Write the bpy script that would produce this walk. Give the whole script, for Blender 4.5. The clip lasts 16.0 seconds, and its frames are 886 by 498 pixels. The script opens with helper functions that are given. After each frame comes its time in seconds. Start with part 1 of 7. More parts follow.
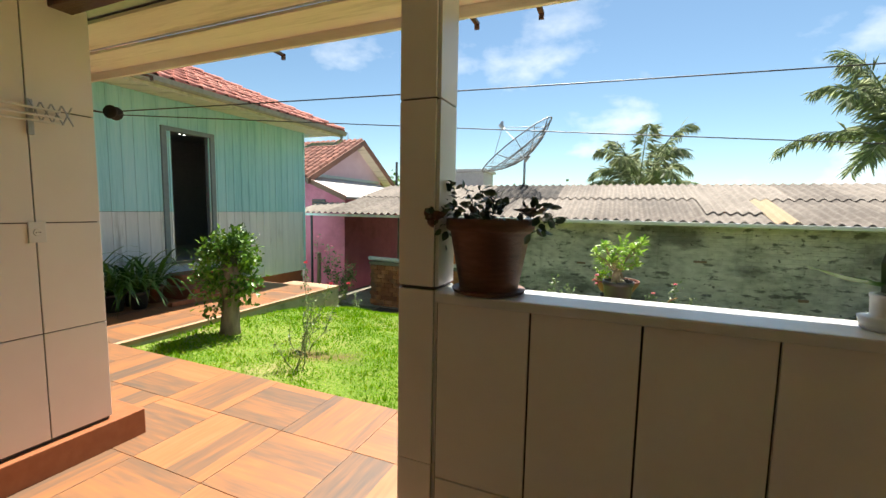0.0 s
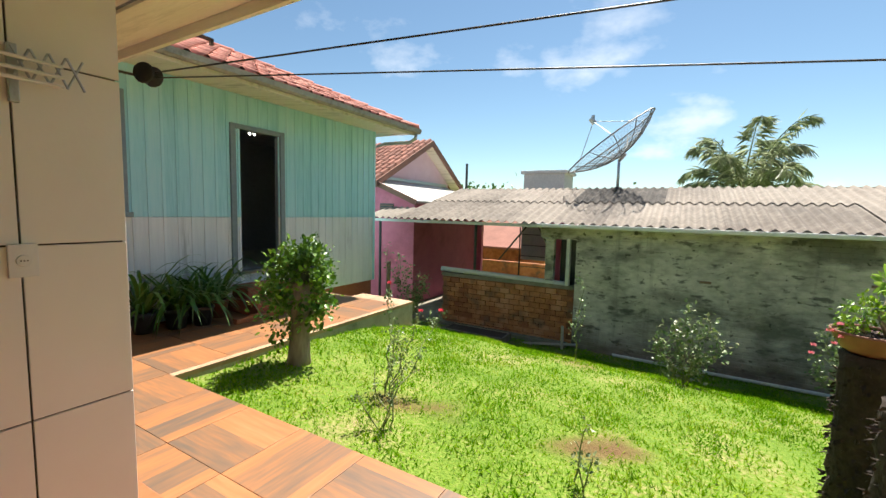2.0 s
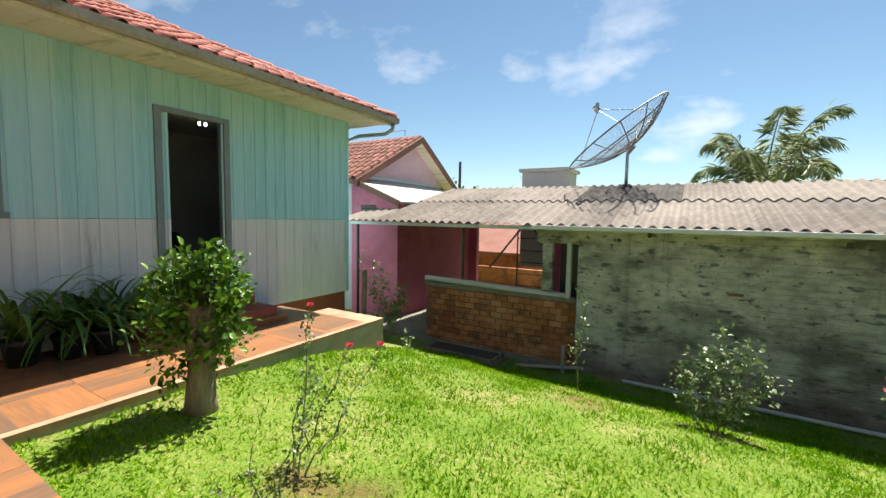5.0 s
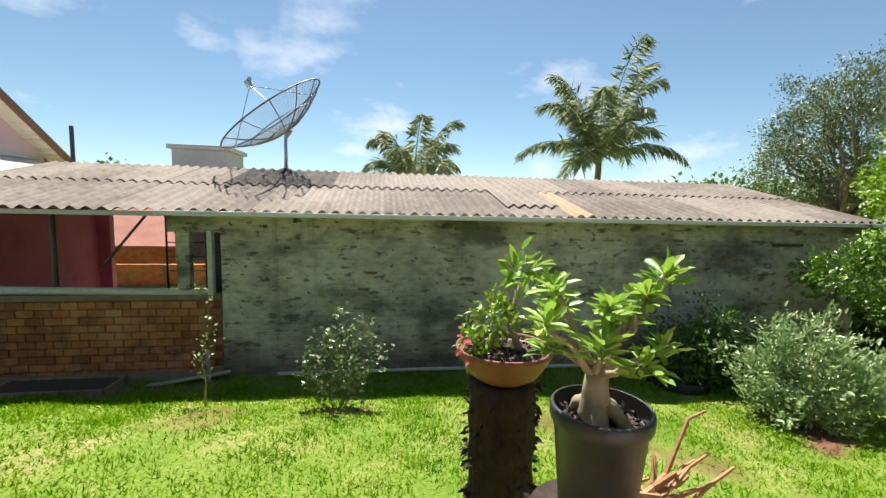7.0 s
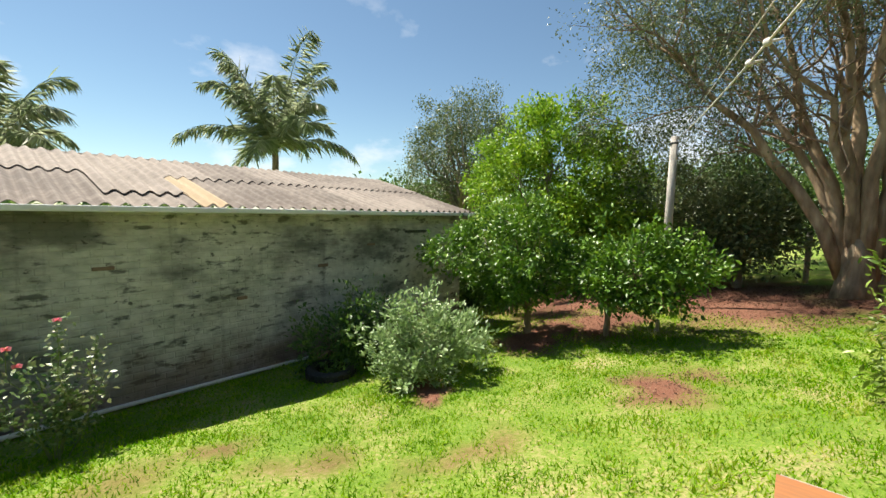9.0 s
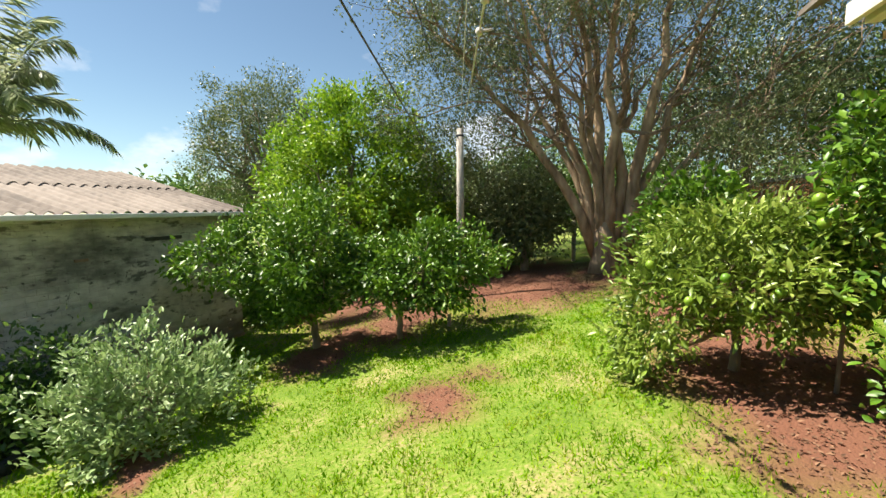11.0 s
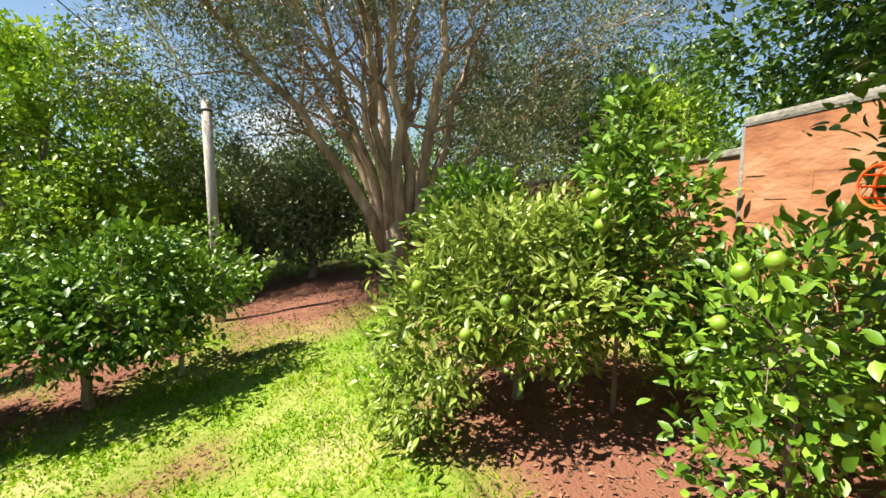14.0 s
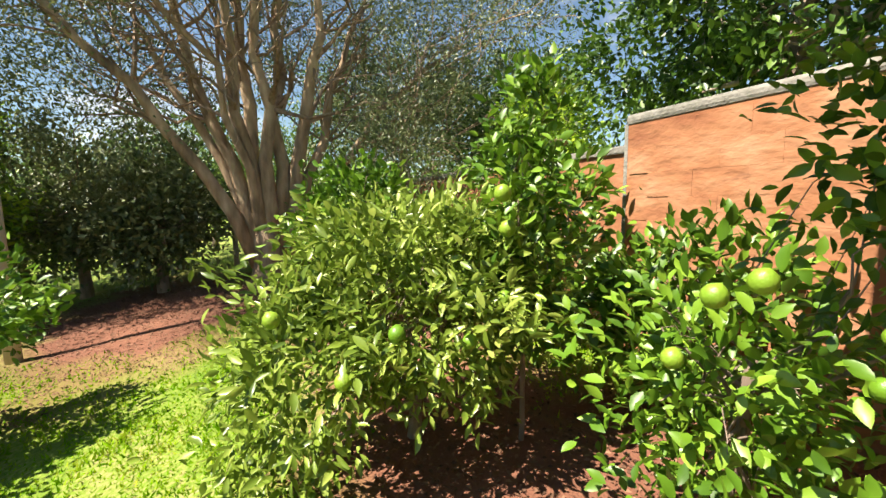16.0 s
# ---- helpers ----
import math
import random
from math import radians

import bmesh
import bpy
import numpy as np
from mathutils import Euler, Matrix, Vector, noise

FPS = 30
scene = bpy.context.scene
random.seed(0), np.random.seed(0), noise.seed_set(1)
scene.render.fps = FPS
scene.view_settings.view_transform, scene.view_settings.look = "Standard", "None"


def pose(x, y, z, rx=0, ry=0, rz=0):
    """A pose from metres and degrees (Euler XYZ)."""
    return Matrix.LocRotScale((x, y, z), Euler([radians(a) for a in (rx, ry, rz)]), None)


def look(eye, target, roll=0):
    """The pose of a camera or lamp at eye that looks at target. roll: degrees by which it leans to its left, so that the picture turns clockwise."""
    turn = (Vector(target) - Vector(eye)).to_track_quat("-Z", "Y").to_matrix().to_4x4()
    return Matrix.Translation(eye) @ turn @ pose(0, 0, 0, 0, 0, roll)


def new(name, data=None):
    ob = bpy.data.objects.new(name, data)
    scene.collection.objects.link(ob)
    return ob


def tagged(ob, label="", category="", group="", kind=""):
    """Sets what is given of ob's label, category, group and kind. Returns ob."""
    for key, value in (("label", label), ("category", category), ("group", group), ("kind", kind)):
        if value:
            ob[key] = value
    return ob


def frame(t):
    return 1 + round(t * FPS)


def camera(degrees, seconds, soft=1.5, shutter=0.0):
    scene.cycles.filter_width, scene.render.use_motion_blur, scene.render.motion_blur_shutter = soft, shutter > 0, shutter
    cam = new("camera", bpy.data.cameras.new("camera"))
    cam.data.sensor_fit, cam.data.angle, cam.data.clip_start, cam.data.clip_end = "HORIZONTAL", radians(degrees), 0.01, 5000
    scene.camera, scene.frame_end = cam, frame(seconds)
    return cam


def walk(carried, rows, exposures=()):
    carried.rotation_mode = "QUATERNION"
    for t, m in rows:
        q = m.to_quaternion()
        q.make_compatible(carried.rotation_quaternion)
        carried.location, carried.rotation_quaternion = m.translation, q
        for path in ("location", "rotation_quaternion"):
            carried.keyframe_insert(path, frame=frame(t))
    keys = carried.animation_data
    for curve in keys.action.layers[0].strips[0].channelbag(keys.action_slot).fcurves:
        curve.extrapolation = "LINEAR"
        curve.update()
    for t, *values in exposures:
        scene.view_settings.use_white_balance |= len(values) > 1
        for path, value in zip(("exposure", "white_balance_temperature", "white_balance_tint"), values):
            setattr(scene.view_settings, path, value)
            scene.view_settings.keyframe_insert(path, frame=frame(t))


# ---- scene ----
cam = camera(94.5, 16.0)
PATH = [
    (0, (-0.335, -0.261, 1.499), (-1.101, 1.577, 1.304), 1.1),
    (0.5, (-0.591, -0.092, 1.513), (-1.481, 1.689, 1.322), 1.1),
    (1, (-0.833, 0.11, 1.511), (-1.789, 1.857, 1.323), 1.1),
    (1.5, (-1.072, 0.287, 1.534), (-2.056, 2.018, 1.349), 1.2),
    (2, (-1.289, 0.444, 1.529), (-2.288, 2.167, 1.346), 1.4),
    (2.5, (-1.462, 0.614, 1.545), (-2.468, 2.333, 1.362), 1.3),
    (3, (-1.597, 0.809, 1.555), (-2.602, 2.529, 1.374), 1.6),
    (3.2, (-1.641, 0.893, 1.561), (-2.65, 2.611, 1.381), 1.5),
    (5.3, (-1.386, 1.735, 1.444), (-2.414, 3.443, 1.29), 1.0),
    (5.5, (-1.332, 1.808, 1.439), (-2.272, 3.567, 1.284), 0.8),
    (6, (-1.176, 1.919, 1.417), (-1.811, 3.809, 1.258), 0.8),
    (6.5, (-0.96, 2.047, 1.402), (-1.142, 4.031, 1.231), 0.9),
    (7, (-0.773, 2.187, 1.417), (-0.471, 4.156, 1.231), 1.2),
    (7.5, (-0.557, 2.268, 1.452), (0.183, 4.115, 1.252), 1.4),
    (8, (-0.345, 2.341, 1.404), (0.736, 4.012, 1.212), 1.6),
    (8.5, (-0.13, 2.362, 1.396), (1.176, 3.865, 1.212), 1.5),
    (9, (0.14, 2.333, 1.358), (1.65, 3.632, 1.178), 1.2),
    (9.5, (0.414, 2.291, 1.32), (2.086, 3.375, 1.149), 1.0),
    (9.7, (0.537, 2.269, 1.301), (2.257, 3.275, 1.129), 0.8),
    (11.8, (1.698, 1.918, 1.398), (3.651, 2.304, 1.2), -0.7),
    (12, (1.785, 1.877, 1.367), (3.749, 2.202, 1.174), -0.5),
    (12.5, (2.0, 1.799, 1.37), (3.983, 1.963, 1.17), -0.4),
    (13, (2.179, 1.763, 1.364), (4.168, 1.766, 1.161), -0.2),
    (13.5, (2.403, 1.73, 1.369), (4.385, 1.569, 1.155), -0.6),
    (14, (2.609, 1.679, 1.358), (4.575, 1.383, 1.141), -0.5),
    (14.5, (2.787, 1.616, 1.359), (4.738, 1.232, 1.139), -0.5),
    (15, (2.926, 1.565, 1.372), (4.861, 1.106, 1.154), -0.3),
    (15.5, (3.042, 1.519, 1.364), (4.942, 0.937, 1.141), -0.7),
    (16, (3.16, 1.5, 1.362), (4.974, 0.69, 1.13), -0.7),
]
walk(cam, [(t, look(eye, target, roll)) for t, eye, target, roll in PATH], [(0.0, 1.30, 6600, 9), (2.5, 1.22, 6600, 9), (5.5, 1.12, 6600, 10), (9.5, 1.10, 6800, 10), (12.0, 1.36, 7000, 13), (16.0, 1.54, 7100, 16)])


# ---- world, sun, exposure ----
SUN_WAY = Vector((-0.01, 0.60, 1.0)).normalized()
world = bpy.data.worlds.new("sky")
scene.world = world
world.use_nodes = True
wn, wl = world.node_tree.nodes, world.node_tree.links
wn.clear()
w_out, w_bg, w_sky = wn.new("ShaderNodeOutputWorld"), wn.new("ShaderNodeBackground"), wn.new("ShaderNodeTexSky")
w_sky.sky_type, w_sky.sun_disc = "NISHITA", False
w_sky.sun_elevation = math.asin(SUN_WAY.z)
w_sky.sun_rotation = math.atan2(SUN_WAY.x, SUN_WAY.y)
w_sky.dust_density, w_sky.ozone_density, w_sky.altitude = 0.2, 0.7, 500
# small fair-weather clouds, low over the horizon and a few wisps higher up
w_tc, w_map = wn.new("ShaderNodeTexCoord"), wn.new("ShaderNodeMapping")
w_map.inputs["Scale"].default_value = (1.0, 1.0, 1.9)
w_noise, w_ramp = wn.new("ShaderNodeTexNoise"), wn.new("ShaderNodeValToRGB")
w_noise.inputs["Scale"].default_value, w_noise.inputs["Detail"].default_value = 3.6, 7.0
w_noise.inputs["Roughness"].default_value = 0.55
w_ramp.color_ramp.elements[0].position, w_ramp.color_ramp.elements[1].position = 0.57, 0.70
w_mix = wn.new("ShaderNodeMixRGB")
w_mix.inputs["Color2"].default_value = (9.0, 9.3, 9.8, 1)
w_sep, w_low = wn.new("ShaderNodeSeparateXYZ"), wn.new("ShaderNodeMapRange")
w_low.inputs["From Min"].default_value, w_low.inputs["From Max"].default_value = 0.0, 0.42
w_low.inputs["To Min"].default_value, w_low.inputs["To Max"].default_value = 0.9, 0.35
w_mul = wn.new("ShaderNodeMath")
w_mul.operation = "MULTIPLY"
wl.new(w_tc.outputs["Generated"], w_map.inputs["Vector"])
wl.new(w_map.outputs["Vector"], w_noise.inputs["Vector"])
wl.new(w_noise.outputs["Fac"], w_ramp.inputs["Fac"])
wl.new(w_tc.outputs["Generated"], w_sep.inputs["Vector"])
wl.new(w_sep.outputs["Z"], w_low.inputs["Value"])
wl.new(w_ramp.outputs["Color"], w_mul.inputs[0])
wl.new(w_low.outputs["Result"], w_mul.inputs[1])
wl.new(w_mul.outputs["Value"], w_mix.inputs["Fac"])
w_hue = wn.new("ShaderNodeMixRGB")
w_hue.blend_type = "MULTIPLY"
w_hue.inputs["Fac"].default_value = 1.0
w_hue.inputs["Color2"].default_value = (0.90, 1.02, 1.0, 1)
wl.new(w_sky.outputs["Color"], w_hue.inputs["Color1"])
wl.new(w_hue.outputs["Color"], w_mix.inputs["Color1"])
wl.new(w_mix.outputs["Color"], w_bg.inputs["Color"])
w_bg.inputs["Strength"].default_value = 0.060
wl.new(w_bg.outputs["Background"], w_out.inputs["Surface"])

sun = new("sun", bpy.data.lights.new("sun", "SUN"))
sun.data.energy, sun.data.angle, sun.data.color = 5.0, radians(0.53), (1.0, 0.95, 0.87)
sun.matrix_world = look(SUN_WAY * 50, (0, 0, 0))


# ---- materials ----
def material(name, colors, rough=0.7, metal=0.0, fine=18.0, coarse=1.6, stretch=(1, 1, 1), bump=0.25, bump_scale=40.0,
             spread=0.35, island=False, per_object=0.0, translucent=0.0, spec=0.4, stain=None, stain_scale=2.0, stain_at=(0.52, 0.66)):
    """Two scales of variation over world space between colours, with fine relief; stain: a second colour in patches."""
    m = bpy.data.materials.new(name)
    m.use_nodes = True
    n, l = m.node_tree.nodes, m.node_tree.links
    b = n["Principled BSDF"]
    b.inputs["Roughness"].default_value, b.inputs["Metallic"].default_value = rough, metal
    b.inputs["Specular IOR Level"].default_value = spec
    geo, mp = n.new("ShaderNodeNewGeometry"), n.new("ShaderNodeMapping")
    mp.inputs["Scale"].default_value = stretch
    l.new(geo.outputs["Position"], mp.inputs["Vector"])
    n1, n2, ramp = n.new("ShaderNodeTexNoise"), n.new("ShaderNodeTexNoise"), n.new("ShaderNodeValToRGB")
    n1.inputs["Scale"].default_value, n2.inputs["Scale"].default_value = fine, coarse
    n1.inputs["Detail"].default_value = n2.inputs["Detail"].default_value = 5.0
    add, val = n.new("ShaderNodeMath"), None
    add.operation = "MULTIPLY_ADD"
    add.inputs[1].default_value = 0.5
    half = n.new("ShaderNodeMath")
    half.operation = "MULTIPLY"
    half.inputs[1].default_value = 0.5
    l.new(mp.outputs["Vector"], n1.inputs["Vector"])
    l.new(mp.outputs["Vector"], n2.inputs["Vector"])
    l.new(n2.outputs["Fac"], half.inputs[0])
    l.new(n1.outputs["Fac"], add.inputs[0])
    l.new(half.outputs["Value"], add.inputs[2])
    val = add.outputs["Value"]
    if island or per_object:
        src = geo.outputs["Random Per Island"] if island else n.new("ShaderNodeObjectInfo").outputs["Random"]
        amount = 0.45 if island else per_object
        shift = n.new("ShaderNodeMath")
        shift.operation = "MULTIPLY_ADD"
        shift.inputs[1].default_value, shift.inputs[2].default_value = amount, -amount / 2
        l.new(src, shift.inputs[0])
        both = n.new("ShaderNodeMath")
        l.new(val, both.inputs[0])
        l.new(shift.outputs["Value"], both.inputs[1])
        val = both.outputs["Value"]
    l.new(val, ramp.inputs["Fac"])
    el = ramp.color_ramp.elements
    lo, hi = 0.5 - spread / 2, 0.5 + spread / 2
    el[0].position, el[1].position = lo, hi
    el[0].color, el[1].color = (*colors[0], 1), (*colors[-1], 1)
    for i, c in enumerate(colors[1:-1]):
        el.new(lo + (hi - lo) * (i + 1) / (len(colors) - 1)).color = (*c, 1)
    col = ramp.outputs["Color"]
    if stain:
        n3, r3, mx = n.new("ShaderNodeTexNoise"), n.new("ShaderNodeValToRGB"), n.new("ShaderNodeMixRGB")
        n3.inputs["Scale"].default_value, n3.inputs["Detail"].default_value, n3.inputs["Roughness"].default_value = stain_scale, 9.0, 0.68
        r3.color_ramp.elements[0].position, r3.color_ramp.elements[1].position = stain_at
        l.new(mp.outputs["Vector"], n3.inputs["Vector"])
        l.new(n3.outputs["Fac"], r3.inputs["Fac"])
        l.new(r3.outputs["Color"], mx.inputs["Fac"])
        l.new(col, mx.inputs["Color1"])
        mx.inputs["Color2"].default_value = (*stain, 1)
        col = mx.outputs["Color"]
    l.new(col, b.inputs["Base Color"])
    if bump:
        nb, bn = n.new("ShaderNodeTexNoise"), n.new("ShaderNodeBump")
        nb.inputs["Scale"].default_value, nb.inputs["Detail"].default_value = bump_scale, 4.0
        bn.inputs["Strength"].default_value, bn.inputs["Distance"].default_value = bump, 0.02
        l.new(mp.outputs["Vector"], nb.inputs["Vector"])
        l.new(nb.outputs["Fac"], bn.inputs["Height"])
        l.new(bn.outputs["Normal"], b.inputs["Normal"])
    if translucent:
        tr, mix = n.new("ShaderNodeBsdfTranslucent"), n.new("ShaderNodeMixShader")
        mix.inputs["Fac"].default_value = translucent
        l.new(col, tr.inputs["Color"])
        l.new(b.outputs["BSDF"], mix.inputs[1])
        l.new(tr.outputs["BSDF"], mix.inputs[2])
        l.new(mix.outputs["Shader"], n["Material Output"].inputs["Surface"])
    return m


def leafy(name, colors, rough=0.42, translucent=0.22):
    return material(name, colors, rough=rough, island=True, fine=3.0, coarse=0.8, spread=0.6, bump=0, translucent=translucent, spec=0.5)


M_TEAL = material("teal_paint", [(0.34, 0.68, 0.74), (0.44, 0.78, 0.84), (0.52, 0.82, 0.87)], rough=0.6, stretch=(6, 6, 0.5), fine=6, per_object=0.18, bump=0.12, stain=(0.13, 0.36, 0.30), stain_scale=1.1, stain_at=(0.64, 0.74))
M_WHITEWASH = material("whitewash", [(0.74, 0.77, 0.80), (0.86, 0.88, 0.90)], rough=0.7, stretch=(6, 6, 0.5), fine=6, per_object=0.2, bump=0.15, stain=(0.38, 0.39, 0.39), stain_scale=0.9, stain_at=(0.6, 0.75))
M_GREYFRAME = material("grey_blue_paint", [(0.20, 0.25, 0.28), (0.27, 0.33, 0.36)], rough=0.5)
M_WINWHITE = material("white_window_paint", [(0.74, 0.76, 0.78), (0.85, 0.86, 0.86)], rough=0.4)
M_SOFFIT = material("cream_soffit_boards", [(0.74, 0.69, 0.54), (0.84, 0.79, 0.64)], rough=0.6, stretch=(0.5, 6, 6), bump=0.1, stain=(0.5, 0.46, 0.33), stain_scale=1.2)
M_GUTTER = material("weathered_gutter", [(0.30, 0.27, 0.22), (0.45, 0.41, 0.34)], rough=0.7, stain=(0.2, 0.17, 0.13))
M_ROOFTILE = material("clay_roof_tile", [(0.40, 0.13, 0.09), (0.58, 0.21, 0.15), (0.66, 0.30, 0.22)], rough=0.8, per_object=0.3, island=False, stain=(0.25, 0.14, 0.11), stain_scale=3.0, stain_at=(0.6, 0.75))
M_ROOFTILE_OLD = material("dark_clay_roof_tile", [(0.24, 0.10, 0.07), (0.40, 0.17, 0.12)], rough=0.85, island=True)
M_FIBRE = material("fibre_cement", [(0.14, 0.115, 0.094), (0.23, 0.195, 0.16), (0.31, 0.265, 0.22)], rough=0.9, per_object=0.25, fine=9, coarse=0.9, stain=(0.12, 0.105, 0.09), stain_scale=1.4, stain_at=(0.56, 0.74))
M_FIBRE_NEW = material("fibre_cement_tan", [(0.36, 0.27, 0.16), (0.42, 0.33, 0.21)], rough=0.9, fine=9)
# fibre cement with the dish's shadow, and some soot, put into the colour
M_FIBRE_DARK = material("shaded_sooty_fibre_cement", [(0.03, 0.027, 0.025), (0.13, 0.112, 0.095)], rough=0.95, fine=5, coarse=2.5)
M_PLASTER = material("mildewed_plaster", [(0.34, 0.335, 0.305), (0.54, 0.525, 0.48), (0.70, 0.68, 0.625)], rough=0.95, fine=7, coarse=0.9, stretch=(0.8, 1, 1.5), bump=0, spread=0.30)


def mildew(m):
    """Old brickwork under thin plaster: courses in the relief, short dark flakes, broad black mould, streaks, rising red damp."""
    n, l = m.node_tree.nodes, m.node_tree.links
    b, col = n["Principled BSDF"], n["Color Ramp"].outputs["Color"]
    geo = n.new("ShaderNodeNewGeometry")
    for stretch, scale, lo, hi, rgb, most in (((1.4, 1, 3.6), 2.9, 0.565, 0.65, (0.06, 0.06, 0.055), 0.78), ((0.7, 1, 1.3), 1.15, 0.49, 0.64, (0.085, 0.088, 0.08), 0.82), ((3.4, 1, 0.22), 1.1, 0.56, 0.72, (0.07, 0.07, 0.065), 0.6), ((2.6, 1, 3.2), 4.2, 0.63, 0.67, (0.03, 0.03, 0.028), 0.8)):
        mp, nz, rp, mx = n.new("ShaderNodeMapping"), n.new("ShaderNodeTexNoise"), n.new("ShaderNodeMapRange"), n.new("ShaderNodeMixRGB")
        mp.inputs["Scale"].default_value = stretch
        nz.inputs["Scale"].default_value, nz.inputs["Detail"].default_value, nz.inputs["Roughness"].default_value = scale, 7.0, 0.6
        rp.inputs["From Min"].default_value, rp.inputs["From Max"].default_value, rp.inputs["To Max"].default_value = lo, hi, most
        l.new(geo.outputs["Position"], mp.inputs["Vector"])
        l.new(mp.outputs["Vector"], nz.inputs["Vector"])
        l.new(nz.outputs["Fac"], rp.inputs["Value"])
        l.new(rp.outputs["Result"], mx.inputs["Fac"])
        l.new(col, mx.inputs["Color1"])
        mx.inputs["Color2"].default_value = (*rgb, 1)
        col = mx.outputs["Color"]
    sep, nz, ad, rp, mx = n.new("ShaderNodeSeparateXYZ"), n.new("ShaderNodeTexNoise"), n.new("ShaderNodeMath"), n.new("ShaderNodeMapRange"), n.new("ShaderNodeMixRGB")
    nz.inputs["Scale"].default_value, nz.inputs["Detail"].default_value = 1.6, 6.0
    l.new(geo.outputs["Position"], sep.inputs["Vector"])
    l.new(geo.outputs["Position"], nz.inputs["Vector"])
    l.new(sep.outputs["Z"], ad.inputs[0])
    l.new(nz.outputs["Fac"], ad.inputs[1])
    rp.inputs["From Min"].default_value, rp.inputs["From Max"].default_value = 0.12, -0.28
    rp.inputs["To Max"].default_value = 0.72
    l.new(ad.outputs["Value"], rp.inputs["Value"])
    l.new(rp.outputs["Result"], mx.inputs["Fac"])
    l.new(col, mx.inputs["Color1"])
    mx.inputs["Color2"].default_value = (0.15, 0.095, 0.07, 1)
    l.new(mx.outputs["Color"], b.inputs["Base Color"])
    flat, br, nb, ht, bn = n.new("ShaderNodeCombineXYZ"), n.new("ShaderNodeTexBrick"), n.new("ShaderNodeTexNoise"), n.new("ShaderNodeMath"), n.new("ShaderNodeBump")
    l.new(sep.outputs["X"], flat.inputs["X"])
    l.new(sep.outputs["Z"], flat.inputs["Y"])
    l.new(flat.outputs["Vector"], br.inputs["Vector"])
    br.inputs["Scale"].default_value, br.inputs["Brick Width"].default_value, br.inputs["Row Height"].default_value = 1.0, 0.22, 0.078
    br.inputs["Mortar Size"].default_value, br.inputs["Mortar Smooth"].default_value = 0.012, 1.0
    nb.inputs["Scale"].default_value, nb.inputs["Detail"].default_value = 9.0, 7.0
    l.new(geo.outputs["Position"], nb.inputs["Vector"])
    ht.operation = "MULTIPLY_ADD"
    ht.inputs[1].default_value = -0.35
    l.new(br.outputs["Fac"], ht.inputs[0])
    l.new(nb.outputs["Fac"], ht.inputs[2])
    l.new(ht.outputs["Value"], bn.inputs["Height"])
    bn.inputs["Strength"].default_value, bn.inputs["Distance"].default_value = 0.9, 0.02
    l.new(bn.outputs["Normal"], b.inputs["Normal"])


mildew(M_PLASTER)
M_PLASTER_LOW = material("damp_plaster_foot", [(0.13, 0.085, 0.062), (0.29, 0.20, 0.15)], rough=0.95, fine=7, coarse=1.3, bump=0.7, bump_scale=14)
M_BRICK = material("old_brick", [(0.27, 0.10, 0.05), (0.47, 0.19, 0.085), (0.54, 0.27, 0.15)], rough=0.95, per_object=0.22, fine=6, coarse=1.0, bump=0.5, stain=(0.16, 0.10, 0.07), stain_scale=2.2)
M_MORTAR = material("dark_mortar", [(0.19, 0.085, 0.05), (0.29, 0.14, 0.085)], rough=0.95)
M_WALLCAP = material("pale_cement_cap", [(0.50, 0.51, 0.50), (0.66, 0.66, 0.64)], rough=0.7)
M_PINK = material("pink_wall_paint", [(0.62, 0.16, 0.24), (0.72, 0.22, 0.30)], rough=0.85, fine=4, stain=(0.5, 0.13, 0.19), stain_scale=0.8)
M_PALEPINK = material("pale_pink_paint", [(0.66, 0.46, 0.52), (0.74, 0.54, 0.60)], rough=0.85, fine=4)
M_BARGE = material("brown_barge_board", [(0.20, 0.09, 0.06), (0.28, 0.13, 0.09)], rough=0.6)
M_ZINC = material("pale_metal_roof", [(0.52, 0.50, 0.46), (0.66, 0.63, 0.57)], rough=0.5)
M_STEEL = material("dark_steel", [(0.05, 0.05, 0.055), (0.10, 0.10, 0.10)], rough=0.5, metal=0.6)
M_GALV = material("galvanised_steel", [(0.40, 0.42, 0.44), (0.55, 0.57, 0.58)], rough=0.4, metal=0.7)
M_MESH = material("dish_mesh_wire", [(0.16, 0.15, 0.14), (0.26, 0.24, 0.22)], rough=0.6, metal=0.5)
M_PORCHTILE = material("cream_wall_tile", [(0.83, 0.79, 0.745), (0.88, 0.85, 0.81)], rough=0.22, per_object=0.1, bump=0.02, fine=3, spec=0.5)
M_GROUT = material("dark_grout", [(0.05, 0.045, 0.04), (0.09, 0.08, 0.07)], rough=0.9)
M_SILL = material("pale_stone_sill", [(0.66, 0.66, 0.66), (0.78, 0.78, 0.78)], rough=0.3, bump=0.03)
M_PLINTH = material("red_brown_tile", [(0.30, 0.105, 0.045), (0.40, 0.16, 0.075)], rough=0.35, bump=0.05)
M_CONCRETE = material("rough_concrete", [(0.17, 0.155, 0.12), (0.28, 0.255, 0.20)], rough=0.95, fine=8, bump=0.5, stain=(0.14, 0.15, 0.10), stain_scale=2.5)
M_SLABSIDE = material("pale_slab_concrete", [(0.27, 0.25, 0.20), (0.42, 0.39, 0.32)], rough=0.95, fine=8, bump=0.5, stain=(0.19, 0.19, 0.14), stain_scale=2.5)
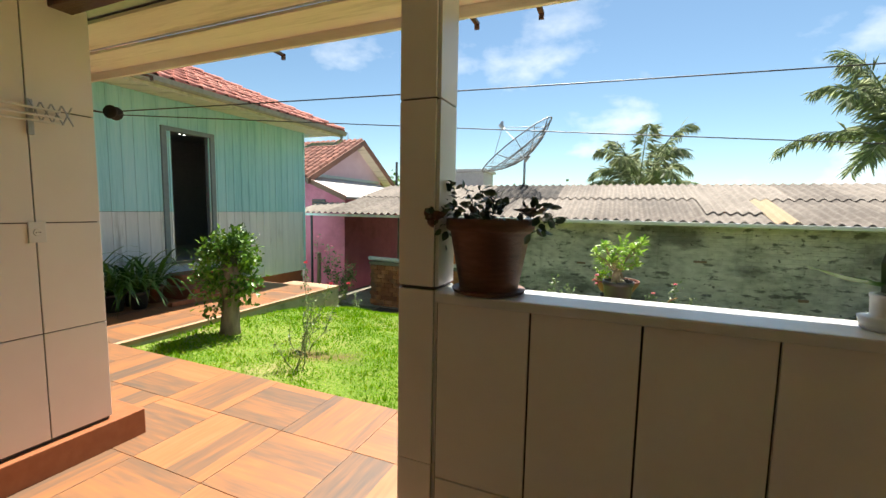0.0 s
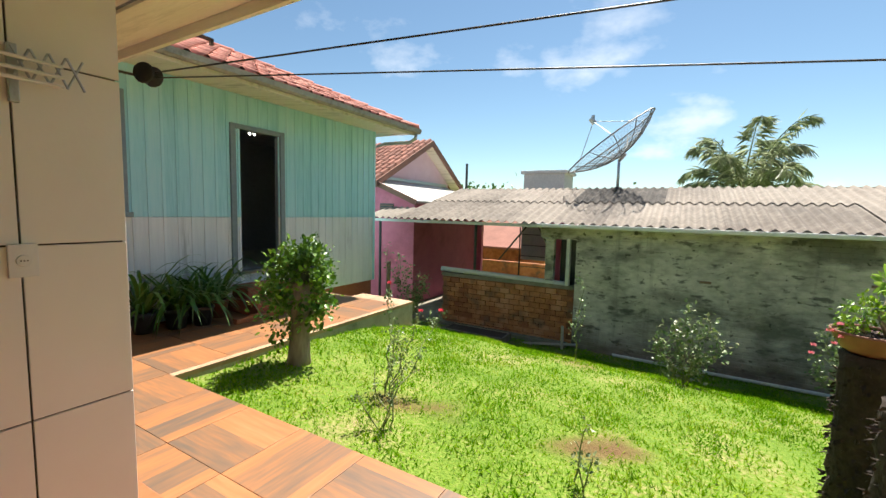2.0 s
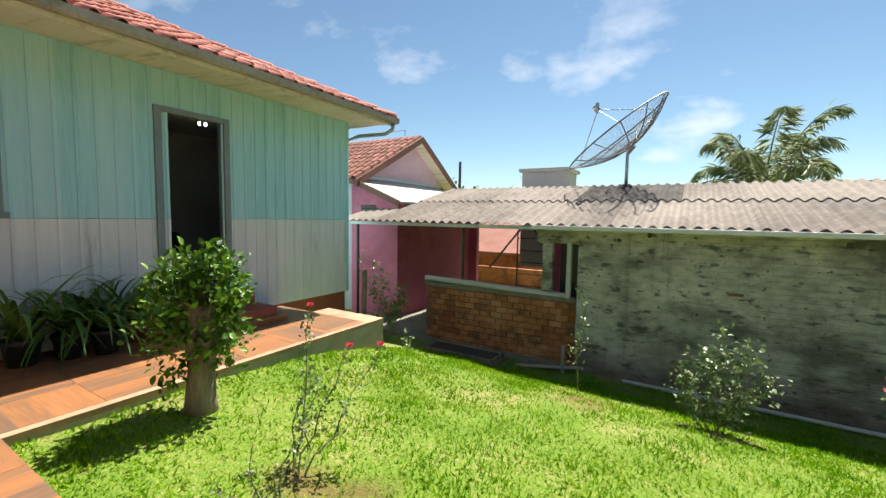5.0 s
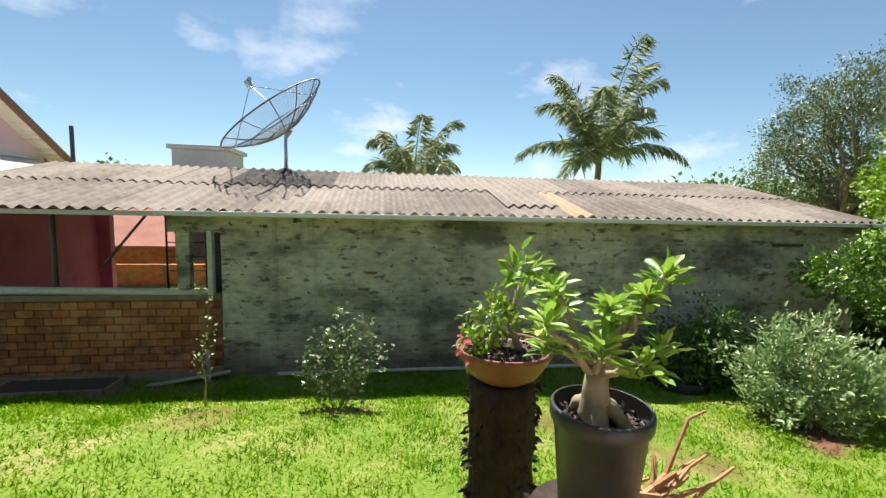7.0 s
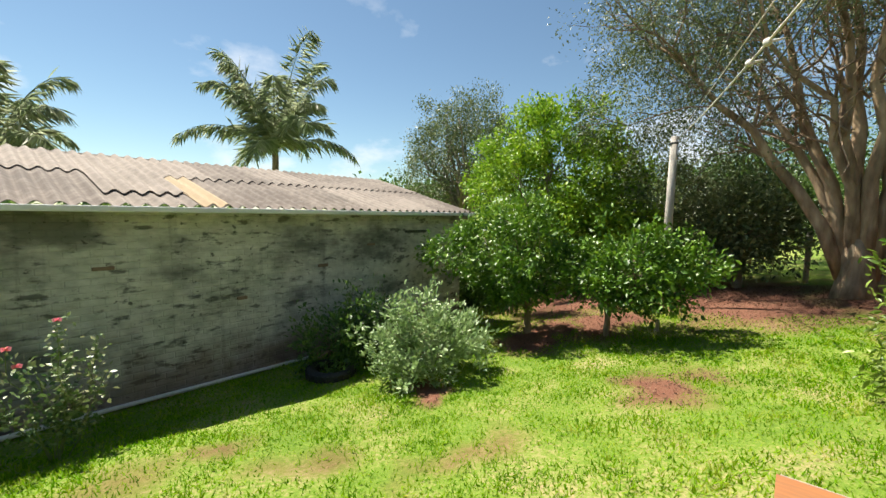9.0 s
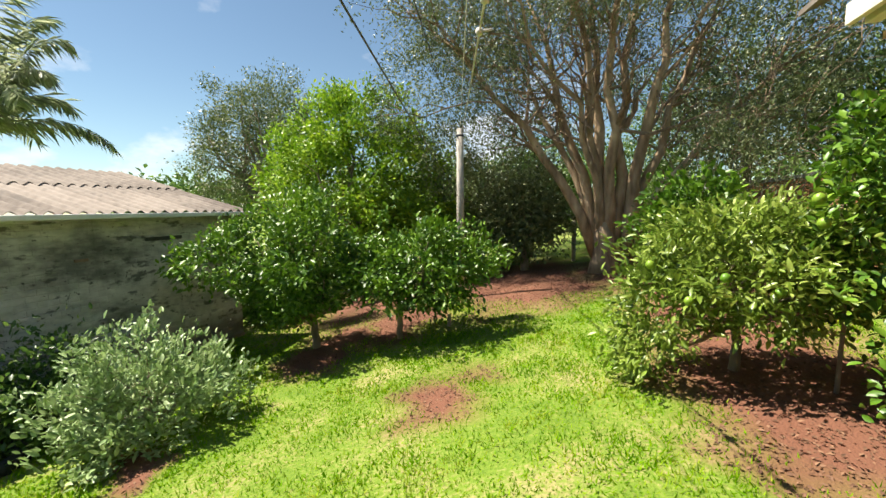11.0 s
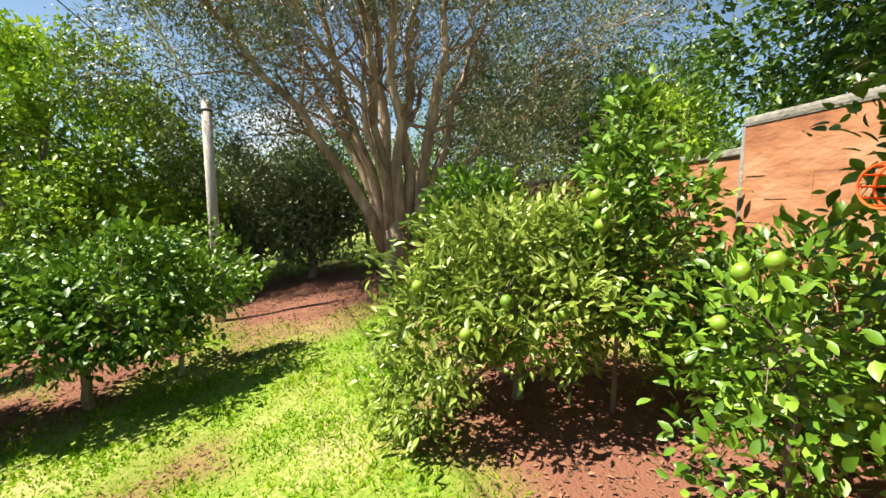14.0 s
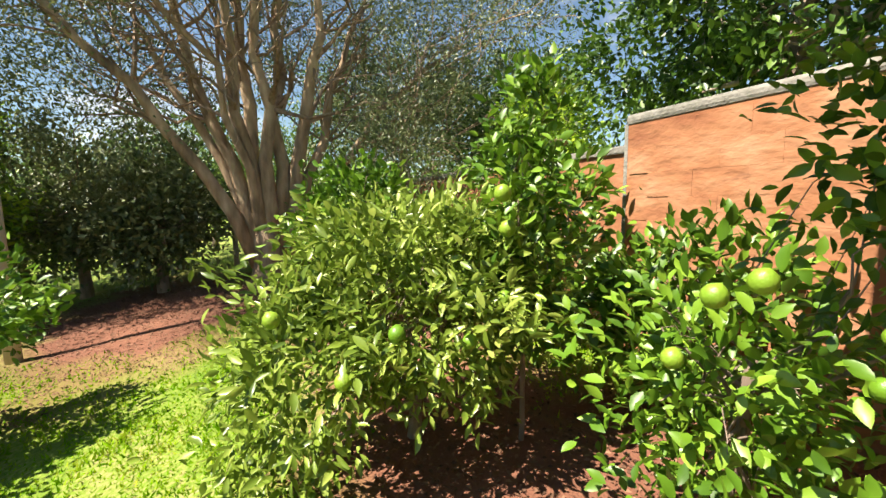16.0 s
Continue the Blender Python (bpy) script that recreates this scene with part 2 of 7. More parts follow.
M_SCREED = material("tan_screed", [(0.33, 0.20, 0.12), (0.44, 0.28, 0.17), (0.50, 0.33, 0.21)], rough=0.7, fine=5, coarse=1.2, bump=0.1, stain=(0.28, 0.18, 0.11), stain_scale=2.0)
M_REDOXIDE = material("red_oxide_paint", [(0.30, 0.085, 0.05), (0.38, 0.12, 0.075)], rough=0.6)
M_TERRACOTTA = material("terracotta_plastic", [(0.19, 0.072, 0.042), (0.28, 0.11, 0.068)], rough=0.5, bump=0.08)
M_SILLPOT = material("weathered_brown_pot", [(0.07, 0.030, 0.020), (0.12, 0.052, 0.032), (0.17, 0.085, 0.056)], rough=0.6, stretch=(1, 1, 5), bump=0.12)
M_BLACKPOT = material("black_plastic_pot", [(0.022, 0.024, 0.026), (0.05, 0.052, 0.055)], rough=0.38, bump=0.05)
M_WHITEPLASTIC = material("white_plastic", [(0.70, 0.71, 0.71), (0.80, 0.80, 0.79)], rough=0.35, bump=0.02)
M_POTSOIL = material("bark_mulch", [(0.018, 0.012, 0.010), (0.085, 0.06, 0.048)], rough=1.0, island=True, bump=0.6)
M_BARK = material("grey_brown_bark", [(0.12, 0.09, 0.065), (0.26, 0.20, 0.15), (0.38, 0.31, 0.24)], rough=0.95, fine=14, stretch=(1, 1, 0.35), bump=0.9, bump_scale=25)
M_PALEBARK = material("pale_flaking_bark", [(0.13, 0.088, 0.05), (0.35, 0.25, 0.15), (0.57, 0.44, 0.29)], rough=0.9, fine=9, stretch=(1, 1, 0.3), bump=0.9, bump_scale=22)
M_TANBARK = material("tan_bark", [(0.10, 0.07, 0.045), (0.27, 0.19, 0.12), (0.40, 0.30, 0.20)], rough=0.95, fine=14, stretch=(1, 1, 0.35), bump=0.6, bump_scale=25)
M_DRYSTEM = material("dry_tan_stems", [(0.26, 0.14, 0.06), (0.46, 0.29, 0.14)], rough=0.8)
M_STUMPBARK = material("dark_fern_trunk", [(0.018, 0.013, 0.010), (0.07, 0.05, 0.038)], rough=1.0, fine=20, bump=1.0, bump_scale=30)
M_CAUDEX = material("grey_green_caudex", [(0.22, 0.185, 0.12), (0.36, 0.31, 0.21)], rough=0.6, fine=12, bump=0.2)
M_TWIG = material("green_twig", [(0.12, 0.16, 0.05), (0.24, 0.27, 0.10)], rough=0.7)
M_POLE = material("weathered_wood_pole", [(0.36, 0.33, 0.28), (0.54, 0.50, 0.43)], rough=0.9, stretch=(4, 4, 0.4), fine=8, bump=0.4)
M_WIRE = material("dark_wire", [(0.03, 0.03, 0.035), (0.06, 0.06, 0.06)], rough=0.5)
M_ROPE = material("pale_rope", [(0.50, 0.47, 0.40), (0.64, 0.61, 0.54)], rough=0.9)
M_DARKROOM = material("dim_plaster", [(0.40, 0.39, 0.37), (0.50, 0.49, 0.47)], rough=0.9)
M_ORANGEWALL = material("orange_earth_wall", [(0.22, 0.08, 0.036), (0.35, 0.155, 0.072), (0.45, 0.25, 0.14)], rough=0.95, fine=4, coarse=0.9, stretch=(0.8, 1, 1.5), bump=0.7, bump_scale=11, per_object=0.02, stain=(0.20, 0.09, 0.05), stain_scale=2.6, stain_at=(0.63, 0.72))
M_GREYCAP = material("mossy_grey_cap", [(0.15, 0.15, 0.12), (0.32, 0.31, 0.27)], rough=0.95, bump=0.5)
M_ORANGEPLASTIC = material("orange_plastic", [(0.75, 0.10, 0.02), (0.85, 0.16, 0.03)], rough=0.4)
M_PORCHWOOD = material("yellow_varnished_wood", [(0.50, 0.26, 0.09), (0.66, 0.38, 0.15)], rough=0.5, stretch=(0.5, 5, 5))
M_BEAM = material("dark_brown_beam", [(0.06, 0.028, 0.016), (0.12, 0.055, 0.03)], rough=0.5, stretch=(0.5, 5, 5))
M_MINT = material("mint_paint", [(0.40, 0.56, 0.38), (0.50, 0.64, 0.46)], rough=0.6)
M_CLOTHWHITE = material("white_cloth", [(0.72, 0.70, 0.70), (0.82, 0.80, 0.80)], rough=0.95)
M_CLOTHRED = material("red_cloth", [(0.66, 0.02, 0.09), (0.78, 0.05, 0.14)], rough=0.9)
M_PETAL = material("pink_petals", [(0.85, 0.16, 0.25), (0.92, 0.36, 0.42)], rough=0.6, island=True, translucent=0.3, bump=0)
M_PETALRED = material("red_petals", [(0.75, 0.05, 0.10), (0.88, 0.14, 0.20)], rough=0.6, island=True, translucent=0.3, bump=0)
M_CURTAIN = material("sheer_curtain", [(0.55, 0.54, 0.55), (0.66, 0.65, 0.66)], rough=0.95)
M_RUBBER = material("black_rubber", [(0.018, 0.018, 0.018), (0.04, 0.04, 0.04)], rough=0.7)
M_FRUIT = material("green_citrus_skin", [(0.10, 0.22, 0.015), (0.20, 0.33, 0.03)], rough=0.4, per_object=0.5, bump=0.15, bump_scale=90)
M_DRYLEAF = material("dry_leaf_litter", [(0.08, 0.04, 0.022), (0.24, 0.13, 0.075)], rough=0.9, island=True, bump=0)
L_CITRUS = leafy("citrus_leaves", [(0.028, 0.080, 0.006), (0.09, 0.205, 0.013), (0.22, 0.37, 0.033)])
L_CITRUS_PALE = leafy("pale_citrus_leaves", [(0.07, 0.13, 0.016), (0.21, 0.31, 0.04), (0.43, 0.52, 0.12)], rough=0.36, translucent=0.32)
L_BRIGHT = leafy("bright_leaves", [(0.06, 0.14, 0.006), (0.20, 0.37, 0.018), (0.42, 0.55, 0.045)], translucent=0.3)
L_DARK = leafy("dark_leaves", [(0.03, 0.075, 0.013), (0.09, 0.175, 0.032), (0.22, 0.32, 0.07)], translucent=0.35)
L_OLIVE = leafy("olive_grey_leaves", [(0.05, 0.08, 0.028), (0.125, 0.165, 0.058), (0.29, 0.33, 0.135)])
L_SAGE = leafy("sage_leaves", [(0.14, 0.23, 0.08), (0.29, 0.41, 0.17), (0.44, 0.55, 0.27)])
L_ROSE = leafy("rose_leaves", [(0.05, 0.11, 0.03), (0.17, 0.25, 0.09), (0.36, 0.36, 0.20)])
L_SUCC = leafy("desert_rose_leaves", [(0.12, 0.26, 0.03), (0.27, 0.45, 0.06), (0.44, 0.58, 0.12)], rough=0.45, translucent=0.35)
L_STRAP = leafy("strap_leaves", [(0.03, 0.10, 0.01), (0.10, 0.22, 0.03), (0.26, 0.36, 0.12)], rough=0.35)
L_PALM = leafy("palm_leaflets", [(0.18, 0.25, 0.13), (0.36, 0.42, 0.24), (0.58, 0.60, 0.42)], translucent=0.6)
L_GRASS = material("grass_blades", [(0.05, 0.165, 0.004), (0.13, 0.31, 0.005), (0.24, 0.41, 0.010), (0.42, 0.44, 0.06)], rough=0.9, island=True, fine=3.0, coarse=1.1, spread=0.7, bump=0, translucent=0.38, spec=0.04)
L_ROSETTE = leafy("brownish_rosette_leaves", [(0.16, 0.11, 0.085), (0.26, 0.19, 0.14), (0.34, 0.29, 0.20)], rough=0.4, translucent=0.1)
L_DARKSUCC = leafy("dark_jade_leaves", [(0.02, 0.045, 0.022), (0.06, 0.10, 0.05), (0.14, 0.085, 0.075)], rough=0.3, translucent=0.1)

M_GLASS = bpy.data.materials.new("window_glass")
M_GLASS.use_nodes = True
M_GLASS.node_tree.nodes["Principled BSDF"].inputs["Transmission Weight"].default_value = 1.0
M_GLASS.node_tree.nodes["Principled BSDF"].inputs["Roughness"].default_value = 0.02
M_LAMP = bpy.data.materials.new("lit_lamp")
M_LAMP.use_nodes = True
M_LAMP.node_tree.nodes["Principled BSDF"].inputs["Emission Color"].default_value = (1, 1, 0.95, 1)
M_LAMP.node_tree.nodes["Principled BSDF"].inputs["Emission Strength"].default_value = 2.5


# ---- mesh helpers ----
def mesh_of(name, bm, mat, smooth=False):
    me = bpy.data.meshes.new(name)
    bmesh.ops.recalc_face_normals(bm, faces=bm.faces)
    bm.to_mesh(me)
    bm.free()
    me.materials.append(mat)
    if smooth:
        for p in me.polygons:
            p.use_smooth = True
    return me


def part(name, bm, mat, parent, label="", smooth=False):
    ob = new(name, mesh_of(name, bm, mat, smooth))
    ob.parent = parent
    if label:
        ob["label"] = label
    return ob


def thing(name, label, category, at=(0, 0, 0), group="", kind=""):
    ob = new(name)
    ob.location = at
    ob.empty_display_size = 0.1
    return tagged(ob, label, category, group, kind)


def solid(name, bm, mat, label, category, group="", kind="", smooth=False):
    return tagged(new(name, mesh_of(name, bm, mat, smooth)), label, category, group, kind)


def box(bm, x0, y0, z0, x1, y1, z1, bevel=0.0):
    m = Matrix.Translation(((x0 + x1) / 2, (y0 + y1) / 2, (z0 + z1) / 2)) @ Matrix.Diagonal((x1 - x0, y1 - y0, z1 - z0, 1))
    made = bmesh.ops.create_cube(bm, size=1, matrix=m)
    if bevel:
        edges = {e for v in made["verts"] for e in v.link_edges}
        bmesh.ops.bevel(bm, geom=list(edges), offset=bevel, segments=2, affect="EDGES", profile=0.6)
    return bm


def B():
    return bmesh.new()


def tube(bm, points, radii, seg=8, close=True):
    """A round limb through points; radii: one for all or one each."""
    pts = [Vector(p) for p in points]
    rs = radii if isinstance(radii, (list, tuple)) else [radii] * len(pts)
    rings = []
    side = None
    for i, p in enumerate(pts):
        d = (pts[min(i + 1, len(pts) - 1)] - pts[max(i - 1, 0)]).normalized()
        if side is None:
            side = d.orthogonal().normalized()
        side = (side - d * side.dot(d)).normalized()
        up = d.cross(side)
        rings.append([bm.verts.new(p + (side * math.cos(a) + up * math.sin(a)) * rs[i]) for a in (2 * math.pi * k / seg for k in range(seg))])
    for r0, r1 in zip(rings, rings[1:]):
        for k in range(seg):
            bm.faces.new((r0[k], r0[(k + 1) % seg], r1[(k + 1) % seg], r1[k]))
    if close:
        bm.faces.new(rings[0][::-1])
        bm.faces.new(rings[-1])
    return bm


def lathe(bm, profile, seg=28, at=(0, 0, 0), wob=0.0):
    """Turns (radius, height) pairs about the upright through at."""
    rings = []
    for r, z in profile:
        rings.append([bm.verts.new((at[0] + r * (1 + wob * math.sin(3 * a + z * 9)) * math.cos(a), at[1] + r * (1 + wob * math.cos(2 * a + z * 7)) * math.sin(a), at[2] + z)) for a in (2 * math.pi * k / seg for k in range(seg))])
    for r0, r1 in zip(rings, rings[1:]):
        for k in range(seg):
            bm.faces.new((r0[k], r0[(k + 1) % seg], r1[(k + 1) % seg], r1[k]))
    bm.faces.new(rings[0][::-1])
    bm.faces.new(rings[-1])
    return bm


LEAF_V = np.array([(0, 0, 0), (0.45, -0.5, 0.06), (0.5, 0, -0.05), (0.45, 0.5, 0.06), (1, 0, -0.12)])
LEAF_F = np.array([(0, 1, 2), (0, 2, 3), (2, 1, 4), (2, 4, 3)])
FULL_V = np.array([(0, 0, 0), (0.2, -0.34, 0.05), (0.2, 0, -0.01), (0.2, 0.34, 0.05), (0.5, -0.5, 0.06), (0.5, 0, -0.02), (0.5, 0.5, 0.06), (0.8, -0.30, 0.0), (0.8, 0, -0.06), (0.8, 0.30, 0.0), (1, 0, -0.14)])
FULL_F = np.array([(0, 1, 2), (0, 2, 3), (1, 4, 2), (2, 4, 5), (2, 5, 3), (3, 5, 6), (4, 7, 5), (5, 7, 8), (5, 8, 6), (6, 8, 9), (7, 10, 8), (8, 10, 9)])
PADDLE_V = FULL_V + np.array([(0, 0, 0), (0, 0.16, 0), (0, 0, 0), (0, -0.16, 0), (0.08, 0.06, 0), (0.08, 0, 0), (0.08, -0.06, 0), (0.04, -0.14, 0), (0.04, 0, 0), (0.04, 0.14, 0), (0, 0, 0.06)])
FLAT_V = np.array([(0, 0, 0), (0.5, -0.5, 0.05), (1, 0, -0.1), (0.5, 0.5, 0.05)])
FLAT_F = np.array([(0, 1, 2), (0, 2, 3)])
BLADE_V = np.array([(0, -0.5, 0), (0, 0.5, 0), (1, 0, 0.0)])
BLADE_F = np.array([(0, 1, 2)])


def unit(v):
    return v / np.maximum(np.linalg.norm(v, axis=1, keepdims=True), 1e-9)


def scatter(name, where, along, length, width, mat, rng, tv=LEAF_V, tf=LEAF_F, roll=1.0):
    """One mesh of many leaves: each at a place, pointing along a way, of a length and width."""
    n = len(where)
    ax = unit(along)
    up = np.tile((0.0, 0.0, 1.0), (n, 1)) + rng.normal(0, roll, (n, 3))
    ay = unit(np.cross(up, ax))
    az = np.cross(ax, ay)
    ln, wd = np.broadcast_to(length, n)[:, None, None], np.broadcast_to(width, n)[:, None, None]
    v = where[:, None, :] + tv[None, :, 0:1] * ln * ax[:, None, :] + tv[None, :, 1:2] * wd * ay[:, None, :] + tv[None, :, 2:3] * ln * az[:, None, :]
    f = tf[None] + (np.arange(n) * len(tv))[:, None, None]
    return raw_mesh(name, v.reshape(-1, 3), f.reshape(-1, 3), mat)


def raw_mesh(name, v, f, mat):
    me = bpy.data.meshes.new(name)
    v, f = np.ascontiguousarray(v, dtype=np.float32), np.ascontiguousarray(f, dtype=np.int32)
    k = f.shape[1]
    me.vertices.add(len(v))
    me.vertices.foreach_set("co", v.ravel())
    me.loops.add(f.size)
    me.loops.foreach_set("vertex_index", f.ravel())
    me.polygons.add(len(f))
    me.polygons.foreach_set("loop_start", np.arange(0, f.size, k, dtype=np.int32))
    me.update(calc_edges=True)
    me.materials.append(mat)
    return me


def child(name, me, parent, label=""):
    ob = new(name, me)
    ob.parent = parent
    if label:
        ob["label"] = label
    return ob


def clumps(rng, lobes, n_clumps, per, spread, hollow=0.55):
    """Leaf places: tufts round points in the outer part of several ellipsoid lobes (centre, radii)."""
    vol = np.array([r[0] * r[1] * r[2] for _, r in lobes]) ** 0.75
    pick = rng.choice(len(lobes), n_clumps, p=vol / vol.sum())
    d = unit(rng.normal(0, 1, (n_clumps, 3)))
    rad = rng.uniform(hollow, 1.0, (n_clumps, 1)) ** 0.6 * rng.uniform(0.85, 1.12, (n_clumps, 1)) * (0.98 + 0.20 * np.sin(d[:, :1] * 5.1 + d[:, 2:] * 3.7 + pick[:, None]) + 0.14 * np.sin(d[:, 1:2] * 7.9 + d[:, 2:] * 6.1 + 2.0 * pick[:, None]))
    c = np.array([lobes[i][0] for i in pick]) + d * rad * np.array([lobes[i][1] for i in pick])
    w = np.repeat(c, per, 0) + rng.normal(0, spread, (n_clumps * per, 3))
    out = unit(np.repeat(d, per, 0) + rng.normal(0, 0.75, (n_clumps * per, 3)) + np.array((0, 0, 0.1)))
    return c, w, out


def limb(rng, a, b, r0, r1, bend=0.12, steps=5):
    a, b = np.array(a, float), np.array(b, float)
    ln = np.linalg.norm(b - a)
    pts = [a + (b - a) * k / steps + (rng.normal(0, bend * ln / steps, 3) if 0 < k < steps else 0) for k in range(steps + 1)]
    return pts, [r0 + (r1 - r0) * k / steps for k in range(steps + 1)]


LAWN_X, LAWN_Y = (-5.0, -2.5, 0.0, 3.0, 5.5, 8.0), (1.0, 2.3, 3.5, 4.8, 5.7, 6.7, 7.6)
LAWN_Z = np.array(((-0.06, -0.06, -0.09, -0.18, -0.30, -0.60, -0.92), (-0.06, -0.06, -0.12, -0.24, -0.36, -0.66, -0.96), (-0.06, -0.07, -0.18, -0.33, -0.44, -0.72, -0.99), (-0.06, -0.16, -0.43, -0.65, -0.76, -0.90, -1.02), (-0.12, -0.32, -0.52, -0.72, -0.80, -0.92, -1.02), (-0.12, -0.30, -0.46, -0.58, -0.72, -0.90, -1.02)))


def ground_z(x, y):
    """Height of the ground: level by the terrace, falling to the shed wall, a raised bank behind the earth wall."""
    x, y = np.broadcast_arrays(np.asarray(x, float), np.asarray(y, float))
    i = np.clip(np.interp(x, LAWN_X, range(6)), 0, 4.9999)
    j = np.clip(np.interp(y, LAWN_Y, range(7)), 0, 5.9999)
    a, b = i.astype(int), j.astype(int)
    u, v = i - a, j - b
    u = u * u * (3 - 2 * u)
    z = (1 - u) * ((1 - v) * LAWN_Z[a, b] + v * LAWN_Z[a, b + 1]) + u * ((1 - v) * LAWN_Z[a + 1, b] + v * LAWN_Z[a + 1, b + 1])
    z = z + np.where(np.abs(y) < 9, 0.018 * np.sin(x * 2.3 + 1.1) * np.sin(y * 1.9) + 0.01 * np.sin(x * 5.1 + y * 4.3), 0)
    return np.where((y < np.where(x < 5.96, -1.72, -2.18)) & (x > 3.4), 1.92 - 0.2 * (x > 5.96), z)


def gz(x, y):
    return float(ground_z(x, y))


def soil_amount(x, y):
    """How bare the ground is: red earth under the citrus trees, round the roots and on worn spots."""
    x, y = np.asarray(x, float), np.asarray(y, float)
    s = np.zeros(np.broadcast(x, y).shape)
    x, y = x + 0.16 * np.sin(y * 4.1 + 1.7 * np.sin(x * 2.9)) + 0.07 * np.sin(y * 11 + x * 6), y + 0.14 * np.sin(x * 4.7 + 1.3 * np.sin(y * 3.3)) + 0.06 * np.sin(x * 12.3 - y * 5)
    for cx, cy, rx, ry, k in ((5.2, 0.35, 1.9, 1.05, 1.3), (4.2, -0.6, 1.6, 1.1, 1.3), (7.6, 0.2, 2.0, 1.2, 1.2), (6.6, 5.6, 1.3, 0.55, 1.15), (7.9, 4.9, 1.4, 0.75, 1.2), (5.0, 3.3, 0.88, 0.52, 0.82), (3.62, 5.42, 0.42, 0.26, 1.0), (10.0, 2.6, 1.8, 1.3, 1.2), (11.6, 3.3, 3.6, 1.9, 1.25), (11.5, 0.5, 3.0, 2.2, 1.2), (1.35, 5.65, 0.5, 0.3, 0.8), (1.9, 5.0, 0.45, 0.36, 0.8), (2.5, 4.15, 0.6, 0.26, 0.74), (-3.1, 3.2, 0.35, 0.25, 0.8), (-1.7, 3.4, 0.35, 0.25, 0.85), (-1.14, 6.0, 0.3, 0.2, 0.7), (-2.4, 6.1, 0.35, 0.2, 0.7), (-2.4, 5.9, 0.6, 0.3, 0.4), (0.6, 5.7, 0.9, 0.3, 0.5), (10.5, 6.4, 3.4, 1.6, 1.2), (9.5, -0.6, 2.5, 1.0, 1.2), (1.5, 3.0, 0.5, 0.3, 0.45)):
        s = np.maximum(s, k * np.clip(1.35 - np.sqrt(((x - cx) / rx) ** 2 + ((y - cy) / ry) ** 2), 0, 1))
    return np.clip(s + 0.16 * (np.sin(x * 3.1 + 2 * np.sin(y * 2.3)) * np.sin(y * 3.7 + x)) * (s > 0.02), 0, 1)


# ---- ground ----
def axis(lo, hi, step, far):
    inner = np.arange(lo, hi + step / 2, step)
    outer = np.geomspace(1.0, far, 14)
    return np.concatenate([lo - outer[::-1], inner, hi + outer])


gx, gy = axis(-8.0, 17.0, 0.14, 420), axis(-3.0, 9.4, 0.14, 420)
XX, YY = np.meshgrid(gx, gy)
ZZ = ground_z(XX, YY)
gv = np.stack([XX, YY, ZZ], -1).reshape(-1, 3)
ni, nj = len(gy), len(gx)
ii, jj = np.meshgrid(np.arange(ni - 1), np.arange(nj - 1), indexing="ij")
a0 = (ii * nj + jj).ravel()
gf = np.stack([a0, a0 + 1, a0 + nj + 1, a0 + nj], -1)
M_GROUND = material("lawn_ground", [(0.08, 0.16, 0.010), (0.15, 0.23, 0.022), (0.35, 0.28, 0.13)], rough=1.0, fine=30, coarse=1.3, bump=0.8, bump_scale=60)
nodes, links = M_GROUND.node_tree.nodes, M_GROUND.node_tree.links
att, sn, sr, smix = nodes.new("ShaderNodeAttribute"), nodes.new("ShaderNodeTexNoise"), nodes.new("ShaderNodeValToRGB"), nodes.new("ShaderNodeMixRGB")
att.attribute_name = "bare"
sn.inputs["Scale"].default_value, sn.inputs["Detail"].default_value = 16.0, 6.0
sr.color_ramp.elements[0].position, sr.color_ramp.elements[1].position = 0.3, 0.7
sr.color_ramp.elements[0].color, sr.color_ramp.elements[1].color = (0.085, 0.031, 0.018, 1), (0.24, 0.105, 0.06, 1)
wob = nodes.new("ShaderNodeMath")
wob.operation = "MULTIPLY_ADD"
wob.inputs[1].default_value = 0.7
ofs = nodes.new("ShaderNodeMath")
ofs.operation = "SUBTRACT"
ofs.inputs[1].default_value = 0.35
clip = nodes.new("ShaderNodeMapRange")
clip.inputs["From Min"].default_value, clip.inputs["From Max"].default_value = 0.12, 0.95
links.new(sn.outputs["Fac"], sr.inputs["Fac"])
links.new(sn.outputs["Fac"], wob.inputs[0])
links.new(att.outputs["Fac"], wob.inputs[2])
links.new(wob.outputs["Value"], ofs.inputs[0])
links.new(ofs.outputs["Value"], clip.inputs["Value"])
links.new(clip.outputs["Result"], smix.inputs["Fac"])
links.new(nodes["Color Ramp"].outputs["Color"], smix.inputs["Color1"])
links.new(sr.outputs["Color"], smix.inputs["Color2"])
links.new(smix.outputs["Color"], nodes["Principled BSDF"].inputs["Base Color"])
gme = raw_mesh("ground", gv, gf, M_GROUND)
bare = gme.attributes.new("bare", "FLOAT", "POINT")
bare.data.foreach_set("value", soil_amount(gv[:, 0], gv[:, 1]).astype(np.float32))
for p in gme.polygons:
    p.use_smooth = True
ground = tagged(new("ground", gme), "sloping lawn with worn patches of red earth", "ground", kind="structure")

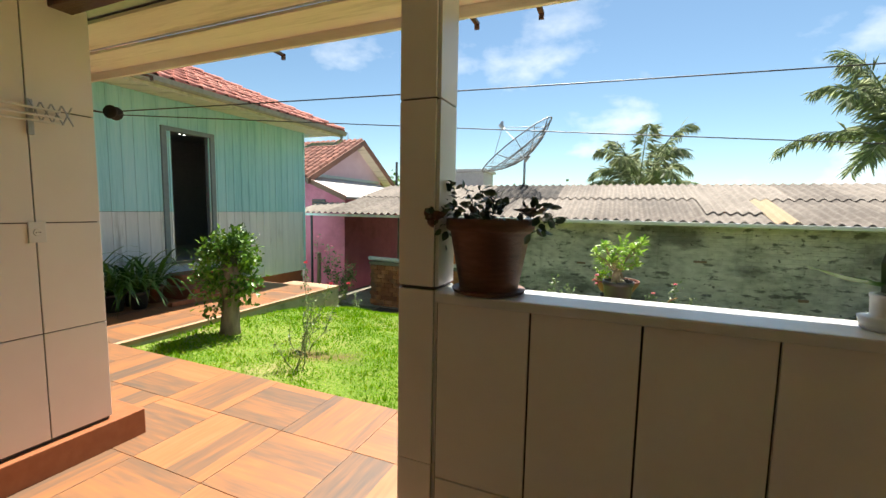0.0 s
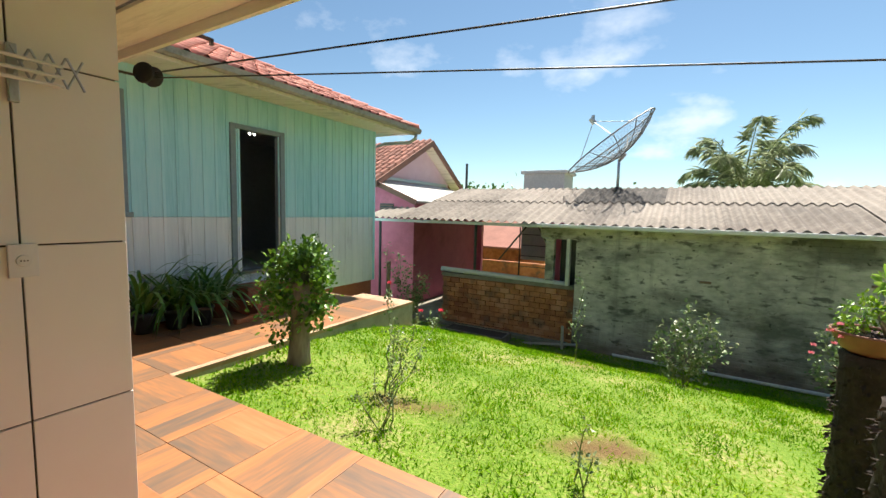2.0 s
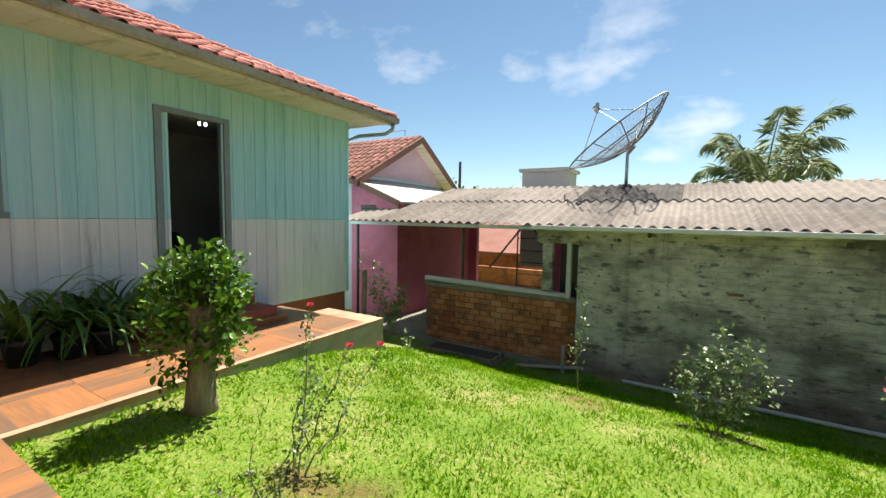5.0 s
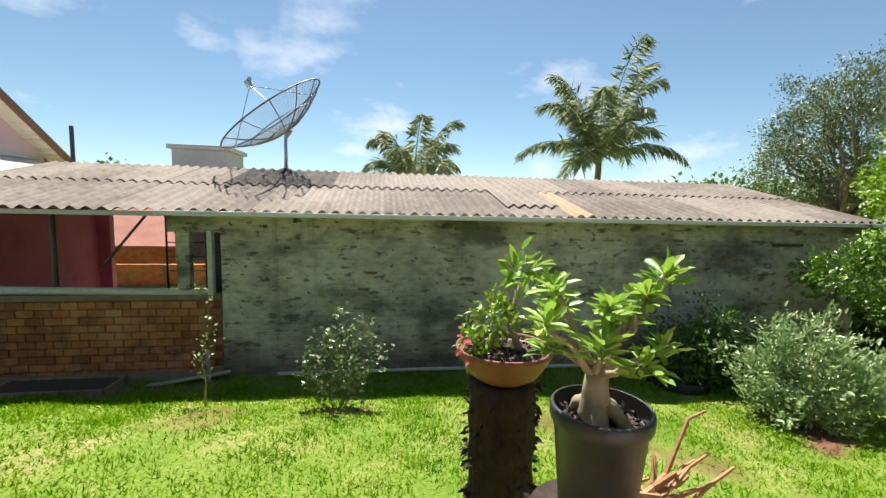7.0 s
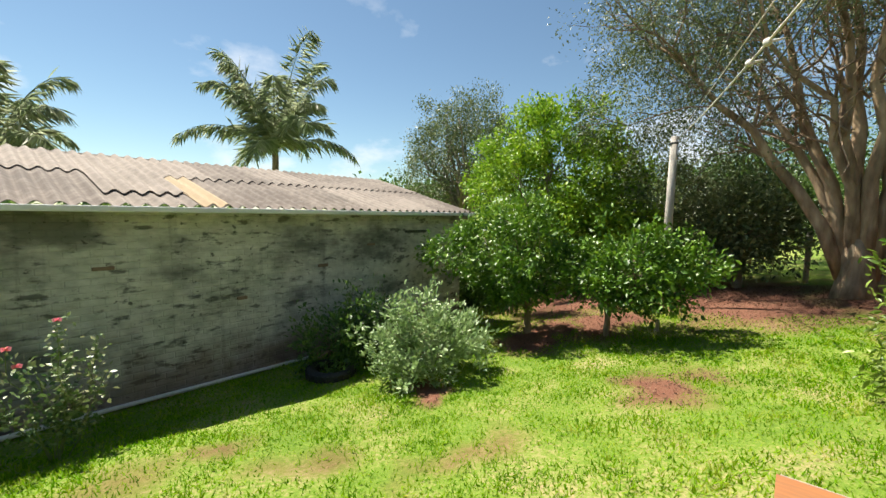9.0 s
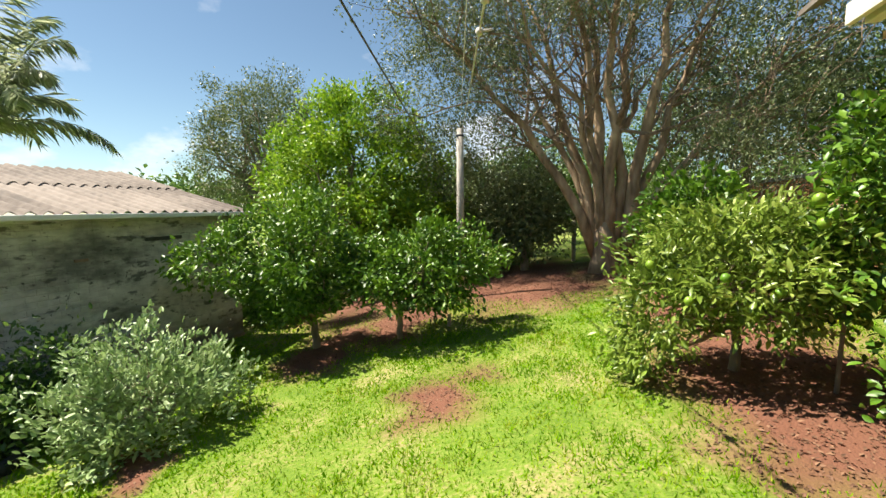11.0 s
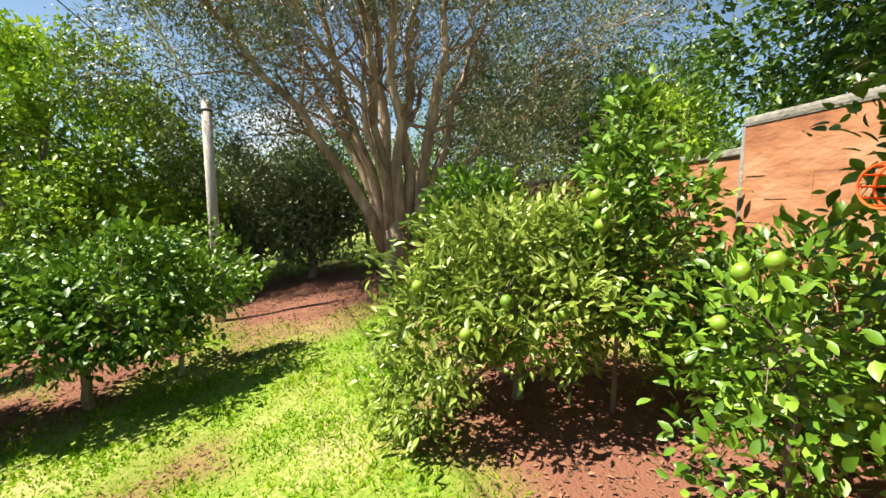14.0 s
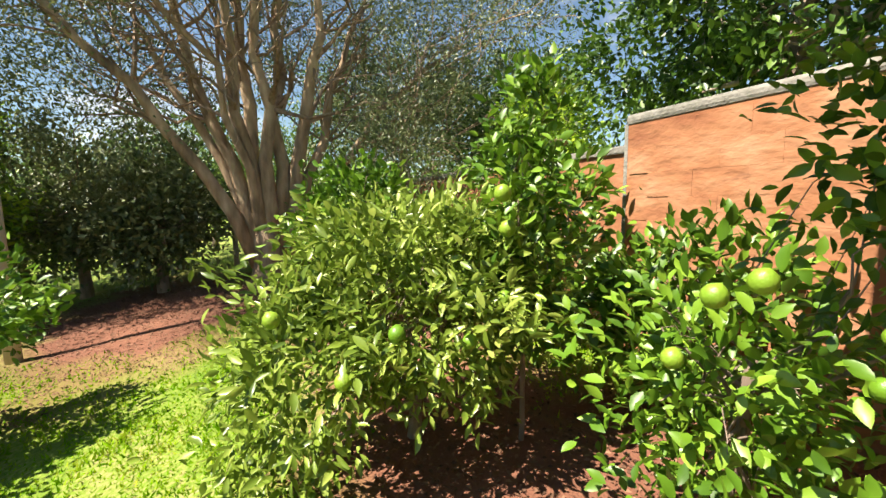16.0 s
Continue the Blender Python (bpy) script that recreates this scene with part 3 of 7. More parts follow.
# ---- terrace ----
terrace = thing("floor", "terrace of wood-look orange-brown floor tiles", "floor", kind="structure")
bm = B()
box(bm, -9.0, -4.0, -0.40, 2.93, 2.30, -0.012)
box(bm, -7.0, 2.22, -0.40, -5.15, 5.05, -0.012)
box(bm, -6.25, 5.05, -0.55, -5.15, 6.12, -0.012)
part("slab", bm, M_SLABSIDE, terrace, "rough grey concrete edge of the slab")
part("walkway_screed", box(B(), -7.0, 2.302, -0.05, -5.146, 5.05, -0.003, 0.002), M_SCREED, terrace, "tan worn screed of the raised walkway")
part("walkway_screed", box(B(), -6.25, 5.052, -0.05, -5.146, 6.124, -0.003, 0.002), M_SCREED, terrace, "tan worn screed of the raised walkway")
part("walkway_kerb", box(B(), -6.27, 3.6, 0.002, -6.17, 5.3, 0.07, 0.006), M_PLINTH, terrace, "low red-brown tiled kerb before the door steps")
floor_tiles = []
TW = 0.58
for i in range(-16, 6):
    for j in range(-7, 11):
        x0, y0 = i * TW, j * TW
        x1, y1 = x0 + TW, y0 + TW
        inside_a = x0 > -9 and x1 <= 3.1 and y1 <= 2.35
        inside_b = x0 >= -7.0 and x1 <= -5.1 and y0 >= 2.2 and y1 <= 6.2
        if inside_a or inside_b:
            floor_tiles.append((x0, y0))

# ---- porch: side wall, post, half wall, roof ----
PLX, PLY, PLZ = -3.10, 1.36, 0.165
side_wall = thing("wall_side", "porch side wall clad in cream ceramic tiles with a red-brown tiled foot", "wall", kind="structure")
bm = B()
box(bm, -3.55, -4.0, 0.0, -3.162, 1.19, 2.62)
part("core", bm, M_GROUT, side_wall)
bm = B()
box(bm, -3.6, -4.0, 0.0, PLX, PLY, PLZ, 0.006)
part("plinth", bm, M_PLINTH, side_wall, "red-brown tiled plinth")


def tile_mesh(w, h, t=0.012):
    return mesh_of("wall_tile", box(B(), 0, 0, 0, w, t, h, 0.002), M_PORCHTILE)


TILE_W, TILE_H, GAP = 0.30, 0.60, 0.006
tile_a = tile_mesh(TILE_W - GAP, TILE_H - GAP)
for k in range(10):
    for z0 in (0.187, 0.787, 1.387, 1.987):
        t = child("tile", tile_a, side_wall)
        t.matrix_basis = pose(-3.162, 1.205 - TILE_W * (k + 1), z0, 0, 0, 90) @ pose(0, -0.012, 0)
for z0 in (0.187, 0.787, 1.387, 1.987):
    t = child("tile", tile_a, side_wall)
    t.matrix_basis = pose(-3.19, 1.19, z0) @ pose(-TILE_W, 0, 0)

post = thing("post", "square porch post clad in cream tiles", "post", kind="structure")
bm = B()
box(bm, -0.985, 0.944, 0.0, -0.866, 1.09, 2.62)
part("core", bm, M_GROUT, post)
tile_b, tile_c = tile_mesh(0.122, TILE_H - GAP), tile_mesh(0.14, TILE_H - GAP)
for z0 in (0.04, 0.637, 1.243, 1.843):
    for me, m in ((tile_b, pose(-0.987, 0.932, z0 + 0.003)), (tile_b, pose(-0.987, 1.09, z0 + 0.003)), (tile_c, pose(-0.854, 0.946, z0 + 0.003, 0, 0, 90)), (tile_c, pose(-0.986, 0.946, z0 + 0.003, 0, 0, 90))):
        t = child("tile", me, post)
        t.matrix_basis = m
half_wall = thing("wall_half", "tiled half wall of the porch with a pale stone sill", "wall", kind="structure")
bm = B()
box(bm, -0.854, 0.946, 0.0, 1.85, 1.08, 1.20)
part("core", bm, M_GROUT, half_wall)
bm = B()
box(bm, -0.852, 0.915, 1.2, 1.87, 1.115, 1.232, 0.006)
part("sill", bm, M_SILL, half_wall, "pale glossy sill")
for k in range(9):
    for z0 in (0.0, 0.6):
        for y in (0.932, 1.083):
            t = child("tile", tile_a, half_wall)
            t.matrix_basis = pose(-0.85 + 0.003 + TILE_W * k * 1.0, y, z0 + 0.003)

# unseen wall, added to close the porch and bounce light into it
rear = solid("wall_rear", box(B(), -9.0, -4.2, -0.3, 3.0, -4.0, 2.75), M_PORCHTILE, "unseen plain cream wall added behind the porch to close it and bounce light", "wall", kind="structure")
# unseen end wall, its height set by how much light enters the porch
end_wall = solid("wall_end", box(B(), 1.87, -4.0, -0.3, 2.0, 0.9, 1.2), M_PORCHTILE, "unseen low cream end wall added to shape the light in the porch", "wall", kind="structure")
# the stretch beyond x 1.0 is unseen, there to keep sun out of the porch
bm = B()
box(bm, -6.2, -4.2, 2.62, 2.9, 1.2, 2.66)
ceil = solid("ceiling", bm, M_SOFFIT, "cream boarded porch ceiling, run on unseen past the roof to block sun", "ceiling", kind="structure")
porch_roof = thing("porch_roof", "cream boarded porch eave with a brown beam and mint trim", "roof", kind="structure")
bm = B()
box(bm, -6.2, 1.02, 2.52, 1.0, 1.13, 2.62, 0.006)
part("beam", bm, M_BEAM, porch_roof, "dark brown beam")
bm = B()
box(bm, -6.2, 1.13, 2.565, 1.0, 1.25, 2.60, 0.004)
part("trim", bm, M_MINT, porch_roof, "mint green strip")
for k in range(2):
    y = 1.252 + k * 0.249
    part("soffit_board", box(B(), -6.2, y, 2.535 - 0.03 * k, 1.0, y + 0.246, 2.555 - 0.03 * k, 0.003), M_SOFFIT, porch_roof)
bm = B()
box(bm, -6.2, 1.748, 2.45, 1.0, 1.775, 2.60, 0.004)
part("fascia", bm, M_SOFFIT, porch_roof)
bm = B()
box(bm, -6.25, -4.2, 2.70, 1.0, 1.80, 2.74)
part("roof_sheet", bm, M_FIBRE, porch_roof)
for x in (-5.0, -3.65, -2.35, -1.05, -0.72):
    part("gutter_hook", box(box(B(), x - 0.012, 1.775, 2.452, x + 0.012, 1.86, 2.466), x - 0.012, 1.848, 2.43, x + 0.012, 1.862, 2.466), M_BEAM, porch_roof)
# the farther bay of the porch roof, set back
bay = thing("bay_roof", "cream layered fascia of a set-back roof with a varnished wooden gable board", "roof", kind="structure")
for k, (y, z, w) in enumerate(((0.85, 2.21, 0.03), (0.79, 2.22, 0.06), (0.67, 2.225, 0.12))):
    part("fascia_board", box(B(), 1.9, y - w, z - 0.02 * k, 3.86 - 0.03 * k, y, z + 0.10, 0.004), M_SOFFIT, bay)
bm = B()
vs = [bm.verts.new(p) for p in ((3.4, 0.54, 2.22), (4.16, 0.54, 2.22), (4.16, -1.6, 2.5), (3.4, -1.6, 2.5), (3.4, 0.54, 2.26), (4.16, 0.54, 2.26), (4.16, -1.6, 2.54), (3.4, -1.6, 2.54))]
for q in ((0, 1, 2, 3), (4, 5, 6, 7), (0, 1, 5, 4), (1, 2, 6, 5), (2, 3, 7, 6), (3, 0, 4, 7)):
    bm.faces.new([vs[k] for k in q])
part("soffit", bm, M_PORCHWOOD, bay, "varnished orange-brown boards")
bm = B()
vs = [bm.verts.new(p) for p in ((4.13, 0.50, 2.19), (4.19, 0.50, 2.19), (4.19, -1.6, 2.47), (4.13, -1.6, 2.47), (4.13, 0.50, 2.36), (4.19, 0.50, 2.36), (4.19, -1.6, 2.64), (4.13, -1.6, 2.64))]
for q in ((0, 1, 2, 3), (4, 5, 6, 7), (0, 1, 5, 4), (1, 2, 6, 5), (2, 3, 7, 6), (3, 0, 4, 7)):
    bm.faces.new([vs[k] for k in q])
part("barge_board", bm, M_PORCHWOOD, bay, "varnished wooden barge board")
bm = B()
vs = [bm.verts.new(p) for p in ((1.0, 0.9, 2.40), (4.2, 0.9, 2.40), (4.2, -1.7, 3.62), (1.0, -1.7, 3.62), (1.0, 0.9, 2.43), (4.2, 0.9, 2.43), (4.2, -1.7, 3.65), (1.0, -1.7, 3.65))]
for q in ((0, 1, 2, 3), (4, 5, 6, 7), (0, 1, 5, 4), (1, 2, 6, 5), (2, 3, 7, 6), (3, 0, 4, 7)):
    bm.faces.new([vs[k] for k in q])
part("roof_sheet", bm, M_FIBRE, bay)

# ---- teal board house ----
house = thing("house", "teal and white painted board house with a red clay tile roof", "house", (-7, 4, 0))
house.location = (0, 0, 0)
HX, HY0, HY1 = -7.0, -3.0, 7.24
DY0, DY1, DZ0, DZ1 = 4.16, 4.93, 0.56, 2.66
WY0, WY1, WZ0, WZ1 = 1.62, 2.70, 1.47, 2.76
BW = 0.172


def board_mesh(z0, z1, mat):
    bm = B()
    box(bm, -0.025, 0, z0, 0.0, BW - 0.004, z1, 0.003)
    box(bm, 0.0, BW - 0.022, z0, 0.010, BW + 0.014, z1, 0.002)
    return mesh_of("board", bm, mat)


BOARDS = {}


def boards(z0, z1, mat, y):
    key = (z0, z1, mat.name)
    if key not in BOARDS:
        BOARDS[key] = board_mesh(z0, z1, mat)
    b = child("board", BOARDS[key], house)
    b.location = (HX, y, 0)


y = HY0
while y < HY1 - 0.05:
    mid = y + BW / 2
    if DY0 - 0.02 < mid < DY1 + 0.02:
        boards(DZ1, 3.16, M_TEAL, y)
        boards(0.02, DZ0 - 0.03, M_WHITEWASH, y)
    elif WY0 - 0.02 < mid < WY1 + 0.02:
        boards(WZ1, 3.16, M_TEAL, y)
        boards(0.02, WZ0 - 0.05, M_WHITEWASH, y)
    else:
        boards(1.372, 3.16, M_TEAL, y)
        boards(0.02, 1.368, M_WHITEWASH, y)
    y += BW
bm = B()
box(bm, HX - 0.07, HY1 + 0.03, 0.02, HX + 0.014, HY1 + 0.075, 3.16, 0.004)
part("corner_board", bm, M_TEAL, house)
bm = B()
box(bm, HX - 8.0, HY1, 0.02, HX - 0.07, HY1 + 0.03, 3.16)
part("end_wall", bm, M_TEAL, house)
part("back_wall", box(B(), HX - 8.0, HY0, 0.02, HX - 7.9, HY1, 3.16), M_DARKROOM, house)
part("side_wall", box(B(), HX - 7.9, HY0, 0.02, HX, HY0 + 0.1, 3.16), M_DARKROOM, house)
part("room_floor", box(B(), HX - 7.9, HY0 + 0.1, DZ0 - 0.16, HX - 0.03, HY1, DZ0 - 0.06), M_DARKROOM, house)
part("room_ceiling", box(B(), HX - 7.9, HY0 + 0.1, 3.0, HX - 0.03, HY1, 3.06), M_DARKROOM, house)
part("partition", box(B(), HX - 3.2, HY0 + 0.1, DZ0 - 0.06, HX - 3.1, HY1, 3.0), M_DARKROOM, house, "dim inner wall seen through the doorway")
bm = B()
box(bm, HX - 7.9, 5.05, -0.6, HX - 0.03, HY1 + 0.02, 0.02)
box(bm, HX - 7.9, HY0, -0.4, HX - 0.03, 5.05, 0.02)
part("footing", bm, M_REDOXIDE, house, "red-oxide painted footing")
# door frame
door = thing("door_1", "open doorway with a grey-blue painted wooden frame", "door", kind="structure")
bm = B()
box(bm, HX - 0.12, DY0 - 0.08, DZ0 - 0.04, HX + 0.035, DY0, DZ1 + 0.07, 0.005)
box(bm, HX - 0.12, DY1, DZ0 - 0.04, HX + 0.035, DY1 + 0.08, DZ1 + 0.07, 0.005)
box(bm, HX - 0.12, DY0, DZ1, HX + 0.033, DY1, DZ1 + 0.07, 0.005)
part("door_frame", bm, M_GREYFRAME, door)
part("threshold", box(B(), HX - 0.12, DY0, DZ0 - 0.045, HX + 0.06, DY1, DZ0 - 0.005, 0.005), M_CONCRETE, door, "pale worn threshold")
leaf = part("door_leaf", box(B(), HX - 0.86, DY0 + 0.002, DZ0, HX - 0.12, DY0 + 0.04, DZ1 - 0.01, 0.004), M_GREYFRAME, door, "grey-blue door leaf folded inwards")
lamp = thing("ceiling_lamp", "lit twin-bulb ceiling lamp inside the dim room", "lamp", (-8.45, 5.46, 2.97))
lamp.scale = (0.55, 0.55, 0.55)
part("base", lathe(B(), [(0.06, -0.03), (0.07, 0.05)], 16), M_WHITEPLASTIC, lamp)
for dy in (-0.09, 0.09):
    bulb = part("bulb", lathe(B(), [(0.012, -0.17), (0.035, -0.15), (0.042, -0.11), (0.03, -0.06), (0.02, -0.03)], 12, (0, dy, 0)), M_LAMP, lamp, smooth=True)
sofa = thing("armchair", "dark upholstered armchair in the dim room", "chair", (HX - 2.2, 4.7, DZ0 - 0.06))
part("seat", box(B(), -0.4, -0.45, 0.0, 0.4, 0.45, 0.42, 0.05), M_RUBBER, sofa)
part("backrest", box(B(), -0.45, -0.45, 0.42, -0.2, 0.45, 0.95, 0.07), M_RUBBER, sofa)
for s in (-1, 1):
    part("armrest", box(B(), -0.4, s * 0.45 - 0.09, 0.3, 0.4, s * 0.45 + 0.09, 0.62, 0.05), M_RUBBER, sofa)
# window
window = thing("window_1", "white barred window in a grey-blue frame with a sheer curtain", "window", kind="structure")
bm = B()
box(bm, HX - 0.10, WY0 - 0.09, WZ0 - 0.05, HX + 0.03, WY0, WZ1 + 0.09, 0.005)
box(bm, HX - 0.10, WY1, WZ0 - 0.05, HX + 0.03, WY1 + 0.09, WZ1 + 0.09, 0.005)
box(bm, HX - 0.10, WY0, WZ1, HX + 0.03, WY1, WZ1 + 0.09, 0.005)
part("window_frame", bm, M_GREYFRAME, window)
part("window_sill", box(B(), HX - 0.10, WY0 - 0.12, WZ0 - 0.10, HX + 0.07, WY1 + 0.12, WZ0 - 0.04, 0.006), M_GREYFRAME, window)
bm = B()
for y0, y1, z0, z1 in ((WY0, WY0 + 0.06, WZ0 - 0.04, WZ1), (WY1 - 0.06, WY1, WZ0 - 0.04, WZ1)):
    box(bm, HX - 0.05, y0, z0, HX + 0.012, y1, z1, 0.004)
for z0, z1 in ((WZ0 - 0.04, WZ0 + 0.02), (WZ1 - 0.05, WZ1), (2.09, 2.13)):
    box(bm, HX - 0.048, WY0 + 0.06, z0, HX + 0.010, WY1 - 0.06, z1, 0.004)
part("sash", bm, M_WINWHITE, window, "white painted sash")
for k in range(1, 7):
    yb = WY1 - 0.06 - k * 0.137
    part("bar", box(B(), HX - 0.03, yb - 0.011, WZ0 + 0.02, HX - 0.006, yb + 0.011, WZ1 - 0.05, 0.003), M_WINWHITE, window)
g1 = part("pane", box(B(), HX - 0.046, WY0 + 0.06, WZ0 + 0.02, HX - 0.042, WY1 - 0.06, WZ1 - 0.05), M_GLASS, window)
g1.visible_shadow = False
bm = B()
for k in range(2):
    ys = np.linspace(WY1 - 0.40 - k * 0.42, WY1 - 0.08 - k * 0.42, 18)
    rows_ = [[bm.verts.new((HX - 0.14 + 0.012 * math.sin(i * 1.7), yy + (0.10 * (1 - z) if k == 0 else 0), WZ0 - 0.02 + 1.22 * z)) for i, yy in enumerate(ys)] for z in (0.0, 0.35, 0.7, 1.0)]
    for r0, r1 in zip(rows_, rows_[1:]):
        for i in range(17):
            bm.faces.new((r0[i], r0[i + 1], r1[i + 1], r1[i]))
cur = part("curtain", bm, M_CURTAIN, window, "sheer white curtain drawn aside")

def thin_plate(pts, thick):
    """A thin sloping plate through four corners."""
    bm = B()
    top, bot = [bm.verts.new(p) for p in pts], [bm.verts.new((p[0], p[1], p[2] - thick)) for p in pts]
    bm.faces.new(top)
    bm.faces.new(bot[::-1])
    for k in range(4):
        bm.faces.new((top[k], top[(k + 1) % 4], bot[(k + 1) % 4], bot[k]))
    return bm


# eave: soffit, gutter, hip roof with clay tiles
EX, EZ, EY = -6.15, 3.17, 7.56
part("soffit", thin_plate([(HX - 0.02, HY0, 3.185), (EX + 0.02, HY0, 3.085), (EX + 0.02, EY - 0.03, 3.085), (HX - 0.02, EY - 0.03, 3.185)], 0.02), M_SOFFIT, house, "cream boarded soffit")
part("soffit_end", box(B(), HX - 8.0, HY1 + 0.08, 3.166, HX - 0.02, EY - 0.03, 3.19), M_SOFFIT, house)
bm = B()
box(bm, EX + 0.02, HY0, 3.05, EX + 0.045, EY, 3.16, 0.003)
box(bm, HX - 8.0, EY - 0.03, 3.10, EX + 0.02, EY - 0.005, 3.19, 0.003)
part("fascia", bm, M_SOFFIT, house)
bm = B()
gut = [(0.0, 0.09), (0.005, 0.02), (0.03, 0.0), (0.075, 0.0), (0.10, 0.025), (0.108, 0.09), (0.10, 0.092), (0.092, 0.03), (0.07, 0.01), (0.034, 0.01), (0.014, 0.028), (0.010, 0.09)]
r0 = [bm.verts.new((EX + 0.047 + a, HY0, 3.085 + b)) for a, b in gut]
r1 = [bm.verts.new((EX + 0.047 + a, EY + 0.02, 3.085 + b)) for a, b in gut]
for k in range(len(gut)):
    bm.faces.new((r0[k], r0[(k + 1) % len(gut)], r1[(k + 1) % len(gut)], r1[k]))
bm.faces.new(r0)
bm.faces.new(r1[::-1])
part("gutter", bm, M_GUTTER, house, "weathered metal gutter")
bm = tube(B(), [(EX + 0.07, EY - 0.05, 3.10), (EX + 0.05, EY - 0.05, 2.99), (EX - 0.10, EY - 0.06, 2.92), (HX + 0.2, HY1 + 0.16, 2.91), (HX - 0.1, HY1 + 0.14, 2.84), (HX - 0.12, HY1 + 0.12, 0.1)], 0.035, 10)
part("downpipe", bm, M_GALV, house, "pale downpipe", smooth=True)
PITCH = math.tan(radians(24))
bm = B()
hip = [(EX + 0.06, HY0, 3.155), (EX + 0.06, EY, 3.155), (HX - 4.0, EY - 4.91, 3.155 + 4.91 * PITCH), (HX - 4.0, HY0, 3.155 + 4.91 * PITCH)]
vs = [bm.verts.new(p) for p in hip] + [bm.verts.new((HX - 8.9, EY, 3.155)), bm.verts.new((HX - 8.9, HY0, 3.155))]
bm.faces.new(vs[:4])
bm.faces.new((vs[1], vs[4], vs[2]))
bm.faces.new((vs[4], vs[5], vs[3], vs[2]))
part("roof_deck", bm, M_BARGE, house)


def roman_tile(bm, w, ln, t=0.012):
    """A clay tile with a raised roll at one side, running up +y."""
    prof = [(0.0, 0.012), (0.03, 0.0), (0.095, 0.0), (0.115, 0.014), (0.135, 0.042), (0.165, 0.055), (0.195, 0.042), (0.215, 0.012)]
    lo = [bm.verts.new((x * w / 0.215, 0, z + 0.022)) for x, z in prof]
    hi = [bm.verts.new((x * w / 0.215, ln, z)) for x, z in prof]
    lb = [bm.verts.new((x * w / 0.215, 0, z + 0.022 - t)) for x, z in prof]
    for k in range(len(prof) - 1):
        bm.faces.new((lo[k], lo[k + 1], hi[k + 1], hi[k]))
        bm.faces.new((lb[k], lb[k + 1], lo[k + 1], lo[k]))


bm = B()
roman_tile(bm, 0.212, 0.40)
tile_r = mesh_of("roof_tile", bm, M_ROOFTILE, True)
roof_spots = []
for r in range(16):
    up = r * 0.345
    xin = up * math.cos(math.atan(PITCH))
    k = 0
    while True:
        yy = EY + 0.02 - k * 0.215
        if yy - 0.215 < HY0:
            break
        if yy < EY + 0.08 - xin:
            roof_spots.append((r, yy))
        k += 1
base_m = Matrix.Translation((EX + 0.09, 0, 3.162)) @ Matrix(((0, -math.cos(math.atan(PITCH)), math.sin(math.atan(PITCH)), 0), (1, 0, 0, 0), (0, math.sin(math.atan(PITCH)), math.cos(math.atan(PITCH)), 0), (0, 0, 0, 1)))
roof_spots.sort(key=lambda s: s[0] * 0.8 - s[1] * 0.3)
rng = np.random.default_rng(5)
rest = B()
for n_, (r, yy) in enumerate(roof_spots):
    m = base_m @ pose(yy - 0.215, r * 0.345, rng.normal(0, 0.003), rng.normal(0, 0.6), 0, rng.normal(0, 0.8))
    if n_ < 300:
        t = child("roof_tile", tile_r, house)
        t.matrix_basis = m
    else:
        k0 = len(rest.verts)
        roman_tile(rest, 0.212, 0.40)
        rest.verts.ensure_lookup_table()
        bmesh.ops.transform(rest, matrix=m, verts=rest.verts[k0:])
if rest.verts:
    tagged(part("upper_roof_tiles", rest, M_ROOFTILE, house, smooth=True), kind="stuff")
bm = B()
hd = Vector((-1, -1, PITCH)).normalized()
h0 = Vector((EX + 0.06, EY + 0.02, 3.20))
for k in range(17):
    p = h0 + hd * 0.36 * k
    tube(bm, [p, p + hd * 0.40 + Vector((0, 0, -0.01))], [0.085, 0.065], 10)
part("hip_tiles", bm, M_ROOFTILE, house, smooth=True)
# door steps
steps = thing("door_steps", "red-oxide painted steps at the doorway", "steps", (0, 0, 0))
part("lower_step", box(B(), -6.985, 3.98, 0.0, -6.28, 5.22, 0.19, 0.012), M_REDOXIDE, steps)
part("upper_step", box(B(), -6.985, 4.06, 0.19, -6.60, 5.10, 0.37, 0.012), M_REDOXIDE, steps)

# ---- shed: wall, low brick wall, corrugated roof ----
SY, SE = 8.15, 7.52
shed = thing("shed", "long shed with a mildewed plaster wall and corrugated fibre-cement roof", "shed")
bm = B()
box(bm, -2.93, SY, -1.3, SE, SY + 0.16, 1.30)
bmesh.ops.subdivide_edges(bm, edges=[e for e in bm.edges if abs(e.verts[0].co.x - e.verts[1].co.x) > 1], cuts=60, use_grid_fill=True)
bmesh.ops.subdivide_edges(bm, edges=[e for e in bm.edges if abs(e.verts[0].co.z - e.verts[1].co.z) > 1], cuts=22, use_grid_fill=True)
for v in bm.verts:
    if v.co.y < SY + 0.01:
        v.co.y += 0.012 * noise.noise(Vector((v.co.x * 1.9, 3.1, v.co.z * 3.3)))
part("wall", bm, M_PLASTER, shed, "grey-green mildewed plaster", smooth=False)
bm = B()
box(bm, SE - 0.16, SY + 0.16, -1.3, SE, 13.6, 1.32)
box(bm, -3.6, 13.6, -1.3, SE, 13.7, 1.32)
box(bm, -3.50, SY + 1.6, -1.3, -3.34, 13.5, 1.32)
part("back_wall", bm, M_PLASTER, shed)
bm = B()
box(bm, -3.6, SY + 0.01, 1.06, -2.93, SY + 0.15, 1.31)
box(bm, -3.50, SY + 0.02, 0.20, -3.34, SY + 0.14, 1.06)
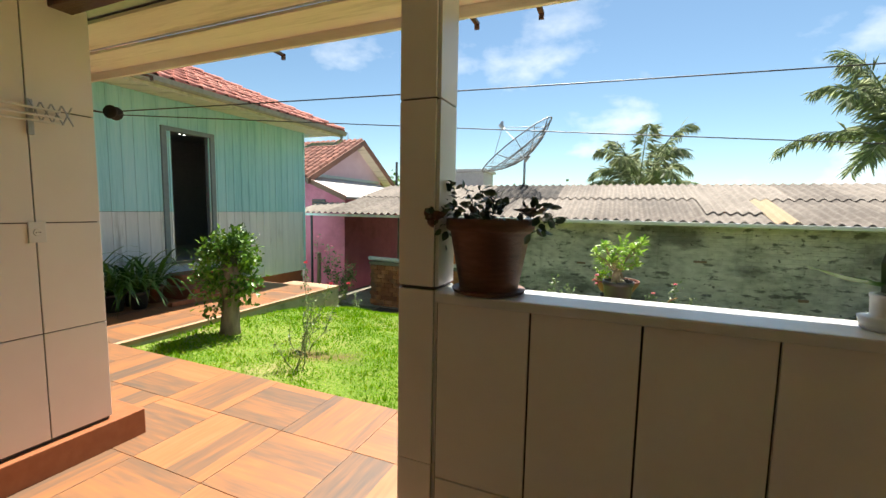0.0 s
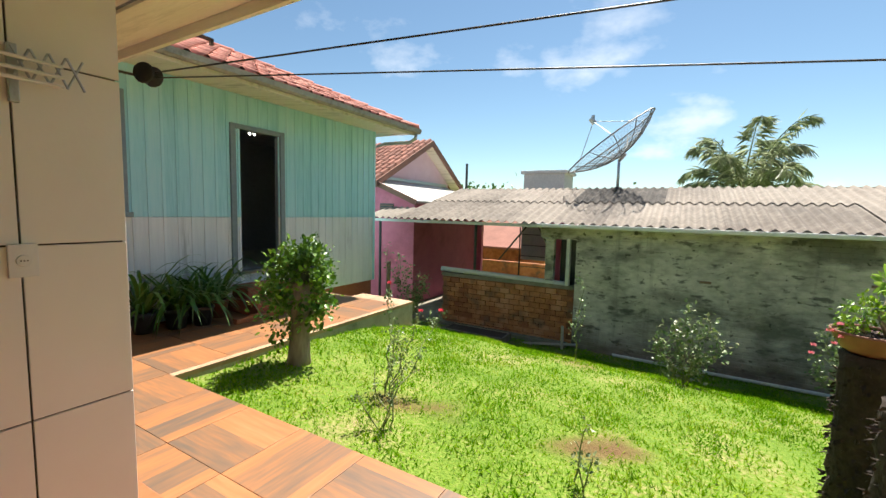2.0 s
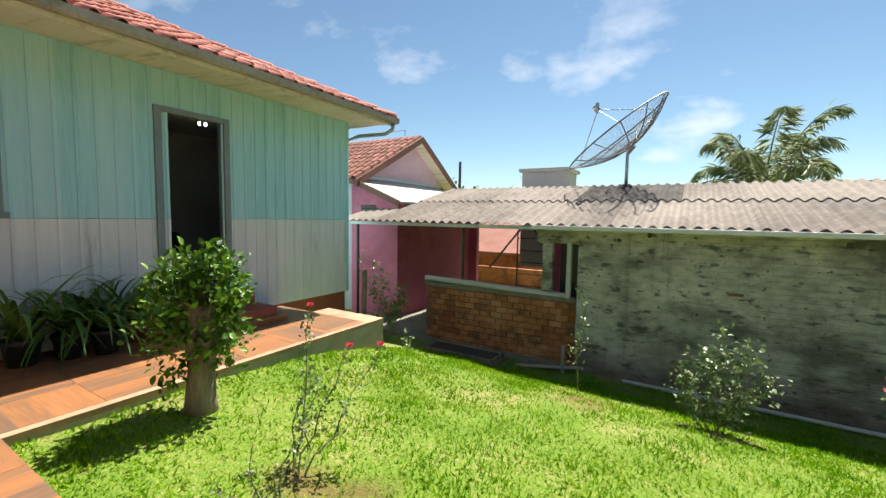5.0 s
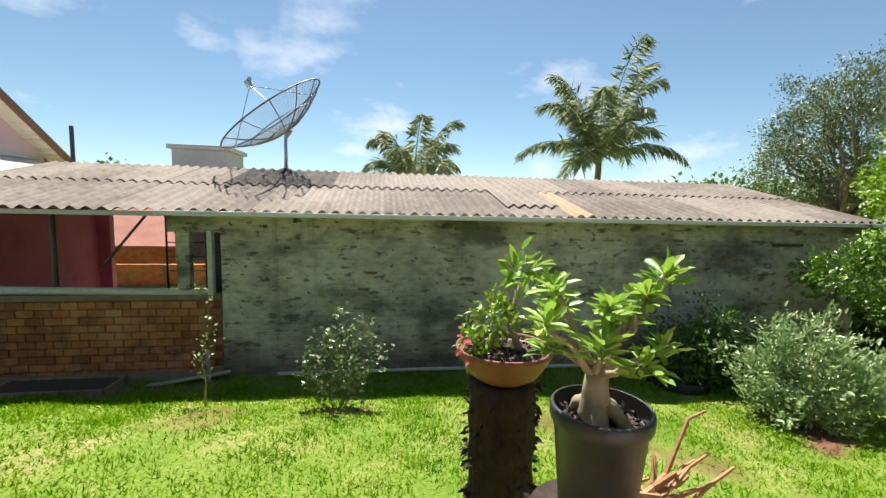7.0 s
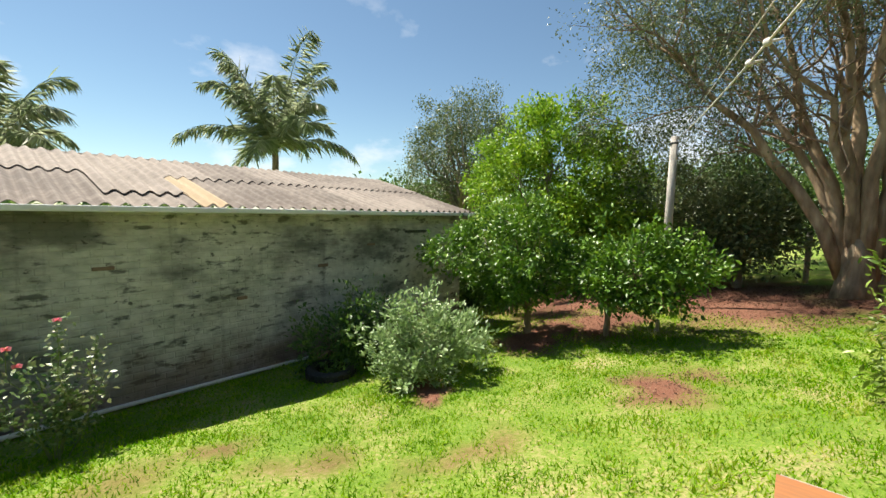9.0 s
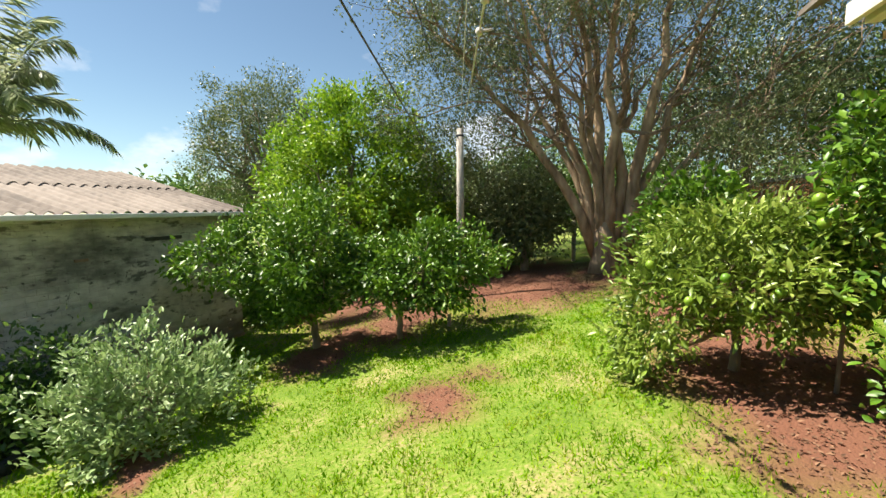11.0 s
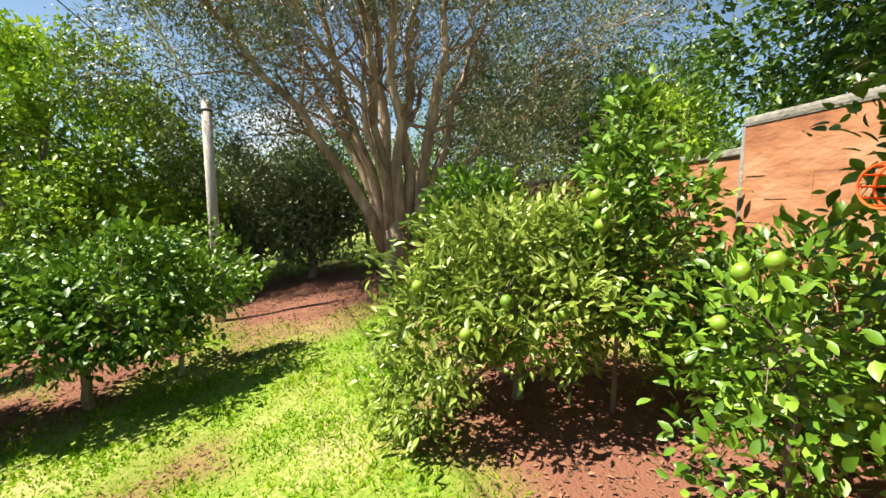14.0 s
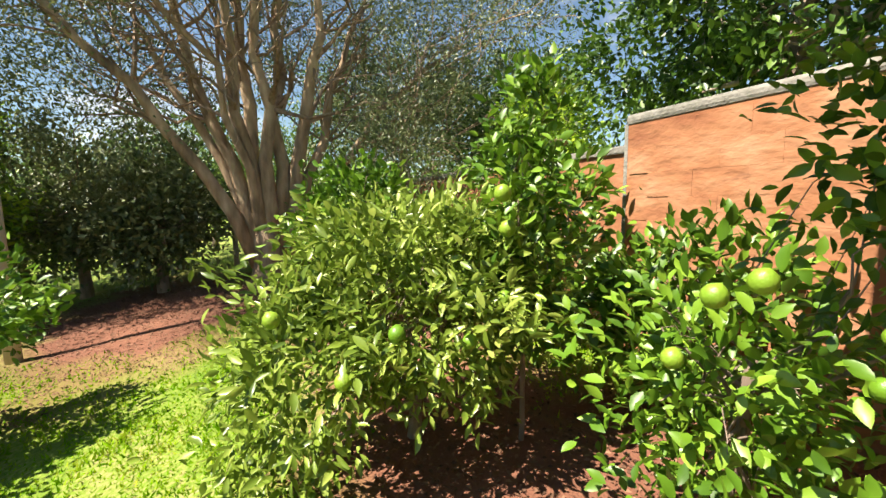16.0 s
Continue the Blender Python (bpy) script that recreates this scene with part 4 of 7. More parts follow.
part("lintel", bm, M_PLASTER, shed)
part("window_post", box(B(), -3.10, SY - 0.03, 0.20, -3.035, SY + 0.08, 1.08, 0.006), M_WALLCAP, shed, "white painted opening frame")
part("foot", box(B(), -2.93, SY - 0.03, -1.3, SE, SY - 0.016, -0.97, 0.004), M_PLASTER_LOW, shed, "damp reddish foot of the wall")
part("ledge_pipe", tube(B(), [(-2.2, SY - 0.07, -0.93), (0.6, SY - 0.07, -0.95), (3.6, SY - 0.07, -1.0)], 0.028, 8), M_WALLCAP, shed, "pale pipe along the foot of the wall")
part("slot", box(B(), 5.75, SY - 0.012, 0.93, 6.35, SY + 0.02, 0.985), M_STEEL, shed)
for x, z, w, h in ((0.147, 1.2, 0.03, 0.06), (-1.95, 1.24, 0.025, 0.07), (-2.35, 1.15, 0.03, 0.05), (2.6, 0.1, 0.07, 0.05), (1.1, 0.65, 0.10, 0.04), (3.9, 0.45, 0.09, 0.05), (-0.9, 0.5, 0.08, 0.04), (4.9, 0.75, 0.08, 0.04)):
    part("chip", box(B(), x - w, SY - 0.018, z - h / 2, x + w, SY + 0.02, z + h / 2, 0.008), M_STEEL if w < 0.04 else M_PLASTER_LOW, shed)
low = thing("low_wall", "low wall of old bricks with a pale cement cap", "wall")
part("core", box(B(), -5.74, SY + 0.03, -1.2, -2.935, SY + 0.14, 0.16), M_MORTAR, low)
part("cap", tube(B(), [(-5.80, SY + 0.05, 0.275), (-4.4, SY + 0.05, 0.25), (-3.06, SY + 0.05, 0.215)], 0.052, 12), M_WALLCAP, low, "rounded pale cement cap", smooth=True)
part("cap_bed", box(B(), -5.78, SY + 0.0, 0.13, -2.95, SY + 0.15, 0.205, 0.006), M_CONCRETE, low)
low_bricks = []
for r in range(11):
    z0 = -1.02 + r * 0.104
    for c in range(14):
        x0 = -5.74 + c * 0.208 + (0.104 if r % 2 else 0)
        if x0 + 0.19 < -2.935:
            low_bricks.append((x0, z0))

# corrugated sheets
RS, RY0, RY1 = 0.25, 7.88, 11.05
RZ0 = 1.365


def wave_sheet(x0, x1, u0, u1, back=False, wave=0.177, amp=0.024):
    bm = B()
    nx = max(2, int((x1 - x0) / wave * 8))
    rows_ = []
    for lay in (0.0, -0.008):
        for u in (u0, (u0 + u1) / 2, u1):
            yy, zz = RY0 + u, RZ0 + u * RS
            if back:
                yy, zz = RY1 + u, RZ0 + (RY1 - RY0) * RS - u * RS
            rows_.append([bm.verts.new((x, yy, zz + lay + amp * math.sin(2 * math.pi * x / wave))) for x in np.linspace(x0, x1, nx + 1)])
    for a, b in ((0, 1), (1, 2), (3, 4), (4, 5), (0, 3), (2, 5)):
        for k in range(nx):
            bm.faces.new((rows_[a][k], rows_[a][k + 1], rows_[b][k + 1], rows_[b][k]))
    return bm


rng = np.random.default_rng(8)
SW = 0.177 * 5
x = -7.80
while x < SE:
    x1 = min(x + SW + 0.05, SE + 0.08)
    lift = rng.normal(0, 0.002)
    # upper sheets by the dish carry its painted shadow together with the soot
    mat = M_FIBRE_DARK if -3.3 < x + 0.4 < -1.6 else M_FIBRE
    s = part("roof_sheet", wave_sheet(x, x1, 0.0, 1.78 if x > -7.5 else 0.98), M_FIBRE, shed)
    s.location.z = lift
    if x > -7.5:
        s = part("roof_sheet", wave_sheet(x, x1, 1.66, 3.2), mat, shed)
        s.location.z = 0.022 + lift
    x += SW
s = part("patch_sheet", wave_sheet(1.18, 2.06, 0.52, 1.80), M_FIBRE, shed, "loose patch sheet laid over the roof")
s.location.z = 0.03
s = part("roof_sheet", wave_sheet(2.06, 2.42, 0.02, 1.74), M_FIBRE_NEW, shed, "yellowish newer roof sheet")
s.location.z = 0.012
part("back_slope", wave_sheet(-6.9, SE + 0.08, 0.0, 2.7, True), M_FIBRE, shed)
part("ridge", tube(B(), [(-6.9, RY1, RZ0 + 3.17 * RS - 0.03), (SE + 0.05, RY1, RZ0 + 3.17 * RS - 0.03)], 0.05, 10), M_FIBRE, shed)
part("eave_board", box(B(), -7.85, RY0 + 0.01, 1.275, -3.55, RY0 + 0.04, 1.335, 0.004), M_WALLCAP, shed, "white painted eave board")
part("eave_gutter", box(B(), -3.6, RY0 - 0.05, 1.285, SE + 0.1, RY0 + 0.03, 1.35, 0.012), M_SILL, shed, "pale grey metal gutter")
part("verge", box(B(), SE, RY0 + 0.05, 1.24, SE + 0.04, SY, 1.36), M_PLASTER, shed)
# open bay at the shed's end
for x, y, r in ((-7.42, 8.05, 0.03), (-5.05, 8.3, 0.03)):
    part("bay_post", tube(B(), [(x, y, -1.0), (x, y, 1.34)], r, 10), M_STEEL, shed, "thin dark steel post")
part("bay_post", box(B(), -7.80, 7.93, -0.95, -7.74, 7.99, 1.28, 0.005), M_WALLCAP, shed, "white painted post")
part("brace", tube(B(), [(-4.55, 8.4, 0.55), (-3.95, 8.4, 1.3)], 0.018, 8), M_STEEL, shed)
part("brace", tube(B(), [(-3.52, 8.4, 0.9), (-3.75, 8.4, 1.3)], 0.018, 8), M_STEEL, shed)
# added dark panel: the shade within the opening as a flat colour
part("opening_shade_panel", box(B(), -3.33, SY + 0.5, -1.0, -2.95, SY + 0.56, 1.1), M_STEEL, shed, "dark panel standing in for the shade inside the opening")
part("bay_floor", box(B(), -8.2, 8.0, -1.1, -3.0, 13.0, -0.86), M_CONCRETE, shed, "paved floor of the open bay")

# ---- pink neighbour house ----
def slab(bm, a, b, drop, depth, thick=0.10):
    """A sloping roof plate from a to b in x and z, running back by depth."""
    (xa, ya, za), (xb, _, zb) = a, b
    return plate(bm, [(xa, ya, za), (xb, ya, zb), (xb, ya + depth, zb), (xa, ya + depth, za)], thick)


def plate(bm, pts, thick):
    """A flat plate through four or more corners, thickened downwards."""
    top = [bm.verts.new(p) for p in pts]
    bot = [bm.verts.new((p[0], p[1], p[2] - thick)) for p in pts]
    bm.faces.new(top)
    bm.faces.new(bot[::-1])
    n = len(pts)
    for k in range(n):
        bm.faces.new((top[k], top[(k + 1) % n], bot[(k + 1) % n], bot[k]))
    return bm


pink = thing("neighbour_house", "pink painted house with a brown-trimmed gable and clay tile roof", "house")
GX, GA, GZ = -8.55, (11.55, 3.70), 2.46
bm = B()
outline = [(9.15, -1.2), (13.2, -1.2), (13.2, 2.55), (11.55, 3.60), (9.15, 2.42)]
f_a, f_b = [bm.verts.new((GX, py, pz)) for py, pz in outline], [bm.verts.new((GX - 0.15, py, pz)) for py, pz in outline]
bm.faces.new(f_a)
bm.faces.new(f_b[::-1])
for k in range(5):
    bm.faces.new((f_a[k], f_a[(k + 1) % 5], f_b[(k + 1) % 5], f_b[k]))
part("gable_wall", bm, M_PALEPINK, pink, "pale pink gable wall")
part("front_wall", box(B(), -17.0, 9.15, -1.2, GX - 0.15, 9.3, 2.42), M_WALLCAP, pink, "pale front wall")
part("roof_front", plate(B(), [(GX + 0.35, 8.85, 2.28), (GX + 0.35, GA[0], GA[1]), (-17, GA[0], GA[1]), (-17, 8.85, 2.28)], 0.08), M_ROOFTILE_OLD, pink, "dark red clay tiles")
part("roof_back", plate(B(), [(GX + 0.35, 13.6, 2.38), (GX + 0.35, GA[0], GA[1]), (-17, GA[0], GA[1]), (-17, 13.6, 2.38)], 0.08), M_ROOFTILE_OLD, pink)
bm = B()
for r in range(9):
    f0 = r / 9
    ya, za = 8.85 + (GA[0] - 8.85) * f0, 2.28 + (GA[1] - 2.28) * f0
    for c in range(36):
        xa = GX + 0.25 - c * 0.22
        tube(bm, [(xa, ya, za + 0.03), (xa, ya + 0.32, za + 0.03 + 0.32 * (GA[1] - 2.28) / (GA[0] - 8.85))], [0.085, 0.065], 6, False)
tagged(part("clay_tiles", bm, M_ROOFTILE_OLD, pink), kind="stuff")
part("barge_front", plate(B(), [(GX + 0.33, 8.80, 2.28), (GX + 0.33, GA[0], GA[1] + 0.03), (GX + 0.39, GA[0], GA[1] + 0.03), (GX + 0.39, 8.80, 2.28)], 0.17), M_BARGE, pink)
part("barge_back", plate(B(), [(GX + 0.33, 13.65, 2.38), (GX + 0.33, GA[0], GA[1] + 0.03), (GX + 0.39, GA[0], GA[1] + 0.03), (GX + 0.39, 13.65, 2.38)], 0.17), M_BARGE, pink)
part("under_eave", plate(B(), [(GX, 13.5, 2.32), (GX, GA[0], GA[1] - 0.11), (GX + 0.33, GA[0], GA[1] - 0.11), (GX + 0.33, 13.5, 2.32)], 0.05), M_SOFFIT, pink, "yellowish eave boards")
LX, LY = -7.15, 9.05
bm = B()
lo = [(GX, -1.2), (LX, -1.2), (LX, 1.72), (GX, 2.28)]
f_a, f_b = [bm.verts.new((px, LY, pz)) for px, pz in lo], [bm.verts.new((px, LY + 0.14, pz)) for px, pz in lo]
bm.faces.new(f_a)
bm.faces.new(f_b[::-1])
for k in range(4):
    bm.faces.new((f_a[k], f_a[(k + 1) % 4], f_b[(k + 1) % 4], f_b[k]))
box(bm, LX - 0.14, LY + 0.14, -1.2, LX, 13.0, 1.70)
part("lean_to_wall", bm, M_PINK, pink, "deep pink lean-to wall")
part("lean_to_roof", plate(B(), [(GX, 8.95, 2.38), (LX + 0.12, 8.95, 1.78), (LX + 0.12, 13.0, 1.78), (GX, 13.0, 2.38)], 0.04), M_ZINC, pink, "pale metal lean-to roof")
part("lean_to_fascia", plate(B(), [(GX, 8.90, 2.40), (LX + 0.14, 8.90, 1.80), (LX + 0.14, 8.95, 1.80), (GX, 8.95, 2.40)], 0.14), M_BARGE, pink)
part("flashing", box(B(), GX, 9.0, 2.38, GX + 0.05, 13.0, 2.46), M_GALV, pink)
vent = part("vent", box(B(), -8.23, LY - 0.02, 1.46, -7.78, LY + 0.01, 1.70), M_STEEL, pink, "dark louvred vent")
for k in range(3):
    part("slat", box(B(), -8.23, LY - 0.05, 1.50 + k * 0.07, -7.78, LY - 0.02, 1.525 + k * 0.07), M_BARGE, vent)
part("flue", tube(B(), [(-7.3, 12.2, 1.8), (-7.3, 12.2, 3.05)], 0.04, 10), M_STEEL, pink, "dark metal flue")
part("antenna", tube(tube(B(), [(-9.0, 11.8, 3.6), (-9.0, 11.8, 4.05)], 0.012, 6), [(-9.6, 11.8, 4.02), (-9.0, 11.8, 4.04)], 0.01, 6), M_GALV, pink)
# things far behind the bay
far = thing("far_house", "low neighbour house with an orange corrugated roof", "house")
part("wall", box(B(), -15.5, 17.5, -1.5, -6.2, 21.0, 0.0), M_BRICK, far)
bm = slab(B(), (0, 0, 0), (1, 0, 0), 0, 1)
bmesh.ops.transform(bm, matrix=Matrix(((10.0, 0, 0, -16.0), (0, 4.0, 0, 17.0), (0, 1.5, 1, 0.05), (0, 0, 0, 1))), verts=bm.verts)
part("roof", bm, M_ROOFTILE_OLD, far, "orange-red corrugated roof")
part("yard_wall", box(B(), -15.0, 15.0, -1.5, -3.0, 15.15, -0.30), M_BRICK, far)
rack = thing("iron_gate", "dark iron gate with horizontal bars", "gate", (-5.2, 11.5, -0.86))
for x0 in (0, 0.9):
    part("upright", tube(B(), [(x0, 0, 0), (x0, 0, 2.0)], 0.02, 8), M_STEEL, rack)
for k in range(6):
    part("bar", tube(B(), [(0, 0, 0.3 + k * 0.3), (0.9, 0, 0.3 + k * 0.3)], 0.012, 6), M_STEEL, rack)
pill = solid("pillar_pink", box(B(), -4.35, 11.5, -0.86, -4.05, 11.8, 2.0, 0.01), M_PINK, "pink painted pillar under the shed roof", "pillar", kind="structure")
hall = solid("wall_bay", box(B(), -7.15, 12.6, -0.86, -6.9, 12.75, 1.9), M_PINK, "shaded pink wall at the back of the open bay", "wall", kind="structure")
# water tank
tank = thing("water_tank", "grey cement water tank behind the shed roof", "tank", (-4.95, 13.2, 1.3))
part("body", box(B(), -0.62, -0.55, -1.2, 0.62, 0.55, 1.42, 0.03), M_WALLCAP, tank)
part("lid", box(B(), -0.70, -0.62, 1.42, 0.70, 0.62, 1.52, 0.02), M_WALLCAP, tank)

# ---- satellite dish on the shed roof ----
dish = thing("satellite_dish", "mesh satellite dish on a steel mast on the shed roof", "antenna", (-2.65, 10.88, 2.10))
part("mast", tube(B(), [(0, 0, -0.02), (0, 0, 0.78)], [0.035, 0.03], 10), M_GALV, dish, smooth=True)
part("foot", lathe(B(), [(0.16, 0.0), (0.12, 0.05), (0.05, 0.1)], 14), M_FIBRE_DARK, dish, "dark tarred foot")
dc, dn = Vector((-0.20, -0.20, 1.10)), Vector((-0.60, -0.12, 0.79)).normalized()
dx = Vector((0.79, 0.16, 0.59))
dx = (dx - dn * dx.dot(dn)).normalized()
dy = dn.cross(dx)
DR, DD = 1.115, 0.40


def dish_point(r, a):
    return dc + (dx * math.cos(a) + dy * math.sin(a)) * DR * r + dn * (DD * (r * r - 1))


bm = B()
for k in range(12):
    a = 2 * math.pi * k / 12
    tube(bm, [dish_point(r, a) for r in (0.04, 0.3, 0.55, 0.8, 1.0)], 0.011, 5)
part("ribs", bm, M_MESH, dish, "thin radial ribs")
bm = B()
for rr, th in ((0.999, 0.016), (0.62, 0.009), (0.33, 0.009)):
    tube(bm, [dish_point(rr, 2 * math.pi * k / 48) for k in range(49)], th, 5)
part("rim", bm, M_MESH, dish)
bm = B()
for k in range(84):
    a = 2 * math.pi * k / 84
    tube(bm, [dish_point(r, a) for r in (0.25, 0.5, 0.75, 1.0)], 0.0024, 3, False)
for k in range(26):
    tube(bm, [dish_point(0.1 + 0.9 * k / 26, 2 * math.pi * j / 40) for j in range(41)], 0.0024, 3, False)
tagged(part("mesh", bm, M_MESH, dish, "fine wire mesh"), kind="stuff")
focus = dc + dn * 0.62
bm = B()
for k in range(3):
    tube(bm, [dish_point(0.97, 0.5 + 2 * math.pi * k / 3), focus], 0.009, 5)
part("feed_strut", bm, M_GALV, dish)
part("feed_horn", tube(tube(B(), [focus - dn * 0.05, focus + dn * 0.10], 0.06, 10), [focus + dn * 0.02, focus + dn * 0.12 + dx * 0.08], 0.04, 8), M_GALV, dish)
part("bracket", tube(B(), [(0, 0, 0.70), dish_point(0.12, 0.3) - dn * 0.02], 0.04, 8), M_GALV, dish)

# ---- orange earth wall on the bank ----
bank = thing("wall_bank", "orange earth-coloured retaining wall with a mossy grey top", "wall", kind="structure")
part("core", box(B(), 3.5, -1.86, -0.2, 5.93, -1.583, 2.02), M_ORANGEWALL, bank)
part("cap", box(B(), 3.45, -1.90, 2.02, 5.95, -1.568, 2.11, 0.03), M_GREYCAP, bank, "mossy grey cement top")
part("end_pillar", box(B(), 5.93, -1.88, -0.2, 5.975, -1.58, 2.03, 0.015), M_GREYCAP, bank, "grey cement-smeared end of the wall")
part("far_core", box(B(), 5.98, -2.3, -0.2, 13.5, -2.06, 1.84), M_ORANGEWALL, bank)
part("far_cap", box(B(), 5.98, -2.34, 1.84, 13.6, -2.03, 1.92, 0.015), M_GREYCAP, bank)
bank_blocks = [(3.5 + c * 0.40 + (0.2 if r % 2 else 0), -0.05 + r * 0.204) for r in range(10) for c in range(6)]


# ---- plants: builders ----
def crown(parent, rng, lobes, n_clumps, per, spread, length, width, mat, flat=False, droop=0.0, hollow=0.55, label="", name="crown"):
    c, w, out = clumps(rng, lobes, n_clumps, per, spread, hollow)
    out = out + np.array((0, 0, -droop))
    ln = length * rng.uniform(0.6, 1.25, len(w))
    tv, tf = (FLAT_V, FLAT_F) if flat else (FULL_V, FULL_F)
    me = scatter(name, w, out, ln, ln * width, mat, rng, tv, tf, roll=0.8)
    child(name, me, parent, label)
    return c


def tree(name, label, at, rng, lobes, trunk_r, trunk_h, n_clumps, per, spread, length, width, mat, bark=M_BARK, limbs=10, flat=False, droop=0.0, category="tree", group="", hollow=0.55, lean=(0, 0), lumps=0):
    """A tapered trunk, limbs that reach into the lobes, and a crown of leaf tufts. Lobes are given from the foot."""
    for _ in range(lumps):
        c0, r0 = lobes[rng.integers(len(lobes))]
        d0 = unit(rng.normal(0, 1, (1, 3)))[0]
        k0 = rng.uniform(0.25, 0.42)
        lobes = lobes + [(tuple(np.array(c0) + d0 * np.array(r0) * rng.uniform(0.8, 1.05)), tuple(k0 * q for q in r0))]
    t = thing(name, label, category, at, group)
    c = crown(t, rng, lobes, n_clumps, per, spread, length, width, mat, flat, droop, hollow)
    top = np.array((lean[0], lean[1], trunk_h))
    bm = B()
    pts, rs = limb(rng, (0, 0, -0.12), top, trunk_r * 1.25, trunk_r * 0.8, 0.08, 6)
    tube(bm, pts, rs, 9)
    part("trunk", bm, bark, t, smooth=True)
    bm = B()
    order = rng.permutation(len(c))[:limbs]
    for k in order:
        start = top * rng.uniform(0.7, 1.0)
        pts, rs = limb(rng, start, c[k], trunk_r * 0.5, trunk_r * 0.08, 0.18, 6)
        tube(bm, pts, rs, 5)
        for _ in range(2):
            q = c[rng.integers(len(c))]
            if np.linalg.norm(q - pts[3]) < 1.0 + trunk_r * 10:
                p2, r2 = limb(rng, pts[3], q, trunk_r * 0.2, trunk_r * 0.05, 0.2, 4)
                tube(bm, p2, r2, 4)
    part("limb", bm, bark, t, smooth=True)
    return t


def fruit(parent, spots, r=0.036):
    me = mesh_of("fruit", lathe(B(), [(0.004, -1.0 * r), (0.55 * r, -0.85 * r), (0.93 * r, -0.4 * r), (1.0 * r, 0.1 * r), (0.8 * r, 0.65 * r), (0.4 * r, 0.95 * r), (0.06 * r, 1.12 * r)], 14), M_FRUIT, True)
    for s in spots:
        o = child("fruit", me, parent, "green unripe fruit")
        o.location = s
        o.rotation_euler = (0.3, 0.2, s[0] * 7)


def petals(bm, at, r, rng, n=14):
    """A rose head: curled petals in a spiral."""
    for k in range(n):
        a, tilt = k * 2.4, 0.25 + 0.9 * k / n
        rr = r * (0.35 + 0.65 * k / n)
        d = Vector((math.cos(a) * math.sin(tilt), math.sin(a) * math.sin(tilt), math.cos(tilt)))
        s = d.orthogonal().normalized()
        u = d.cross(s)
        p = Vector(at)
        v = [bm.verts.new(p), bm.verts.new(p + d * rr * 0.6 + s * rr * 0.55), bm.verts.new(p + d * rr * 1.0), bm.verts.new(p + d * rr * 0.6 - s * rr * 0.55)]
        bm.faces.new((v[0], v[1], v[2]))
        bm.faces.new((v[0], v[2], v[3]))


def rose(label, at, rng, stems, leaf_n, leaf=0.045, flowers=(), petal=M_PETAL, mat=L_ROSE, head=0.045):
    """A rose bush: thin stems from the foot, leaflets along them, a few open flowers at the tips."""
    t = thing("rose_bush", label, "rose bush", at, "roses in the lawn")
    bm, w, d = B(), [], []
    for tip in stems:
        pts, rs = limb(rng, (rng.normal(0, 0.03), rng.normal(0, 0.03), -0.04), tip, 0.007, 0.003, 0.22, 6)
        tube(bm, pts, rs, 5)
        for k in range(leaf_n):
            f = rng.uniform(0.3, 1.0) * 5.99
            i = int(f)
            p = np.array(pts[i]) + (np.array(pts[i + 1]) - np.array(pts[i])) * (f - i)
            for _ in range(5):
                w.append(p + rng.normal(0, leaf * 0.9, 3))
                d.append(rng.normal(0, 1, 3) + np.array((0, 0, 0.2)))
    part("stem", bm, M_TWIG, t)
    if w:
        ln = leaf * rng.uniform(0.7, 1.3, len(w))
        child("leaves", scatter("leaves", np.array(w), np.array(d), ln, ln * 0.65, mat, rng), t)
    for k, fl in enumerate(flowers):
        bm = B()
        petals(bm, fl, head, rng)
        part("flower", bm, petal, t)
    return t


# ---- lawn grass ----
rng = np.random.default_rng(21)
n = 360000
px_, py_ = rng.uniform(-5.15, 9.5, n), rng.uniform(-1.5, 8.1, n)
dist = np.hypot(px_ - 0.5, py_ - 2.0)
thin = 0.70 + 0.34 * np.sin(px_ * 1.7 + 1.3 * np.sin(py_ * 1.1)) * np.sin(py_ * 2.1 + 0.9 * np.sin(px_ * 1.3)) + 0.22 * np.sin(px_ * 5.3 + np.sin(py_ * 3.1)) * np.sin(py_ * 4.7) + 0.18 * np.sin(px_ * 13.1 + 2 * np.sin(py_ * 6.3)) * np.sin(py_ * 11.7 + px_ * 3)
keep = (rng.random(n) < np.clip(1.35 - dist / 11, 0.45, 1) * thin * 1.15) & ~((py_ < 2.33) & (px_ < 2.96)) & (soil_amount(px_, py_) < rng.uniform(0.1, 0.95, n) ** 1.3) & ~((px_ < -4.6) & (py_ > 7.6))
px_, py_ = px_[keep], py_[keep]
tuft = 0.75 + 0.35 * np.sin(px_ * 7.3 + np.sin(py_ * 5.1) * 2) * np.sin(py_ * 6.7)
spots = np.stack([px_, py_, ground_z(px_, py_) - 0.004], -1)
lean = rng.normal(0, 0.75, (len(spots), 3)) + np.array((0, 0, 0.9))
lean[:, 2] = np.abs(lean[:, 2]) + 0.12
ln = rng.uniform(0.03, 0.075, len(spots)) * tuft
tagged(new("lawn_grass", scatter("lawn_grass", spots, lean, ln, rng.uniform(0.007, 0.016, len(spots)) * np.clip(np.hypot(spots[:, 0] - 0.5, spots[:, 1] - 2.0) / 4, 1, 1.8), L_GRASS, rng, BLADE_V, BLADE_F)), "bright green trodden lawn grass", "grass", kind="stuff")
n = 42000
fx, fy = rng.uniform(3, 13.5, n), rng.uniform(-1.5, 6.5, n)
k = soil_amount(fx, fy) > 0.45
fx, fy = fx[k], fy[k]
